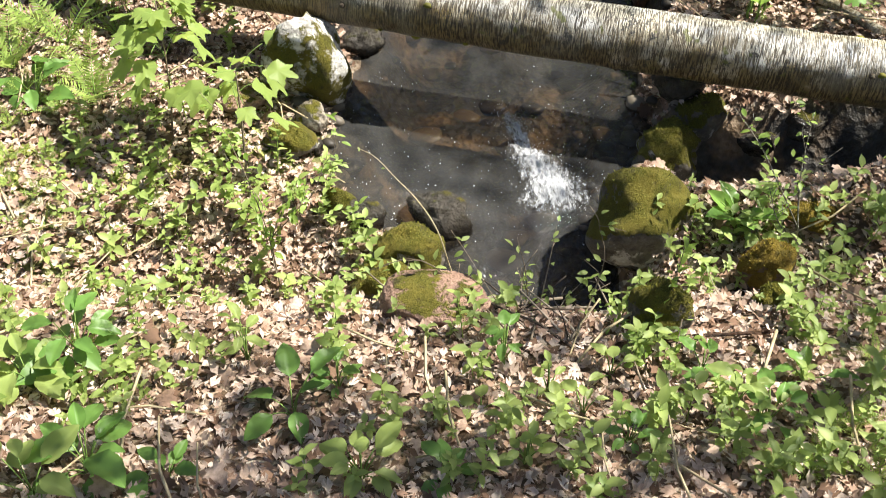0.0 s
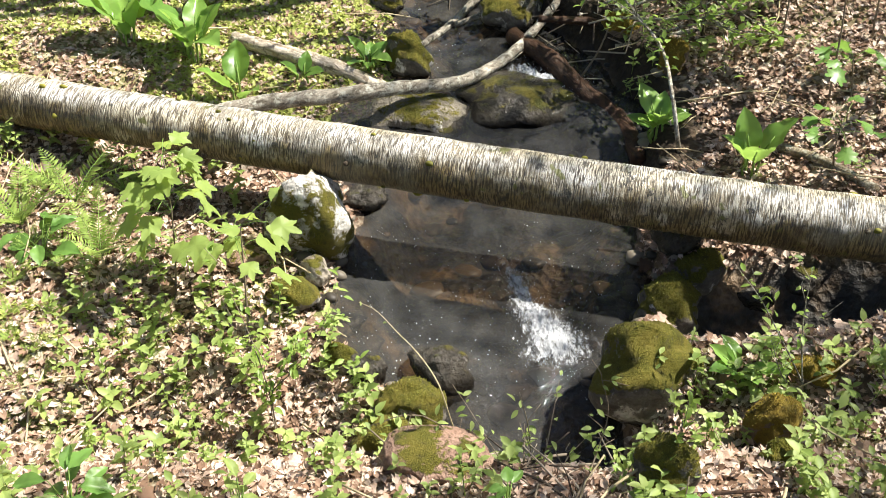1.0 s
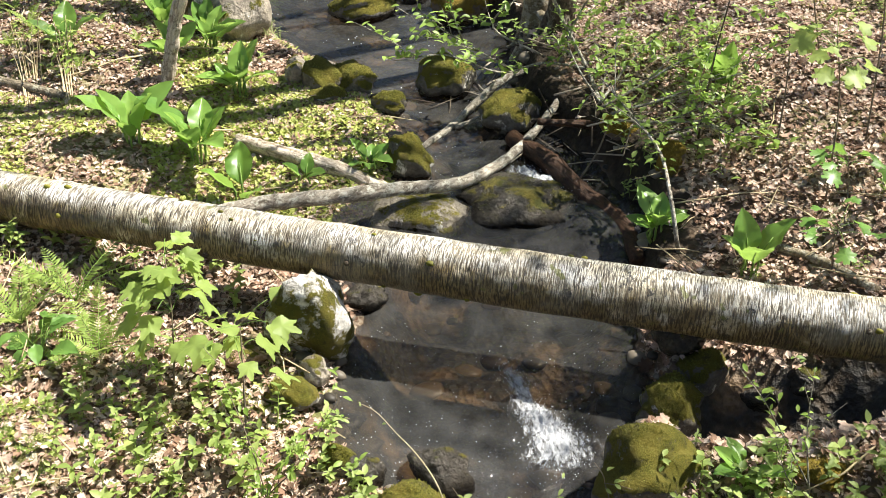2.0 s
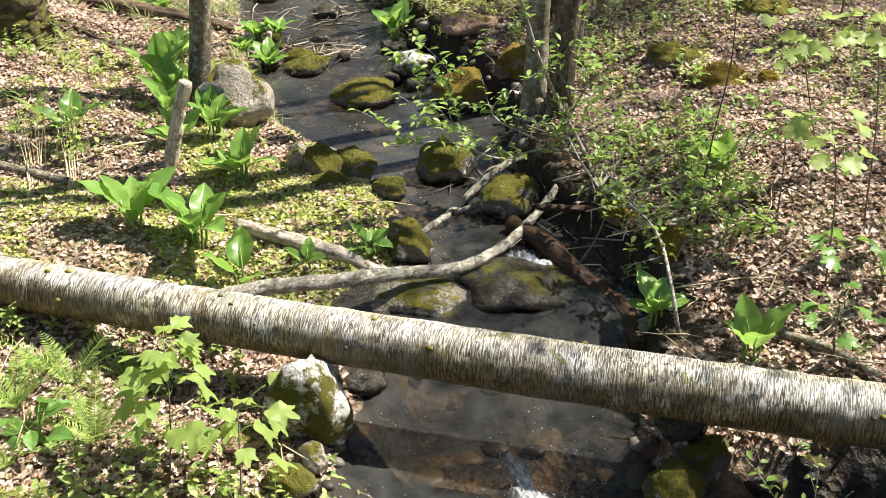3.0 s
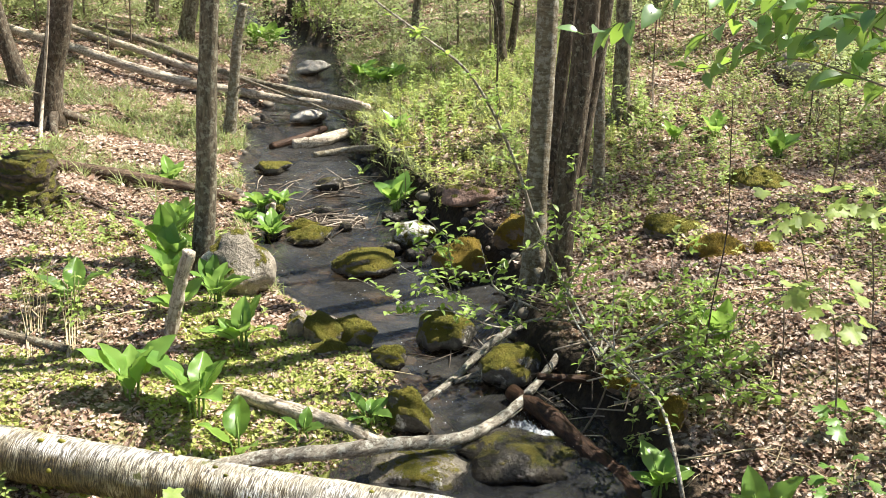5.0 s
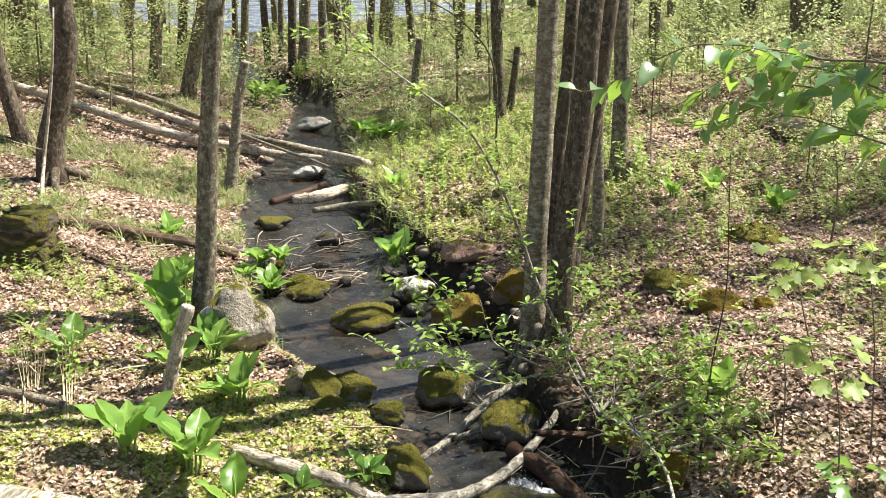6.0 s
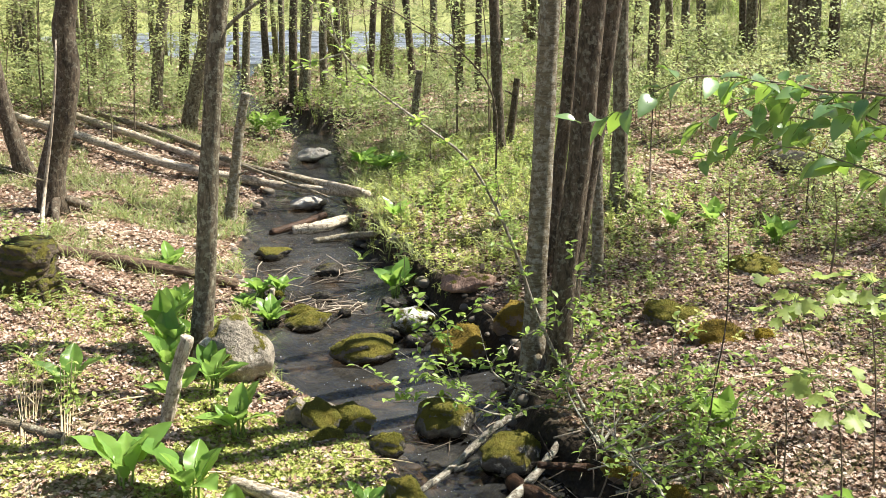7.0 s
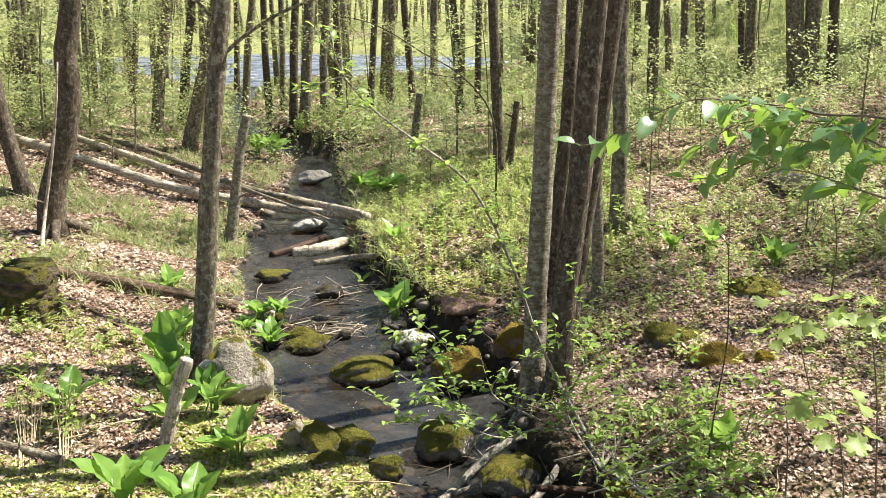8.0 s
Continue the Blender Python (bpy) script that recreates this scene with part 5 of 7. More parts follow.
CABBAGES = [  # foot, leaf length, leaves, lift
    ((-1.76, 5.19, -0.072), 0.296, 6, 1.05),
    ((-1.39, 5.15, -0.16), 0.348, 8, 1.00),
    ((-1.1, 4.84, -0.276), 0.269, 3, 0.60),
    ((-0.776, 4.97, -0.212), 0.143, 3, 0.90),
    ((-1.28, 5.92, -0.108), 0.311, 7, 0.90),
    ((-1.74, 6.2, 0.009), 0.268, 6, 0.90),
    ((-2.13, 7.95, -0.028), 0.310, 6, 0.80),
    ((-1.98, 7.00, -0.016), 0.300, 7, 1.20),
    ((-2.08, 7.25, 0.005), 0.340, 7, 1.25),
    ((-1.92, 6.75, 0.003), 0.260, 6, 1.10),
    ((-1.62, 6.70, -0.035), 0.220, 6, 1.00),
    ((-1.55, 6.45, -0.009), 0.240, 6, 0.90),
    ((-1.44, 8.17, -0.128), 0.19, 16, 0.85),
    ((-2.37, 6.08, 0.121), 0.270, 4, 0.90),
    ((1.46, 4.04, -0.206), 0.255, 4, 1.00),
    ((1.61, 5.43, 0.089), 0.256, 5, 1.25),
    ((-0.433, 8.97, -0.101), 0.269, 12, 0.80),
    ((-2.76, 16.5, 0.307), 0.354, 16, 0.80),
    ((-3.08, 16.9, 0.3), 0.325, 12, 0.80),
    ((-1.06, 13.2, 0.363), 0.251, 16, 0.60),
    ((-0.782, 12.8, 0.348), 0.259, 16, 0.60),
    ((-0.607, 12.9, 0.401), 0.232, 12, 0.60),
    ((2.13, 9.26, 0.414), 0.226, 6, 0.90),
    ((2.54, 9.38, 0.439), 0.209, 6, 0.90),
    ((2.94, 8.79, 0.397), 0.263, 10, 1.00),
    ((-2.17, 8.1, 0.015), 0.223, 7, 0.90),
    ((-1.9, 7.44, -0.023), 0.206, 6, 0.80),
    ((-1.66, 8.89, -0.104), 0.177, 14, 0.70),
    ((-1.7, 8.45, -0.097), 0.160, 12, 0.70),
    ((-1.49, 8.97, -0.101), 0.199, 10, 0.70),
    ((-2.54, 9.18, 0.056), 0.245, 7, 0.80),
    ((-0.422, 5.11, -0.197), 0.177, 6, 0.60),
    ((1.07, 4.4, -0.208), 0.206, 9, 0.70),
    ((1.14, 2.79, -0.304), 0.162, 6, 0.40),
    ((-0.498, 10.5, 0.248), 0.237, 6, 0.80),]

for i, (place, leaf, count, lift) in enumerate(CABBAGES):
    cabbage(place, leaf, count, 300 + i, 1.0, lift)


# ---- shrubs, saplings and ferns ----
SMALL = blade(4, 0.46, 0.3, 0.25)


def sprays(lines, n, reach, size, seed, template=SMALL, droop=(-0.3, 0.9), first=0.25):
    """Leaves in little bunches along twigs."""
    g = np.random.default_rng(seed)
    lens = np.array([np.linalg.norm(np.diff(l, axis=0), axis=1).sum() for l in lines])
    pick = g.choice(len(lines), n, p=lens / lens.sum())
    place = np.empty((n, 3))
    for i, k in enumerate(pick):
        l = lines[k]
        f = (first + (1 - first) * (round(g.uniform(0, 1) * 14) / 14)) * (len(l) - 1)
        j = min(int(f), len(l) - 2)
        place[i] = l[j] + (l[j + 1] - l[j]) * (f - j)
    place += g.normal(size=(n, 3)) * reach
    return strew(template, place, turns(g.uniform(0, 6.28, n), g.uniform(*droop, n), g.uniform(-0.6, 0.6, n)), g.uniform(*size, n))


def shrub(name, label, category, stems, material, leaf_material, leaf_count, leaf_size, seed, twigs=3, twig_len=0.2, reach=0.02, template=SMALL, first=0.25):
    """Stems along given lines with side twigs and leaves; the foot of the first stem is its base."""
    g = np.random.default_rng(seed)
    foot = np.array(stems[0][1][0])
    ob = base(name, tuple(foot), label, category)
    lines = []
    for rad, pts in stems:
        P = bend(np.array(pts, float) - foot, 4 * len(pts))
        R = np.linspace(rad, rad * 0.3, len(P))
        st = solid("stem", *tube(P, R, 7, 0.08, seed), M[material], ob)
        lines.append(P)
        for k in range(twigs):
            i = g.integers(int(len(P) * 0.3), len(P))
            d = P[min(i + 1, len(P) - 1)] - P[i - 1]
            d = d / (np.linalg.norm(d) + 1e-6) + g.normal(size=3) * 0.8
            e = P[i] + d * twig_len * g.uniform(0.5, 1.2)
            Q = bend([P[i], (P[i] + e) / 2 + g.normal(size=3) * 0.02, e], 6)
            solid("twig", *tube(Q, np.linspace(rad * 0.35, 0.0012, 6), 5), M[material], st)
            lines.append(Q)
    solid("foliage", *sprays(lines, leaf_count, reach, leaf_size, seed + 1, template, first=first), M[leaf_material], ob, smooth=False)
    return ob


SHRUBS = [  # name, label, category, stems (radius, line), bark, leaf, leaves, leaf size, twigs, twig length, reach, first
    ("shrub", "arching leafy shrub with pale stems by the brook", "shrub", [
        (0.0140, [(0.923, 5.53, 0.005), (0.872, 5.83, 0.099), (0.767, 5.95, 0.275), (0.581, 5.9, 0.663), (0.416, 5.8, 1.13), (0.243, 5.7, 1.51), (0.123, 5.6, 1.7), (-0.131, 5.45, 1.92), (-0.406, 5.3, 2.16), (-0.529, 5.2, 2.35), (-0.556, 5.15, 2.5)]),
        (0.0100, [(0.872, 5.83, 0.099), (0.613, 5.9, 0.102), (0.364, 5.75, 0.106), (-0.008, 5.6, 0.284), (-0.216, 5.5, 0.308)]),
        (0.0080, [(0.398, 5.8, 0.11), (0.114, 5.7, 0.32), (-0.077, 5.6, 0.488), (-0.148, 5.55, 0.573)]),
        (0.0060, [(0.114, 5.7, 0.32), (0.048, 5.65, 0.536), (0.015, 5.6, 0.762)]),
        (0.0080, [(0.615, 5.9, 0.144), (0.289, 5.8, 0.408), (0.49, 5.8, 0.589), (0.672, 5.8, 0.695)]),
        (0.0080, [(0.767, 5.95, 0.275), (0.853, 5.95, 0.462), (0.974, 5.9, 0.662)])], "lichen_twig", "shrub", 620, (0.04, 0.07), 7, 0.2, 0.014, 0.15),
    ("shrub", "spreading low shrub with many small green leaves", "shrub", [
        (0.0120, [(1.15, 4.21, -0.182), (1.1, 4.34, 0.091), (1.1, 4.65, 0.146), (0.986, 4.98, 0.215), (0.842, 5.42, 0.274)]),
        (0.0100, [(0.896, 5.36, 0.051), (1.13, 5.44, 0.156), (1.42, 5.49, 0.315), (1.68, 5.49, 0.403)]),
        (0.0100, [(0.904, 5.42, 0.058), (1.1, 5.66, 0.205), (1.28, 5.78, 0.339), (1.39, 5.85, 0.423)]),
        (0.0100, [(0.948, 5.28, 0.054), (1.26, 5.27, 0.16), (1.5, 5.23, 0.286), (1.63, 5.17, 0.347)]),
        (0.0100, [(0.945, 5.25, 0.032), (1.18, 5.03, 0.123), (1.39, 4.89, 0.206), (1.55, 4.84, 0.277)]),
        (0.0080, [(0.904, 5.42, 0.058), (0.963, 5.64, 0.178), (1.1, 5.92, 0.326)]),
        (0.0080, [(1.16, 5.59, 0.088), (1.36, 5.61, 0.228), (1.63, 5.68, 0.417)]),
        (0.0080, [(0.904, 5.42, 0.058), (0.794, 5.64, 0.177), (0.742, 5.83, 0.286), (0.872, 6.07, 0.381)]),
        (0.0080, [(1.14, 5.06, 0.021), (1.39, 4.97, 0.131), (1.49, 4.7, 0.204)])], "lichen_twig", "shrub", 900, (0.04, 0.07), 7, 0.26, 0.02, 0.3),
    ("thin_sapling", "thin dark bare sapling stem", "sapling", [
        (0.0060, [(1.4, 5.06, -0.01), (1.41, 5, 0.541), (1.44, 4.95, 0.991), (1.41, 4.9, 1.36), (1.38, 4.85, 1.68)])], "bark_dark", "shrub", 14, (0.03, 0.05), 3, 0.12, 0.02, 0.25),
    ("thin_sapling", "thin dark sapling on the leafy slope", "sapling", [
        (0.0140, [(3.12, 8.52, 0.388), (3.48, 9.6, 0.611), (3.47, 9.6, 1.1), (3.42, 9.6, 1.53)]),
        (0.0120, [(3.28, 8.47, 0.452), (3.79, 9.6, 0.611), (3.88, 9.6, 1.1), (3.95, 9.6, 1.53)]),
        (0.0080, [(3.19, 8.46, 0.429), (3.46, 9.35, 0.555), (3.58, 9.6, 0.94)])], "bark_dark", "crown", 60, (0.04, 0.07), 4, 0.4, 0.04, 0.5),
    ("thin_sapling", "thin bare sapling bowed over in an arch", "sapling", [
        (0.0130, [(0.590, 11.000, 0.412), (0.428, 11.0, 1.706), (0.096, 11.0, 2.021), (-0.203, 11.0, 2.18), (-0.529, 11.0, 2.384), (-0.853, 11.0, 2.523), (-1.09, 11.0, 2.547), (-1.258, 11.0, 2.454)])], "bark_dark", "crown", 40, (0.03, 0.06), 6, 0.3, 0.04, 0.4),
    ("thin_sapling", "thin straight sapling on the slope", "sapling", [
        (0.0130, [(2.07, 10, 0.521), (2.35, 11.5, 0.871), (2.35, 11.5, 1.51), (2.34, 11.5, 2.25)])], "bark_dark", "crown", 60, (0.04, 0.07), 5, 0.4, 0.05, 0.5),
    ("dry_stalks", "clump of upright pale dry stalks", "dry stalks", [
        (0.0060, [(-2.45, 5.48, -0.005), (-2.56, 5.75, 0.161), (-2.58, 5.75, 0.307)]),
        (0.0060, [(-2.44, 5.47, -0.007), (-2.55, 5.77, 0.153), (-2.55, 5.77, 0.432)]),
        (0.0060, [(-2.42, 5.45, -0.007), (-2.54, 5.79, 0.144), (-2.54, 5.79, 0.378)]),
        (0.0060, [(-2.41, 5.47, -0.006), (-2.54, 5.81, 0.136), (-2.53, 5.81, 0.323)]),
        (0.0060, [(-2.39, 5.45, -0.005), (-2.53, 5.83, 0.127), (-2.5, 5.83, 0.45)]),
        (0.0060, [(-2.39, 5.47, -0.003), (-2.5, 5.82, 0.133), (-2.49, 5.85, 0.395)]),
        (0.0060, [(-2.37, 5.46, -0.003), (-2.49, 5.83, 0.129), (-2.48, 5.87, 0.34)]),
        (0.0060, [(-2.35, 5.44, -0.002), (-2.48, 5.83, 0.126), (-2.46, 5.89, 0.284)]),
        (0.0060, [(-2.34, 5.46, -0.002), (-2.46, 5.84, 0.124), (-2.44, 5.91, 0.413)])], "stalk", "fern", 10, (0.03, 0.06), 0, 0.1, 0.02, 0.6),
    ("dry_stalks", "clump of upright pale dry stalks", "dry stalks", [
        (0.0060, [(-2.21, 5.46, 0.005), (-2.31, 5.75, 0.161), (-2.32, 5.75, 0.307)]),
        (0.0060, [(-2.19, 5.44, 0.005), (-2.31, 5.77, 0.153), (-2.29, 5.77, 0.432)]),
        (0.0060, [(-2.17, 5.42, 0.007), (-2.3, 5.79, 0.144), (-2.28, 5.79, 0.378)]),
        (0.0060, [(-2.17, 5.45, 0.003), (-2.29, 5.81, 0.136), (-2.27, 5.81, 0.323)]),
        (0.0060, [(-2.16, 5.44, 0), (-2.28, 5.83, 0.127), (-2.24, 5.83, 0.449)]),
        (0.0060, [(-2.15, 5.47, -0.001), (-2.27, 5.85, 0.119), (-2.23, 5.85, 0.395)])], "stalk", "fern", 40, (0.03, 0.06), 0, 0.1, 0.02, 0.6),
    ("dead_pole", "pale bare dead pole leaning on a tree", "dead branch", [
        (0.0300, [(-3.62, 8.97, 0.299), (-4.08, 10.3, 0.585), (-3.95, 10.3, 1.22), (-3.88, 10.3, 1.62), (-3.82, 10.3, 2.12)])], "dead", "crown", 1, (0.01, 0.012), 1, 0.2, 0.01, 0.25),
    ("twig", "drooping bare twig over the brook bank", "twig", [
        (0.0040, [(-0.369, 9.18, -0.082), (-0.306, 7.6, 0.761), (-0.325, 7.6, 1.07), (-0.305, 7.6, 1.37)])], "twig", "shrub", 16, (0.03, 0.05), 2, 0.1, 0.02, 0.25),
    ("twig", "arched dead stem over the pool", "twig", [
        (0.0040, [(0.064, 2.67, -0.59), (0.018, 2.55, -0.264), (-0.034, 2.62, -0.123), (-0.107, 2.7, -0.055), (-0.181, 2.78, -0.03), (-0.266, 2.85, 0.021), (-0.328, 2.9, 0.013)])], "stalk", "herb", 2, (0.02, 0.03), 0, 0.1, 0.01, 0.25),
    ("twiggy_shrub", "low twiggy shrub with opening leaves by the pool", "shrub", [
        (0.0040, [(0.29, 2.11, -0.143), (0.301, 2.35, -0.256), (0.287, 2.4, -0.128), (0.254, 2.45, -0.005)]),
        (0.0040, [(0.284, 2.06, -0.082), (0.348, 2.35, -0.193), (0.371, 2.4, -0.039), (0.388, 2.45, 0.051)]),
        (0.0040, [(0.415, 2.06, -0.087), (0.529, 2.35, -0.195), (0.555, 2.4, -0.012), (0.534, 2.45, 0.05)]),
        (0.0030, [(0.212, 2.1, -0.096), (0.087, 2.35, -0.191), (-0.092, 2.4, -0.065), (-0.28, 2.45, -0.18), (-0.438, 2.5, -0.316)]),
        (0.0030, [(0.269, 2.12, -0.096), (0.167, 2.35, -0.192), (0.106, 2.4, -0.096)]),
        (0.0030, [(0.415, 2.06, -0.087), (0.431, 2.35, -0.225), (0.511, 2.4, -0.16)])], "twig", "herb", 170, (0.02, 0.045), 5, 0.09, 0.012, 0.25),
    ("twiggy_shrub", "upright leafy twigs on the near bank", "shrub", [
        (0.0040, [(0.643, 1.85, -0.073), (0.648, 2.01, -0.079), (0.742, 2.15, -0.076), (0.755, 2.2, 0.123)]),
        (0.0040, [(0.661, 1.8, -0.003), (0.764, 2.05, -0.072), (0.807, 2.2, -0.019)]),
        (0.0040, [(0.612, 1.81, -0.013), (0.6, 2.06, -0.084), (0.605, 2.2, -0.137)])], "twig", "shrub", 110, (0.025, 0.05), 4, 0.09, 0.012, 0.25),
    ("twiggy_shrub", "thin shrub with small leaves on the bank", "shrub", [
        (0.0040, [(1.39, 2.73, -0.309), (1.25, 2.75, -0.055), (1.14, 2.8, 0.125), (1.04, 2.85, 0.242)]),
        (0.0040, [(1.36, 2.7, -0.28), (1.31, 2.75, 0.03), (1.31, 2.8, 0.256)]),
        (0.0030, [(1.34, 2.7, -0.279), (1.28, 2.7, -0.216), (1.21, 2.75, -0.055)])], "lichen_twig", "shrub", 70, (0.02, 0.04), 4, 0.08, 0.012, 0.25),
    ("leafy_shrub", "leafy shrub stems leaning over the bank", "shrub", [
        (0.0040, [(-0.652, 2.65, -0.546), (-0.692, 2.75, -0.253), (-0.762, 2.85, -0.047), (-0.839, 2.95, 0.091)]),
        (0.0030, [(-0.64, 2.61, -0.489), (-0.674, 2.7, -0.328), (-0.569, 2.8, -0.09)]),
        (0.0030, [(-0.678, 2.75, -0.317), (-0.483, 2.8, -0.09), (-0.446, 2.85, 0.008)])], "twig", "shrub", 150, (0.025, 0.05), 5, 0.1, 0.015, 0.25),]

for i, (name, label, category, stems, bark, leaf, count, size, twigs, tl, reach, first) in enumerate(SHRUBS):
    shrub(name, label, category, stems, bark, leaf, count, size, 400 + i, twigs, tl, reach, first=first)


# understorey saplings, four forms repeated through the wood
def sapling(seed, high, leaves):
    g = np.random.default_rng(seed)
    a = g.uniform(0, 6.28)
    P = [(0, 0, -0.05)] + [(math.cos(a) * 0.12 * high * f * f + g.normal() * 0.02, math.sin(a) * 0.12 * high * f * f + g.normal() * 0.02, high * f) for f in (0.3, 0.6, 0.85, 1.0)]
    stems = [(0.006 + 0.004 * high, P)]
    L = bend(P, 20)
    for b in range(9):
        k = g.integers(6, 19)
        d = g.normal(size=3) * np.array([1, 1, 0.25]) + np.array([0, 0, 0.35])
        stems.append((0.006, [tuple(L[k]), tuple(L[k] + d * high * 0.10), tuple(L[k] + d * high * 0.2 + np.array([0, 0, -0.02]))]))
    return shrub("sapling", "slender understorey sapling with fresh yellow-green leaves", "sapling", stems, "twig", "crown" if seed % 2 else "far_leaf", int(leaves * 1.5), (0.03, 0.07), seed, 1, 0.2 * high, 0.08, LEAF)


FORMS = [sapling(501, 1.6, 500), sapling(502, 2.3, 800), sapling(503, 3.4, 1100), sapling(504, 1.2, 380)]
g = np.random.default_rng(77)
spots = [(g.uniform(-14, -4.5), g.uniform(13, 28)) for i in range(70)] + [(g.uniform(-8.0, 3.5), g.uniform(12.5, 28)) for i in range(48)] + [(g.uniform(3.0, 15), g.uniform(12, 30)) for i in range(40)] + [(g.uniform(2.2, 5.5), g.uniform(6.5, 10)) for i in range(5)] + [(g.uniform(-1.2, 3.0), g.uniform(11.5, 18)) for i in range(34)]
placed = 0
for i, (x, y) in enumerate(spots):
    if not on_land(np.array([x]), np.array([y]), 0.25)[0] or (-9.5 < x < 2.5 and y > 19 and i % 3):
        continue
    m = Matrix.Translation((x, y, z_at(x, y))) @ Matrix.Rotation(g.uniform(0, 6.28), 4, "Z") @ Matrix.Scale(g.uniform(0.75, 1.25), 4)
    if placed < 4:
        FORMS[placed].matrix_basis = m
        FORMS[placed]["group"] = "understorey saplings"
    elif i >= len(spots) - 34:  # low young growth
        copy_thing(FORMS[3], m @ Matrix.Scale(0.6, 4))
    else:
        copy_thing(FORMS[2 if y > 19 else placed % 4], m)
    placed += 1


def frond(seed, pairs=22):
    """A fern frond of length 1 along y: a bent midrib with pairs of tapering leaflets."""
    g = np.random.default_rng(seed)
    u = np.linspace(0.12, 0.98, pairs)
    bow = lambda v: -0.55 * v**2
    parts = []
    for s in (-1, 1):
        w = 0.18 * np.sin(math.pi * (0.12 + 0.86 * u)) ** 0.7
        for k in range(pairs):
            R = turns(np.array([-s * g.uniform(1.05, 1.3)]), np.array([g.uniform(-0.15, 0.2)]))
            parts.append(strew(blade(2, 0.27, 0.2, 0.15, 0.3), np.array([[0, u[k], bow(u[k])]]), R, [w[k]]))
    rib = [(0, v, bow(v)) for v in np.linspace(0, 1, 7)]
    parts.append(tube(rib, np.linspace(0.007, 0.002, 7), 4))
    return join(parts), tube(rib, np.linspace(0.012, 0.003, 7), 4)


FROND = [frond(1), frond(2)]


def fern(seed, count, tall):
    g = np.random.default_rng(seed)
    ob = base("fern", (0, 0, 0), "light green fern with feathery young fronds", "fern")
    for i in range(count):
        (V, F), (W, G) = FROND[i % 2]
        R = turns(np.array([6.28 * i / count + g.uniform(-0.4, 0.4)]), np.array([g.uniform(0.75, 1.35)]))
        L = [tall * g.uniform(0.7, 1.1)]
        lf = solid("frond", *strew((V, F), np.zeros((1, 3)), R, L), M["fern"], ob, smooth=False)
        solid("midrib", *strew((W, G), np.zeros((1, 3)), R, L), M["stem"], lf)
    return ob


FERN_FORMS = [fern(601, 7, 1.0), fern(602, 5, 1.0), fern(603, 9, 1.0)]
FERNS = [
    ((-1.94, 3.73, -0.248), 0.351),
    ((-1.76, 3.93, -0.266), 0.393),
    ((-1.56, 3.61, -0.317), 0.304),
    ((-1.87, 3.39, -0.295), 0.333),
    ((-1.56, 3.3, -0.35), 0.291),
    ((-1.37, 3.11, -0.367), 0.249),
    ((-1.64, 2.96, -0.289), 0.246),
    ((-1.7, 4.26, -0.3), 0.337),
    ((-1.86, 4.18, -0.243), 0.335),
    ((-1.76, 3.01, -0.284), 0.312),
    ((-1.57, 2.83, -0.331), 0.241),
    ((-1.38, 3.5, -0.328), 0.296),
    ((-1.05, 2.87, -0.431), 0.178),
    ((-1.68, 2.8, -0.319), 0.212),
    ((-1.71, 3.52, -0.307), 0.404),
    ((-1.85, 3.6, -0.278), 0.377),
    ((-1.66, 3.72, -0.308), 0.380),
    ((-1.97, 4.02, -0.23), 0.329),
    ((-1.55, 4.06, -0.308), 0.397),
    ((-1.45, 4.09, -0.331), 0.325),
    ((-1.21, 2.98, -0.374), 0.332),
    ((-1.67, 3.21, -0.332), 0.289),
    ((-1.81, 3.16, -0.28), 0.288),
    ((1.21, 1.68, -0.032), 0.439),
    ((1.02, 1.46, 0.079), 0.320),
    ((1.18, 1.4, 0.114), 0.341),
    ((1.4, 1.99, -0.119), 0.302),
    ((-1.22, 3.26, -0.385), 0.253),
    ((-3.79, 9.07, 0.351), 0.487),
    ((-3.41, 7.85, 0.62), 0.425),
    ((-3.22, 7.95, 0.60), 0.364),
    ((-2.68, 6.33, 0.192), 0.503),
    ((-2.43, 6.14, 0.148), 0.438),
    ((3.08, 9.83, 0.564), 0.435),
    ((-0.821, 9.99, -0.051), 0.429),
    ((-0.131, 9.6, 0.166), 0.410),
    ((0.083, 9.13, 0.176), 0.391),
    ((-1.92, 4, -0.242), 0.400),
    ((-1.68, 3.96, -0.282), 0.393),
    ((-2.71, 6.03, 0.166), 0.389),
    ((-2.62, 6.23, 0.164), 0.347),
    ((-3.36, 8.0, 0.60), 0.33),
    ((-3.33, 8.26, 0.278), 0.381),
    ((-3.77, 8.75, 0.318), 0.406),
    ((-3.12, 7.62, 0.193), 0.40),
    ((-3.50, 7.60, 0.272), 0.42),
    ((-3.00, 7.95, 0.196), 0.30),
    ((-3.62, 8.10, 0.272), 0.45),
    ((-3.20, 7.40, 0.213), 0.36),
    ((-2.86, 6.60, 0.205), 0.36),
    ((-2.62, 6.75, 0.176), 0.30),
    ((-2.95, 6.10, 0.162), 0.40),
    ((-2.30, 6.55, 0.138), 0.28),
    ((-2.10, 6.75, 0.063), 0.30),
    ((-2.75, 5.75, 0.090), 0.34),
    ((-2.00, 6.35, 0.078), 0.26),
    ((-2.95, 6.90, 0.198), 0.33),
    ((-2.25, 5.90, 0.080), 0.30),
    ((-1.95, 5.60, -0.019), 0.24),
    ((-3.25, 6.60, 0.240), 0.42),
    ((-1.55, 6.55, -0.038), 0.26),
    ((-1.35, 6.45, -0.046), 0.22)]

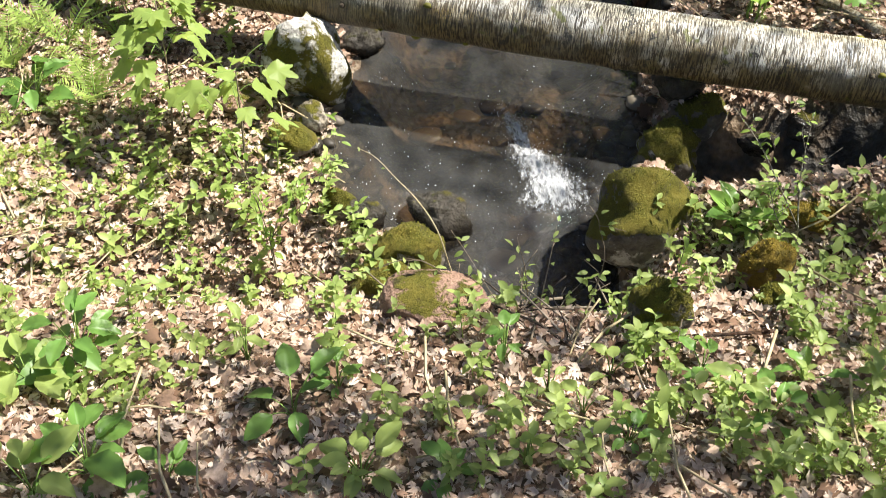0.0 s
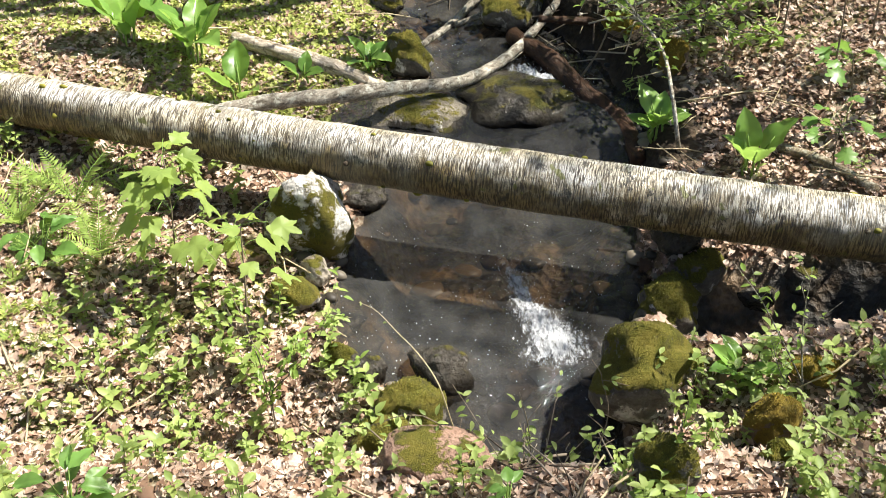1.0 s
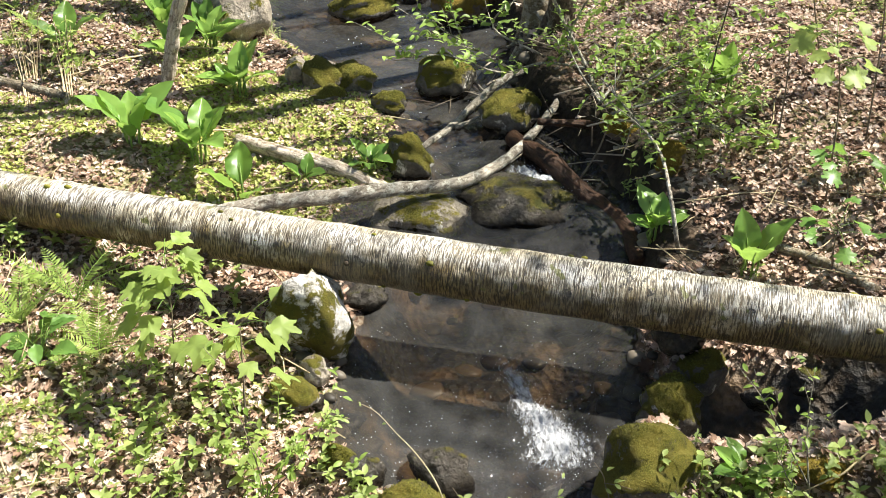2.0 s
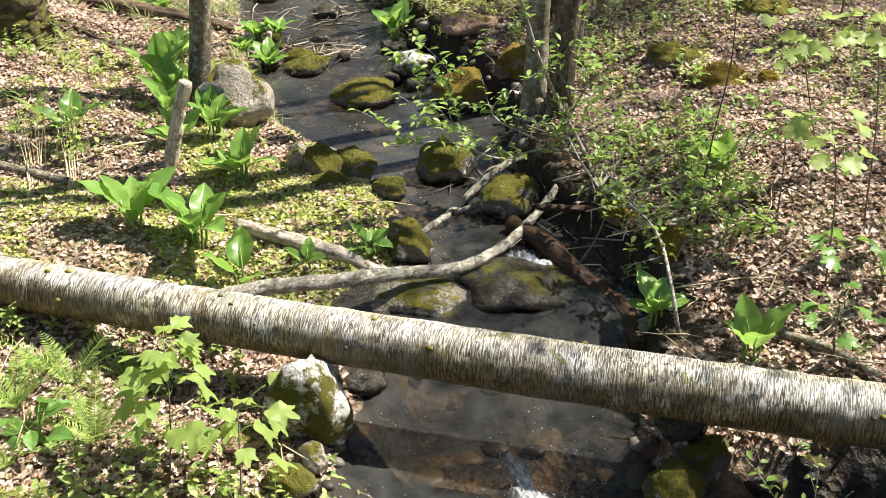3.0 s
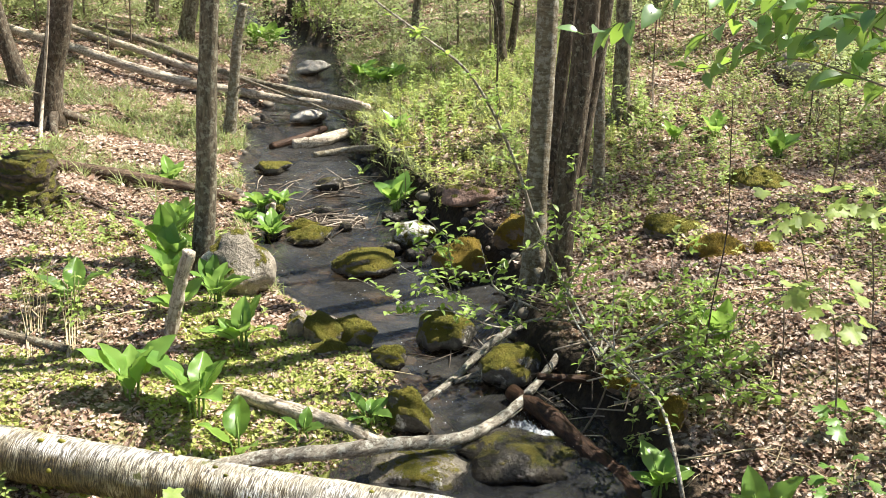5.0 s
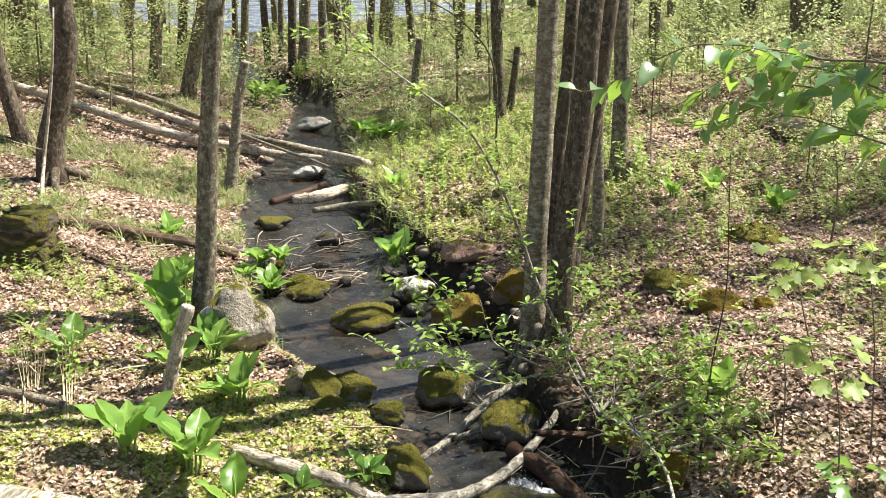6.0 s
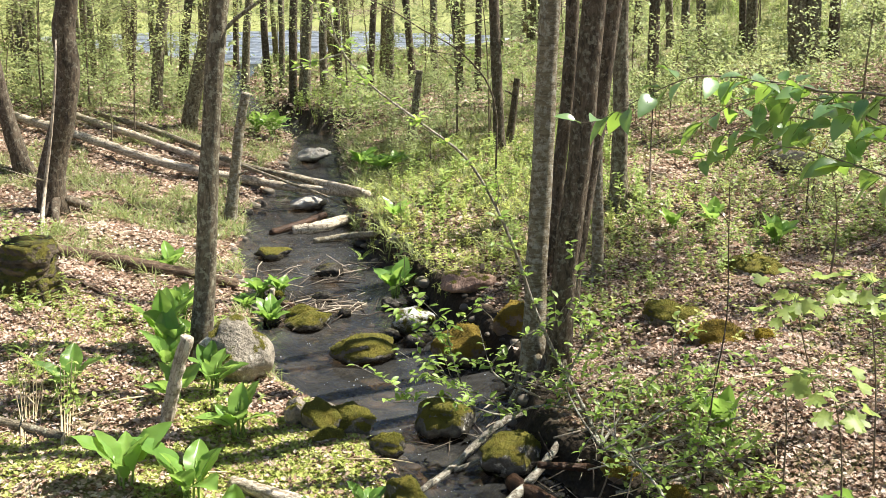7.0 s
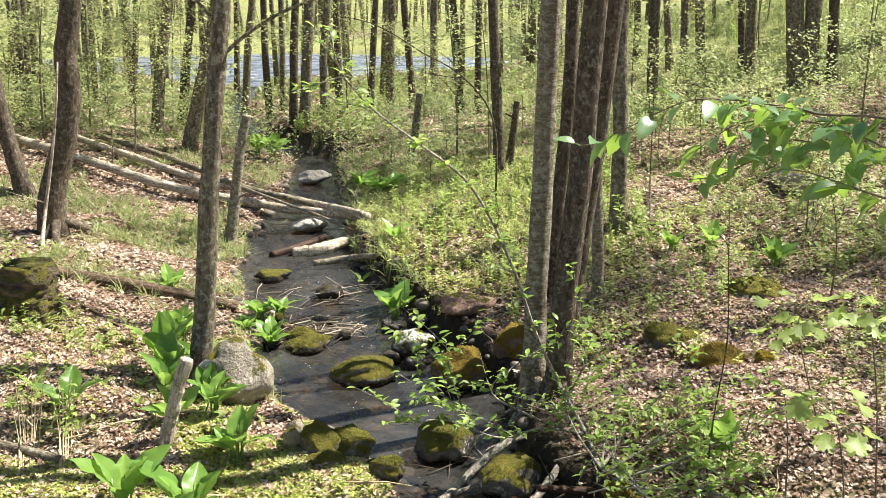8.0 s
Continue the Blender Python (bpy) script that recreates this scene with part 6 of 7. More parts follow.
for i, (place, tall) in enumerate(FERNS):
    m = Matrix.Translation(place) @ Matrix.Rotation(i * 1.9, 4, "Z") @ Matrix.Scale(tall, 4)
    if i < 3:
        FERN_FORMS[i].matrix_basis = m
        FERN_FORMS[i]["group"] = "ferns on the banks"
    else:
        copy_thing(FERN_FORMS[i % 3], m)


# saplings with large lobed leaves
LOBED = {"maple": pointed(), "oak": lobed(28, 7, 0.34)}


def lobed_sapling(name, label, stem, leaf, count, seed, kind, material, spread_=0.16):
    g = np.random.default_rng(seed)
    foot = np.array(stem[0])
    ob = base(name, tuple(foot), label, "sapling")
    P = bend(np.array(stem) - foot, 14)
    st = solid("stem", *tube(P, np.linspace(0.006, 0.0025, 14), 6), M["twig"], ob)
    for i in range(count):
        k = g.integers(11 if kind == "oak" else 9, 14)
        a = 2.4 * i + g.uniform(-0.4, 0.4)
        L = leaf * g.uniform(0.65, 1.15)
        out = np.array([-math.sin(a), math.cos(a), g.uniform(0.0, 0.5)]) * spread_ * g.uniform(0.4, 1.1)
        top = P[k] + out
        R = turns(np.array([a]), np.array([g.uniform(-0.9, 0.15)]), np.array([g.uniform(-0.5, 0.5)]))
        lf = solid("leaf", *strew(LOBED[kind], top[None], R, [L]), M[material], ob)
        solid("stalk", *tube(bend([P[k], P[k] + out * 0.6 + np.array([0, 0, 0.01]), top], 5), [0.0016] * 5, 4), M["stem"], lf)
    return ob


LOBED_SAPLINGS = [  # name, label, stem, leaf length, leaves, kind, material, spread
    ("maple_sapling", "maple sapling with pale lobed young leaves", [(-1.08, 2.99, -0.387), (-1.18, 3.35, -0.397), (-1.15, 3.4, -0.12), (-1.14, 3.45, 0.14), (-1.15, 3.5, 0.288)], 0.150, 34, "maple", "maple", 0.125),
    ("maple_sapling", "small maple seedling with a few pale leaves", [(-0.799, 2.99, -0.392), (-0.838, 3.2, -0.33), (-0.833, 3.25, -0.122), (-0.831, 3.3, 0.075)], 0.145, 8, "maple", "maple", 0.140),
    ("maple_sapling", "maple seedling with pale drooping leaves", [(-1.11, 3.52, -0.345), (-0.978, 3.6, -0.217), (-0.863, 3.6, -0.107)], 0.16, 6, "maple", "maple", 0.114),
    ("oak_sapling", "oak sapling with pale lobed leaves on a thin stem", [(2.2, 5.57, 0.237), (1.9, 5, 0.698), (1.84, 5, 0.913), (1.81, 5, 1.09), (1.85, 5, 1.14)], 0.121, 19, "oak", "herb", 0.168),
    ("oak_sapling", "young oak with pale green lobed leaves", [(1.9, 4.4, -0.001), (1.84, 4.4, 0.622), (1.8, 4.4, 0.789), (1.78, 4.4, 0.858)], 0.133, 16, "oak", "herb", 0.154),
    ("oak_sapling", "young oak with light green leaves at its top", [(2.21, 4.8, 0.131), (2.15, 4.8, 0.804), (2.11, 4.8, 1.04), (2.1, 4.8, 1.21)], 0.125, 18, "oak", "herb", 0.165),
    ("oak_sapling", "small oak seedling with few leaves", [(1.75, 4.8, 0.048), (1.72, 4.8, 0.624), (1.7, 4.8, 0.744)], 0.103, 4, "oak", "shrub", 0.075),
    ("oak_sapling", "low oak seedling among dead leaves", [(1.95, 4.24, -0.041), (2, 4.4, 0.053), (1.96, 4.4, 0.244)], 0.128, 10, "oak", "deep", 0.148),
    ("oak_sapling", "low oak seedling with drooping leaves", [(1.82, 3.97, -0.122), (1.77, 3.9, 0.049), (1.77, 3.9, 0.168)], 0.117, 9, "oak", "deep", 0.136),]

for i, (name, label, stem, leaf, count, kind, material, spread_) in enumerate(LOBED_SAPLINGS):
    lobed_sapling(name, label, stem, leaf, count, 700 + i, kind, material, spread_)


# low broad-leaved herbs on the near bank
def broad_herb(place, leaf, count, seed, high):
    g = np.random.default_rng(seed)
    ob = base("broad_leaved_herb", place, "low herb with broad green leaves among dead leaves", "plant")
    for i in range(count):
        a = 2.4 * i + g.uniform(-0.4, 0.4)
        L = leaf * g.uniform(0.6, 1.1)
        top = np.array([-math.sin(a) * L * g.uniform(0.2, 0.7), math.cos(a) * L * g.uniform(0.2, 0.7), high * g.uniform(0.3, 1.0)])
        lf = solid("leaf", *strew(ripple(CAB[(i + 2) % 3], seed + i), top[None], turns(np.array([a]), np.array([g.uniform(-0.2, 0.5)]), np.array([g.uniform(-0.4, 0.4)])), [L]), M["deep" if seed % 2 else "herb"], ob)
        solid("stalk", *tube(bend([(0, 0, -0.02), tuple(top * np.array([0.4, 0.4, 0.6])), tuple(top)], 5), [0.0022] * 5, 4), M["stem"], lf)
    return ob


HERBS = [  # foot, leaf, leaves, height
    ((-1.18, 2, -0.117), 0.142, 15, 0.217),
    ((-1.3, 1.87, -0.075), 0.126, 12, 0.155),
    ((-0.994, 1.48, 0.071), 0.147, 12, 0.154),
    ((-1.1, 1.37, 0.142), 0.132, 9, 0.133),
    ((-0.761, 1.44, 0.097), 0.095, 9, 0.099),
    ((-0.226, 1.41, 0.15), 0.096, 12, 0.110),
    ((-0.46, 1.73, -0.03), 0.114, 6, 0.158),
    ((0.106, 1.73, -0.012), 0.087, 4, 0.087),
    ((0.002, 1.43, 0.119), 0.080, 6, 0.079),
    ((0.528, 1.91, -0.091), 0.093, 4, 0.111),
    ((-0.333, 1.85, -0.059), 0.065, 9, 0.144),
    ((-0.648, 2.01, -0.133), 0.076, 9, 0.172),
    ((0.812, 1.91, -0.064), 0.081, 7, 0.093),
    ((0.885, 1.76, -0.038), 0.092, 9, 0.164),
    ((0.972, 1.7, -0.029), 0.078, 9, 0.108),
    ((0.32, 1.82, -0.057), 0.064, 9, 0.143),
    ((0.529, 1.59, 0.016), 0.061, 9, 0.119),
    ((0.223, 1.49, 0.09), 0.058, 7, 0.097),
    ((-1.79, 3.54, -0.295), 0.146, 9, 0.190),
    ((1.22, 2.74, -0.324), 0.105, 5, 0.116),
    ((1.14, 1.89, -0.101), 0.097, 6, 0.077),
    ((0.412, 1.71, -0.017), 0.063, 7, 0.139),
    ((0.187, 1.96, -0.097), 0.060, 9, 0.221)]

for i, (place, leaf, count, high) in enumerate(HERBS):
    broad_herb(place, leaf, count, 801 + i, high)


# a leafy branch that hangs into view close by
def near_branch(stems, seed):
    g = np.random.default_rng(seed)
    foot = np.array(stems[0][0])
    ob = base("leafy_branch", tuple(foot), "overhanging twig with fresh toothed green leaves", "branch")
    own = np.array([(1.5, 1.0, z_at(1.5, 1.0) - 0.05), (1.45, 1.05, 1.5), (1.3, 1.15, 2.2), (0.9, 1.18, 2.42), tuple(foot)]) - foot
    solid("stem", *tube(bend(own, 24), np.linspace(0.012, 0.0022, 24), 8, 0.1), M["twig"], ob)
    t = blade(10, 0.56, 0.30, 0.28, 0.40)
    V = t[0].copy()
    V[:, 2] += 0.012 * np.sin(V[:, 1] * 50) * np.abs(V[:, 0]) * 4
    V[0::3, 0] *= 1 + 0.05 * (np.arange(len(V) // 3) % 2)
    t = (V, t[1])
    for s, pts in enumerate(stems):
        P = bend(np.array(pts) - foot, 40)
        st = solid("twig", *tube(P, np.linspace(0.0017, 0.0006, 40), 6, 0.1, s), M["twig"], ob)
        span = np.linalg.norm(np.diff(P, axis=0), axis=1).sum()
        count = int(span / (0.015 if s == 0 else 0.014))
        for i in range(count):
            k = max(1, int(39 - 39.0 * i / count))
            d = P[k] - P[k - 1]
            a = math.atan2(d[1], d[0]) - math.pi / 2 + (1 if i % 2 else -1) * g.uniform(0.3, 1.9) * (i > 0)
            L = g.uniform(0.030, 0.049) * (0.8 if s > 3 else 1.0)
            R = turns(np.array([a]), np.array([g.uniform(-0.95, 0.55)]), np.array([g.uniform(-0.7, 0.7)]))
            tip = P[k] + R[0] @ np.array([0, 0.010, 0])
            lf = solid("leaf", *strew(t, tip[None], R, [L]), M["branch_leaf"], ob)
            solid("stalk", *tube(np.stack([P[k], tip, tip + R[0] @ np.array([0, 0.4 * L, -0.002])]), [0.0007] * 3, 4), M["stem"], lf)
    return ob


NEAR_TWIGS = [
    [(0.548, 1.22, 2.474), (0.524, 1.26, 2.476), (0.483, 1.32, 2.473), (0.451, 1.38, 2.478), (0.407, 1.44, 2.481), (0.354, 1.48, 2.477), (0.314, 1.50, 2.458), (0.263, 1.51, 2.430), (0.224, 1.52, 2.410), (0.205, 1.52, 2.407)],
    [(0.543, 1.20, 2.436), (0.523, 1.25, 2.447), (0.499, 1.30, 2.457), (0.473, 1.35, 2.461), (0.438, 1.38, 2.460), (0.398, 1.40, 2.450), (0.370, 1.42, 2.426)],
    [(0.568, 1.25, 2.409), (0.538, 1.30, 2.422), (0.509, 1.34, 2.428), (0.470, 1.38, 2.433), (0.431, 1.40, 2.427), (0.398, 1.42, 2.410)],
    [(0.549, 1.20, 2.378), (0.524, 1.24, 2.384), (0.497, 1.28, 2.392), (0.467, 1.32, 2.399), (0.437, 1.34, 2.399)],
    [(0.470, 1.38, 2.433), (0.440, 1.40, 2.409), (0.412, 1.41, 2.392), (0.385, 1.42, 2.377), (0.345, 1.42, 2.372)],
    [(0.483, 1.32, 2.473), (0.446, 1.32, 2.482), (0.414, 1.31, 2.483), (0.389, 1.30, 2.489)]]

near_branch(NEAR_TWIGS, 900)


# ---- white water ----
def churn(name, label, line_, wide, lift, seed):
    """A streak of foam on the water: a torn, bumpy sheet along a line with flecks of spray."""
    n, c = 150, 61
    u = np.linspace(0, 1, n)
    P = bend(np.array(line_), n)
    P[:, 2] = np.maximum(P[:, 2], stream_top(P[:, 0], P[:, 1]))
    W = np.interp(u, np.linspace(0, 1, len(wide)), wide)
    side = np.linspace(-1, 1, c)
    T = np.gradient(P, axis=0)
    A = np.stack([T[:, 1], -T[:, 0], 0 * T[:, 0]], -1)
    A /= np.linalg.norm(A, axis=1)[:, None]
    reach = W[:, None] * (1.35 + 0.35 * rough(u[:, None] * 9 + 3 * np.sign(side)[None], 0 * side[None], seed)) * side[None]
    V = P[:, None] + A[:, None] * reach[..., None]
    k = (1 - np.abs(side[None]) ** 1.6) ** 1.3 * np.minimum(1, 5 * np.minimum(u + 0.03, 1.02 - u))[:, None]
    k = k * np.interp(u, [0, 0.3, 0.65, 1], [0.62, 0.8, 1.0, 0.85])[:, None]
    swell = rough(V[..., 0] * 22, V[..., 1] * 16, seed) + 0.6 * rough(V[..., 0] * 55, V[..., 1] * 45, seed + 1) + 0.4 * rough(V[..., 0] * 120, V[..., 1] * 100, seed + 2)
    V[..., 2] += lift * k * (0.6 + 0.7 * swell) + 0.008
    i, j = np.meshgrid(np.arange(n - 1), np.arange(c - 1), indexing="ij")
    F = np.stack([i * c + j, (i + 1) * c + j, (i + 1) * c + j + 1, i * c + j + 1], -1).reshape(-1, 4)
    ob = solid(name, V.reshape(-1, 3), F, M["foam"])
    ob.data.attributes.new("foam", "FLOAT", "POINT").data.foreach_set("value", k.astype(np.float32).ravel())
    tagged(ob, label, "white water", kind="stuff")
    g = np.random.default_rng(seed)
    m = 520
    q = (n * g.uniform(0, 1, m) ** 0.8).astype(int)
    place = P[q] + A[q] * (W[q] * g.normal(0, 1.0, m))[:, None] + np.stack([0 * q, 0 * q, np.abs(g.normal(0, lift * 0.7, m))], -1)
    B = BALL[1]
    R = turns(g.uniform(0, 6, m), g.uniform(0, 6, m))
    spray = solid("spray", *strew((B[0] * np.array([1, 1, 0.6]), B[1]), place, R, g.uniform(0.0006, 0.0026, m)), M["spray_or_glint"], ob)
    spray["kind"] = "stuff"
    return ob


FOAM = [  # label, line, half widths, lift
    ("white churning water below a small fall", [(0.261, 3.7, -0.438), (0.322, 3.51, -0.442), (0.394, 3.3, -0.445), (0.478, 3.11, -0.448), (0.544, 2.95, -0.471)], [0.025, 0.05, 0.085, 0.14, 0.15], 0.028),
    ("white riffle where water spills between stones", [(0.371, 5.21, -0.22), (0.491, 5.07, -0.251), (0.627, 4.97, -0.273), (0.76, 4.88, -0.294)], [0.06, 0.11, 0.10, 0.06], 0.035),]

for i, (label, pts, wide, lift) in enumerate(FOAM):
    churn("white_water", label, pts, wide, lift, 40 + i)


# small white flecks on the brook, modelled in place of sun glints
def flecks(n, x0, x1, y0, y1, seed):
    g = np.random.default_rng(seed)
    x, y = g.uniform(x0, x1, n), g.uniform(y0, y1, n)
    a, b = bank_distance(x, y)
    ok = (np.maximum(a, b) < -0.02) & (rough(x * 3.1, y * 3.1, seed) + 0.5 * rough(x * 9, y * 9, seed) > 0.15)
    x, y = x[ok], y[ok]
    return np.stack([x, y, stream_top(x, y) + 0.002], -1), g


F1, g = flecks(480, -0.6, 1.0, 2.9, 4.1, 61)
F2, g = flecks(1600, -0.4, 1.0, 2.35, 3.0, 62)
F4, g = flecks(600, -0.4, 1.0, 4.6, 6.0, 64)
F2 = np.concatenate([F2, F4])
F3, g = flecks(1300, -2.6, 0.6, 5.6, 13, 63)
place = np.concatenate([F1, F2, F3])
n = len(place)
B = BALL[1]
size = np.concatenate([g.uniform(0.0010, 0.0032, len(F1) + len(F2)) * g.uniform(0.5, 1.0, len(F1) + len(F2)), g.uniform(0.0012, 0.0042, len(F3))])
tagged(solid("foam_flecks", *strew((B[0] * np.array([1.4, 1.0, 0.5]), B[1]), place, turns(g.uniform(0, 6.28, n), 0 * size), size), M["spray_or_glint"]), "small white specks in place of sun glints on the brook", "foam", kind="stuff")


# pebbles along the water's edge, and a drift of twigs and leaves caught in the brook
g = np.random.default_rng(65)
V, F = BALL[2]
parts = []
for i in range(300):
    y = 2.4 + 13 * g.uniform() ** 1.6
    left = g.uniform() < 0.5
    x = np.interp(y, EDGE_Y, LEFT_X if left else RIGHT_X) + g.normal(0, 0.10)
    s = g.uniform(0.012, 0.05) * (1 + 0.06 * y)
    W = V * (1 + 0.25 * rough(V[:, 0] * 2 + i, V[:, 1] * 2 + V[:, 2], 66))[:, None] * np.array([1, 0.8, 0.6]) * s
    parts.append((W + np.array([x, y, z_at(x, y) + 0.1 * s]), F))
tagged(solid("pebbles", *join(parts), M["pebble"]), "small worn stones along the edges of the brook", "pebbles", kind="stuff")
parts = []
for i in range(190):
    y = 2.5 + 9 * g.uniform() ** 1.3
    x = np.interp(y, EDGE_Y, LEFT_X) + g.uniform(0.05, 0.95) * (np.interp(y, EDGE_Y, RIGHT_X) - np.interp(y, EDGE_Y, LEFT_X))
    s = g.uniform(0.02, 0.10)
    W = V * (1 + 0.3 * rough(V[:, 0] * 2 + i, V[:, 1] * 2 + V[:, 2], 67))[:, None] * np.array([1, 0.8, 0.35]) * s
    parts.append((W + np.array([x, y, z_at(x, y) - 0.05 * s]), F))
tagged(solid("streambed_stones", *join(parts), M["bed_stone"]), "brown stones lying under the shallow water", "stones", kind="stuff")
T4 = tube([(0, -0.5, 0), (0.03, -0.1, 0.03), (-0.02, 0.5, 0)], [0.014, 0.012, 0.006], 5)
parts = []
for cx, cy, n, r in ((-1.18, 8.51, 120, 0.26), (-1.45, 9.3, 46, 0.35), (-1.0, 9.6, 26, 0.25), (0.55, 6.2, 40, 0.3), (0.9, 5.4, 40, 0.3), (-1.9, 12.2, 24, 0.4), (0.32, 2.3, 30, 0.16)):
    x, y = cx + g.normal(0, r, n), cy + g.normal(0, r * 0.6, n)
    z = np.maximum(ground(x, y), water_level(y)) + np.abs(g.normal(0, 0.025, n))
    parts.append(strew(T4, np.stack([x, y, z], -1), turns(g.uniform(0, 6.28, n), g.normal(0, 0.1, n)), g.uniform(0.15, 0.5, n)))
tagged(solid("driftwood_twigs", *join(parts), M["drift"]), "tangle of dead twigs caught at the brook", "driftwood", kind="stuff")


# ---- the wood farther off ----
def far_wood(n, areas, seed):
    g = np.random.default_rng(seed)
    stems, leaves = [], []
    for x0, x1, y0, y1, c in areas:
        for i in range(c):
            x, y = g.uniform(x0, x1), g.uniform(y0, y1)
            if pond_at(x, y) < 1.12 or (y > 49 and y < 66 and -24 < x < 4):
                continue
            h, r = g.uniform(8, 14), g.uniform(0.05, 0.14)
            z = z_at(x, y)
            lean = g.normal(size=2) * 0.05 * h
            P = [(x, y, z - 0.1), (x + lean[0] * 0.3, y + lean[1] * 0.3, z + h * 0.35), (x + lean[0], y + lean[1], z + h)]
            stems.append(tube(bend(P, 7), np.linspace(r, r * 0.25, 7), 7, 0.08, i))
            k = 140
            place = np.array([x, y, z]) + np.stack([g.normal(0, 1.3, k), g.normal(0, 1.3, k), h * g.uniform(0.02, 1.0, k) ** 1.3], -1)
            leaves.append(strew(LEAF, place, turns(g.uniform(0, 6.28, k), g.uniform(-0.8, 0.5, k), g.uniform(-0.8, 0.8, k)), g.uniform(0.10, 0.20, k)))
    return join(stems), join(leaves)


# some right-hand stands are added, partly out of view, to shade the slope
AREAS = [(-30, -7, 19, 31, 85), (8, 30, 17, 34, 55), (-50, 45, 68, 84, 330), (-60, -26, 25, 60, 50), (24, 50, 30, 60, 45), (-20, -8, 10, 18, 12), (9, 20, 9, 16, 22), (8, 24, 15, 32, 34), (-17, -5.5, 19, 29, 46), (-5, 2.5, 23, 28.5, 9), (2.5, 9, 23, 36, 18)]
S, L = far_wood(0, AREAS, 17)
tagged(solid("far_trunks", *S, M["bark"]), "many grey trunks of the wood round the pond", "woods", kind="stuff")
tagged(solid("far_foliage", *L, M["far_leaf"], smooth=False), "thin yellow-green spring foliage of the distant wood", "woods", kind="stuff")


# ---- leaf litter and undergrowth that nobody could count ----
def scatter(n, x0, x1, y0, y1, seed, margin=0.03, patch=0.0, scale=1.0, cut=0.0):
    g = np.random.default_rng(seed)
    x, y = g.uniform(x0, x1, n), g.uniform(y0, y1, n)
    ok = on_land(x, y, margin)
    if patch:
        ok &= rough(x * scale + seed, y * scale, seed) + 0.4 * rough(x * scale * 3, y * scale * 3, seed + 1) > cut
    return x[ok], y[ok], g


LITTER = np.array([(0, 0, 0), (-0.32, 0.4, 0.16), (-0.12, 0.95, -0.02), (0.12, 1.0, 0.05), (0.34, 0.45, 0.14), (0.0, 0.5, 0.0)]), np.array([(0, 5, 2, 1), (0, 4, 3, 5)])


def litter(n, x0, x1, y0, y1, size, seed):
    x, y, g = scatter(n, x0, x1, y0, y1, seed)
    cut = bank_distance(x, y)[1]  # the undercut bank is bare, the slope beyond is green
    ok = ~((cut < 0.30) & (cut > 0) & (y > 4.1) & (y < 10.5)) & ~((y > 17) & (x > 3.2))
    x, y, k = x[ok], y[ok], int(ok.sum())
    R = turns(g.uniform(0, 6.28, k), g.normal(0, 0.35, k), g.normal(0, 0.35, k))
    V, F = LITTER
    return strew((V, F), settle(x, y, 0.008) + np.array([0, 0, 1]) * g.uniform(0, 0.012, (k, 1)), R, g.uniform(*size, k))


pieces = [litter(46000, -2.4, 2.4, 1.0, 4.2, (0.015, 0.05), 50), litter(100000, -4.0, 4.5, 4.2, 8.5, (0.018, 0.048), 51), litter(90000, -8, 9, 8.5, 17, (0.03, 0.075), 52), litter(40000, -18, 18, 18, 30, (0.07, 0.15), 58)]
tagged(solid("leaf_litter", *join(pieces), M["litter"], smooth=False), "dry brown fallen leaves covering the forest floor", "leaf litter", kind="stuff")


def oak_litter(n, x0, x1, y0, y1, seed):
    x, y, g = scatter(n, x0, x1, y0, y1, seed)
    k = len(x)
    return strew(lobed(36, 7, 0.32), settle(x, y, 0.02), turns(g.uniform(0, 6.28, k), g.normal(0, 0.3, k), g.normal(0, 0.3, k)), g.uniform(0.05, 0.09, k))


tagged(solid("oak_leaves", *join([oak_litter(190, -2.2, 2.2, 1.2, 3.2, 53), oak_litter(180, -4, 4, 3.2, 8, 54)]), M["litter"], smooth=False), "whole pale dry oak leaves on the litter", "leaf litter", kind="stuff")


# a seedling of pairs of small leaves on an upright stem
def seedling(seed, leaves=8, high=1.0, leaf=0.34, wide=0.55, n=2):
    g = np.random.default_rng(seed)
    parts = [tube([(0, 0, -0.05), (0.02, 0.01, high * 0.5), (0, 0, high)], [0.018, 0.014, 0.008], 3, 0, 0, False)]
    for i in range(leaves):
        a = 2.4 * i + g.uniform(-0.3, 0.3)
        h = high * (0.3 + 0.7 * (i + 1) / leaves)
        parts.append(strew(blade(n, wide, 0.35, 0.25), np.array([[0, 0, h]]), turns(np.array([a]), np.array([g.uniform(0.0, 0.8)])), [leaf * g.uniform(0.7, 1.15)]))
    return join(parts)


def undergrowth(name, label, material, kinds, areas, lo, hi, seed, lean=0.15):
    """Patches of one small plant: areas are n, x0, x1, y0, y1, patch scale, patch threshold."""
    parts = []
    for q, (n, x0, x1, y0, y1, sc, cut) in enumerate(areas):
        x, y, g = scatter(n, x0, x1, y0, y1, seed + 10 * q, 0.02, 1.0, sc, cut)
        k = g.integers(0, len(kinds), len(x))
        for i, t in enumerate(kinds):
            m = k == i
            c = int(m.sum())
            if c:
                parts.append(strew(t, settle(x[m], y[m]), turns(g.uniform(0, 6.28, c), g.normal(0, lean, c), g.normal(0, lean, c)), g.uniform(lo, hi, c)))
    return tagged(solid(name, *join(parts), M[material], smooth=False), label, "undergrowth", kind="stuff")


SEED = [seedling(1, 8, n=3), seedling(2, 6, 0.8, 0.42, n=3), seedling(3, 10, 1.2, 0.30, 0.5, 3)]
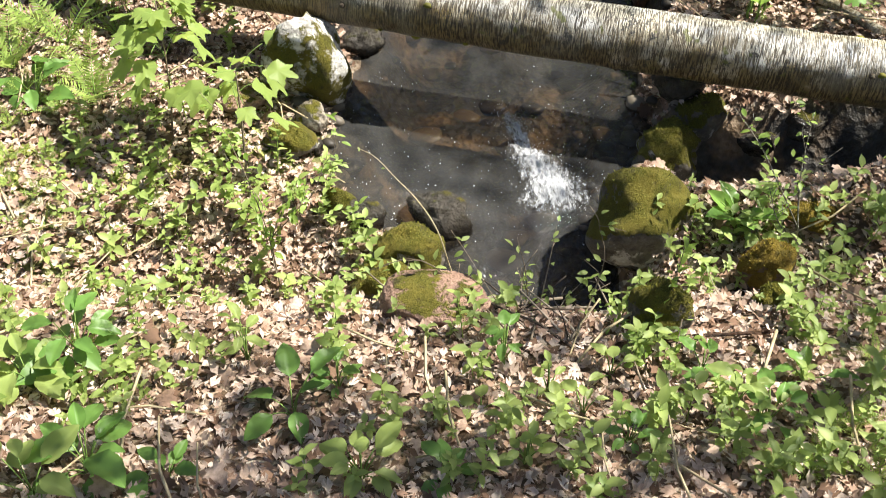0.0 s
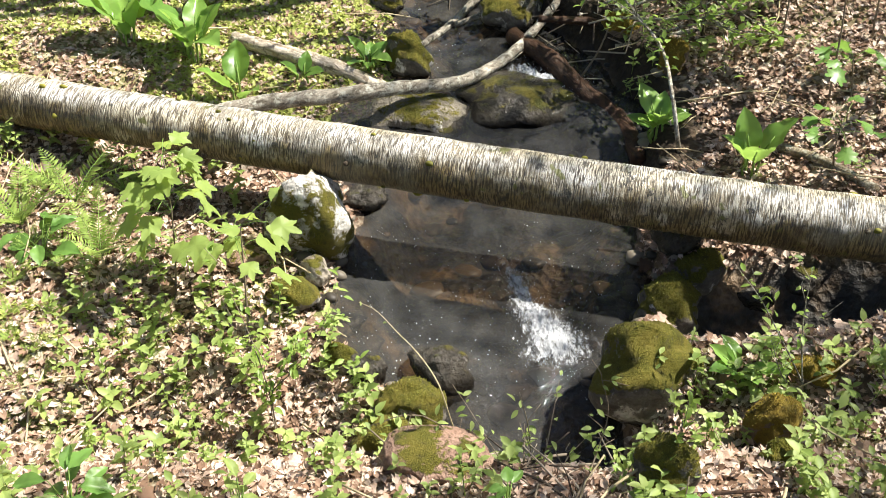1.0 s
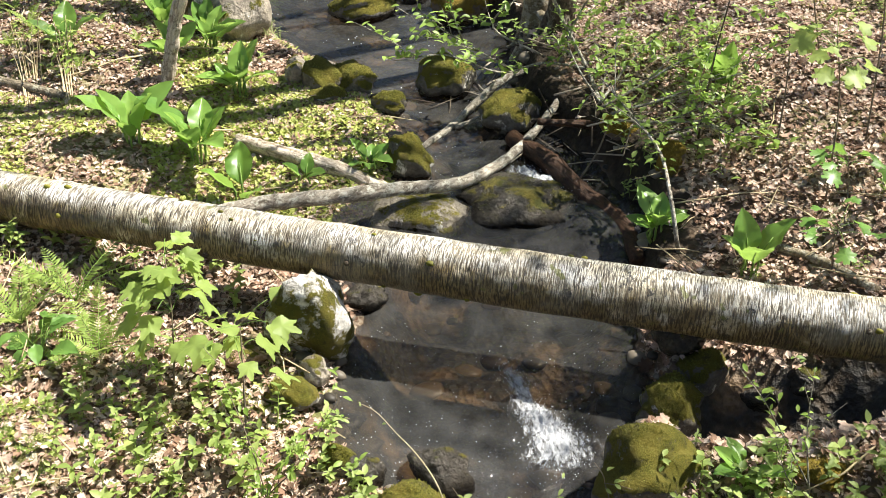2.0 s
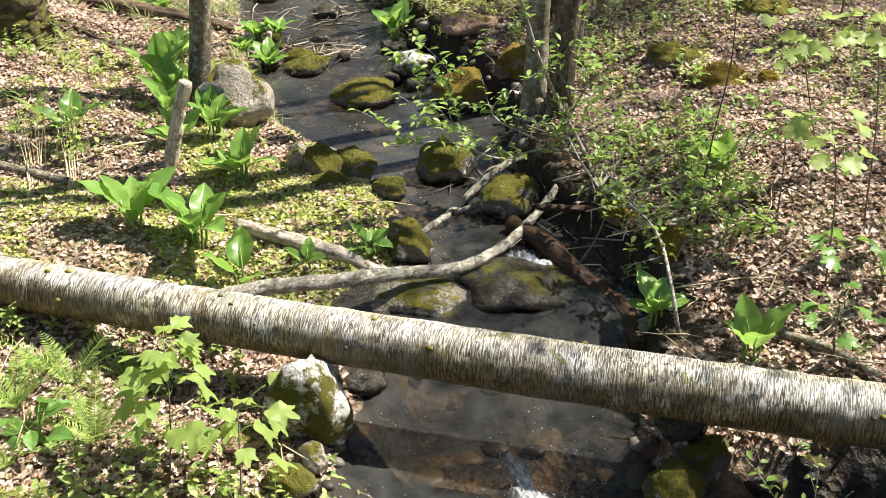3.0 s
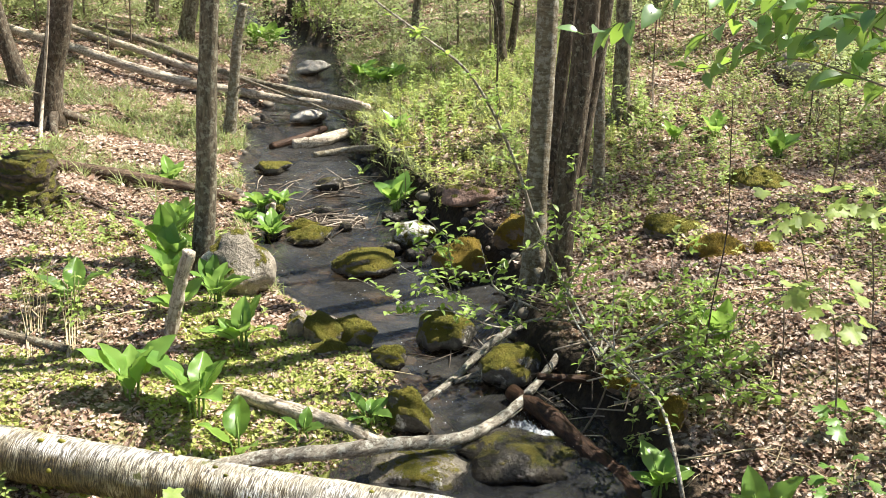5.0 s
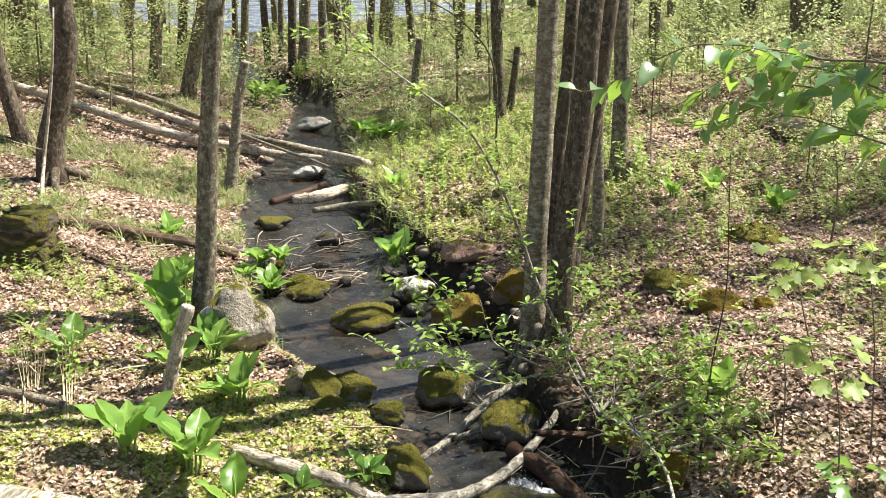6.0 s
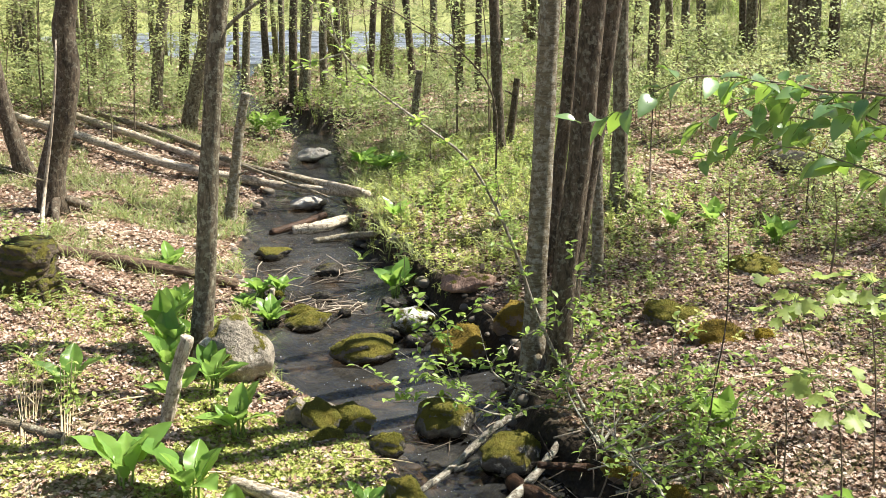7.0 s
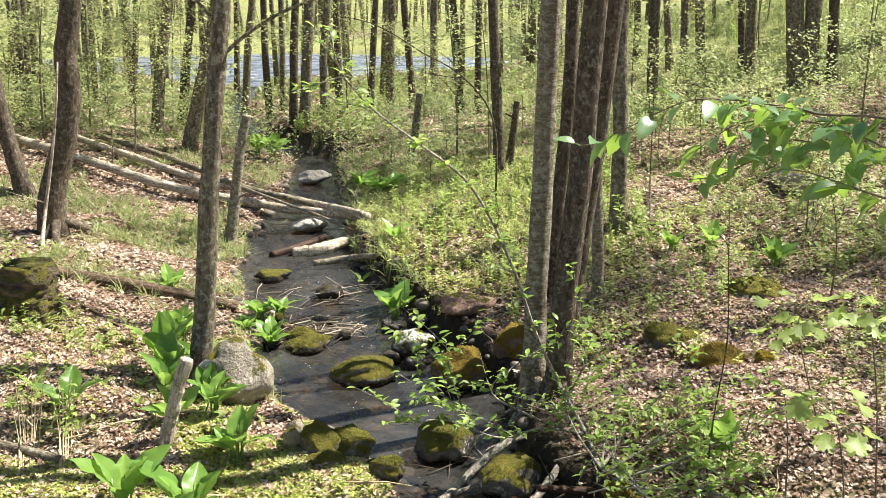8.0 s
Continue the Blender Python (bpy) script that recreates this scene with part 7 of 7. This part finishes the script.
undergrowth("seedlings", "young light green seedlings on the banks", "herb", SEED,
            [(620, -2.4, 2.4, 1.3, 3.0, 1.5, -0.2), (300, 0.6, 2.2, 1.4, 2.8, 2.0, -0.4), (650, -4.0, -0.3, 2.4, 4.6, 1.6, 0.1), (500, 0.6, 3.2, 2.3, 5.0, 1.4, 0.1), (1500, 0.5, 5.5, 5, 9, 1.0, 0.0), (110, 0.95, 1.75, 4.8, 6.1, 2.0, -0.5), (1800, 1.5, 7, 8.5, 13, 0.9, 0.0), (1500, -6, -1.2, 5.8, 10, 1.2, 0.1)], 0.06, 0.17, 60)
ROSE = [seedling(4, 6, 0.35, 0.75, 0.7), seedling(5, 5, 0.25, 0.8, 0.8)]
undergrowth("ground_cover", "low carpet of yellow-green leaves on the damp bank", "carpet", ROSE,
            [(8000, -3.0, -0.3, 4.5, 5.6, 1.6, -0.28), (6500, -1.7, -0.1, 5.4, 6.8, 1.6, -0.2), (1200, -3.0, -1.2, 6, 8, 1.3, 0.2), (1500, -3.2, -0.6, 3.0, 4.6, 1.6, 0.15), (4000, 0.8, 5.0, 4.6, 9, 1.1, 0.1)], 0.018, 0.042, 70, 0.3)


def tuft(seed, blades=9):
    g = np.random.default_rng(seed)
    return join([strew(blade(2, 0.07, 0.3, 0.5), np.array([[g.normal() * 0.06, g.normal() * 0.06, 0]]), turns(np.array([g.uniform(0, 6.28)]), np.array([g.uniform(0.7, 1.5)])), [g.uniform(0.5, 1.1)]) for i in range(blades)])


undergrowth("grass", "thin fresh grass tufts between the trees", "grass", [tuft(1), tuft(2), tuft(3)],
            [(1500, -5.5, -2.4, 11.5, 16, 0.6, 0.05), (1800, -10, -3, 15, 20, 0.4, -0.1), (3000, -1.6, 1.6, 9.0, 16, 0.5, -0.6), (3600, 1, 12, 9, 24, 0.4, 0.0), (2500, -18, 6, 18, 29, 0.25, -0.2), (500, -3, -1, 6, 9, 0.8, 0.2), (1100, -3.8, -1.9, 8.9, 12, 0.8, -0.1), (2400, 5, 16, 14, 30, 0.3, -0.3)], 0.08, 0.20, 80)
LOW = [seedling(7, 14, 1.0, 0.26, 0.55), seedling(8, 18, 1.2, 0.22, 0.6)]
undergrowth("low_shrubs", "low leafy bushes under the trees", "herb", LOW,
            [(800, 1.4, 8, 9.0, 16, 0.7, 0.05), (130, -0.5, 1.3, 8.3, 12.5, 0.6, -0.2), (700, -2.0, 6, 14, 27, 0.3, -0.1), (170, -2.7, -0.9, 16.4, 20, 0.6, -0.9), (700, 4, 18, 16, 30, 0.25, 0.0), (700, -16, -4, 15, 28, 0.3, 0.05)], 0.14, 0.36, 90)


undergrowth("meadow_herbs", "fine yellow-green herbs on the low bank", "carpet", SEED,
            [(2600, -1.0, 1.8, 8.4, 14, 0.6, -0.7), (500, 1.2, 5.0, 6.5, 11, 0.7, 0.1)], 0.05, 0.13, 120)
undergrowth("slope_grass", "fresh green grass on the far slope", "grass", [tuft(4, 14), tuft(5, 14)],
            [(7000, 3.2, 17, 15.5, 34, 0.3, -0.55), (2600, -6, 3, 20, 29, 0.3, -0.5)], 0.10, 0.26, 130)


def thicket(seed, leaves=64):
    g = np.random.default_rng(seed)
    p = np.stack([g.normal(0, 0.22, leaves), g.normal(0, 0.22, leaves), g.uniform(0.05, 1.0, leaves)], -1)
    return strew(LEAF, p, turns(g.uniform(0, 6.28, leaves), g.uniform(-0.7, 0.6, leaves), g.uniform(-0.7, 0.7, leaves)), g.uniform(0.05, 0.12, leaves))


undergrowth("thicket", "light green leafy thicket between far trunks", "far_leaf", [thicket(1), thicket(2), thicket(3)],
            [(700, -20, -9, 17, 30, 0.4, 0.0), (180, -9, -4.2, 16, 21, 0.6, 0.2), (160, -3.5, 5, 14.5, 18, 0.6, 0.2), (300, 4, 20, 15, 32, 0.4, 0.15), (110, 2.0, 7.5, 12.5, 17, 0.6, 0.0), (170, -15, -5, 19, 27, 0.5, 0.0), (1500, -46, 36, 68, 73, 0.3, -0.6), (500, -28, -12, 20, 34, 0.4, -0.3), (120, -6, -1, 17, 20, 0.5, -0.1)], 0.4, 0.85, 95)


def sticks(n, x0, x1, y0, y1, seed):
    x, y, g = scatter(n, x0, x1, y0, y1, seed, -0.02)
    t = tube([(0, -0.5, 0), (0.03, -0.15, 0.03), (-0.02, 0.2, 0.02), (0.02, 0.5, 0)], [0.010, 0.009, 0.008, 0.005], 4, 0, 0)
    k = len(x)
    return strew(t, settle(x, y, 0.02), turns(g.uniform(0, 6.28, k), g.normal(0, 0.1, k)), g.uniform(0.15, 0.6, k))


tagged(solid("fallen_sticks", *join([sticks(160, -2.5, 2.5, 1.2, 4.5, 55), sticks(260, -4.5, 5, 4.5, 10, 56), sticks(200, -10, 10, 10, 22, 57)]), M["stalk"]), "thin dry sticks strewn over the leaf litter", "sticks", kind="stuff")
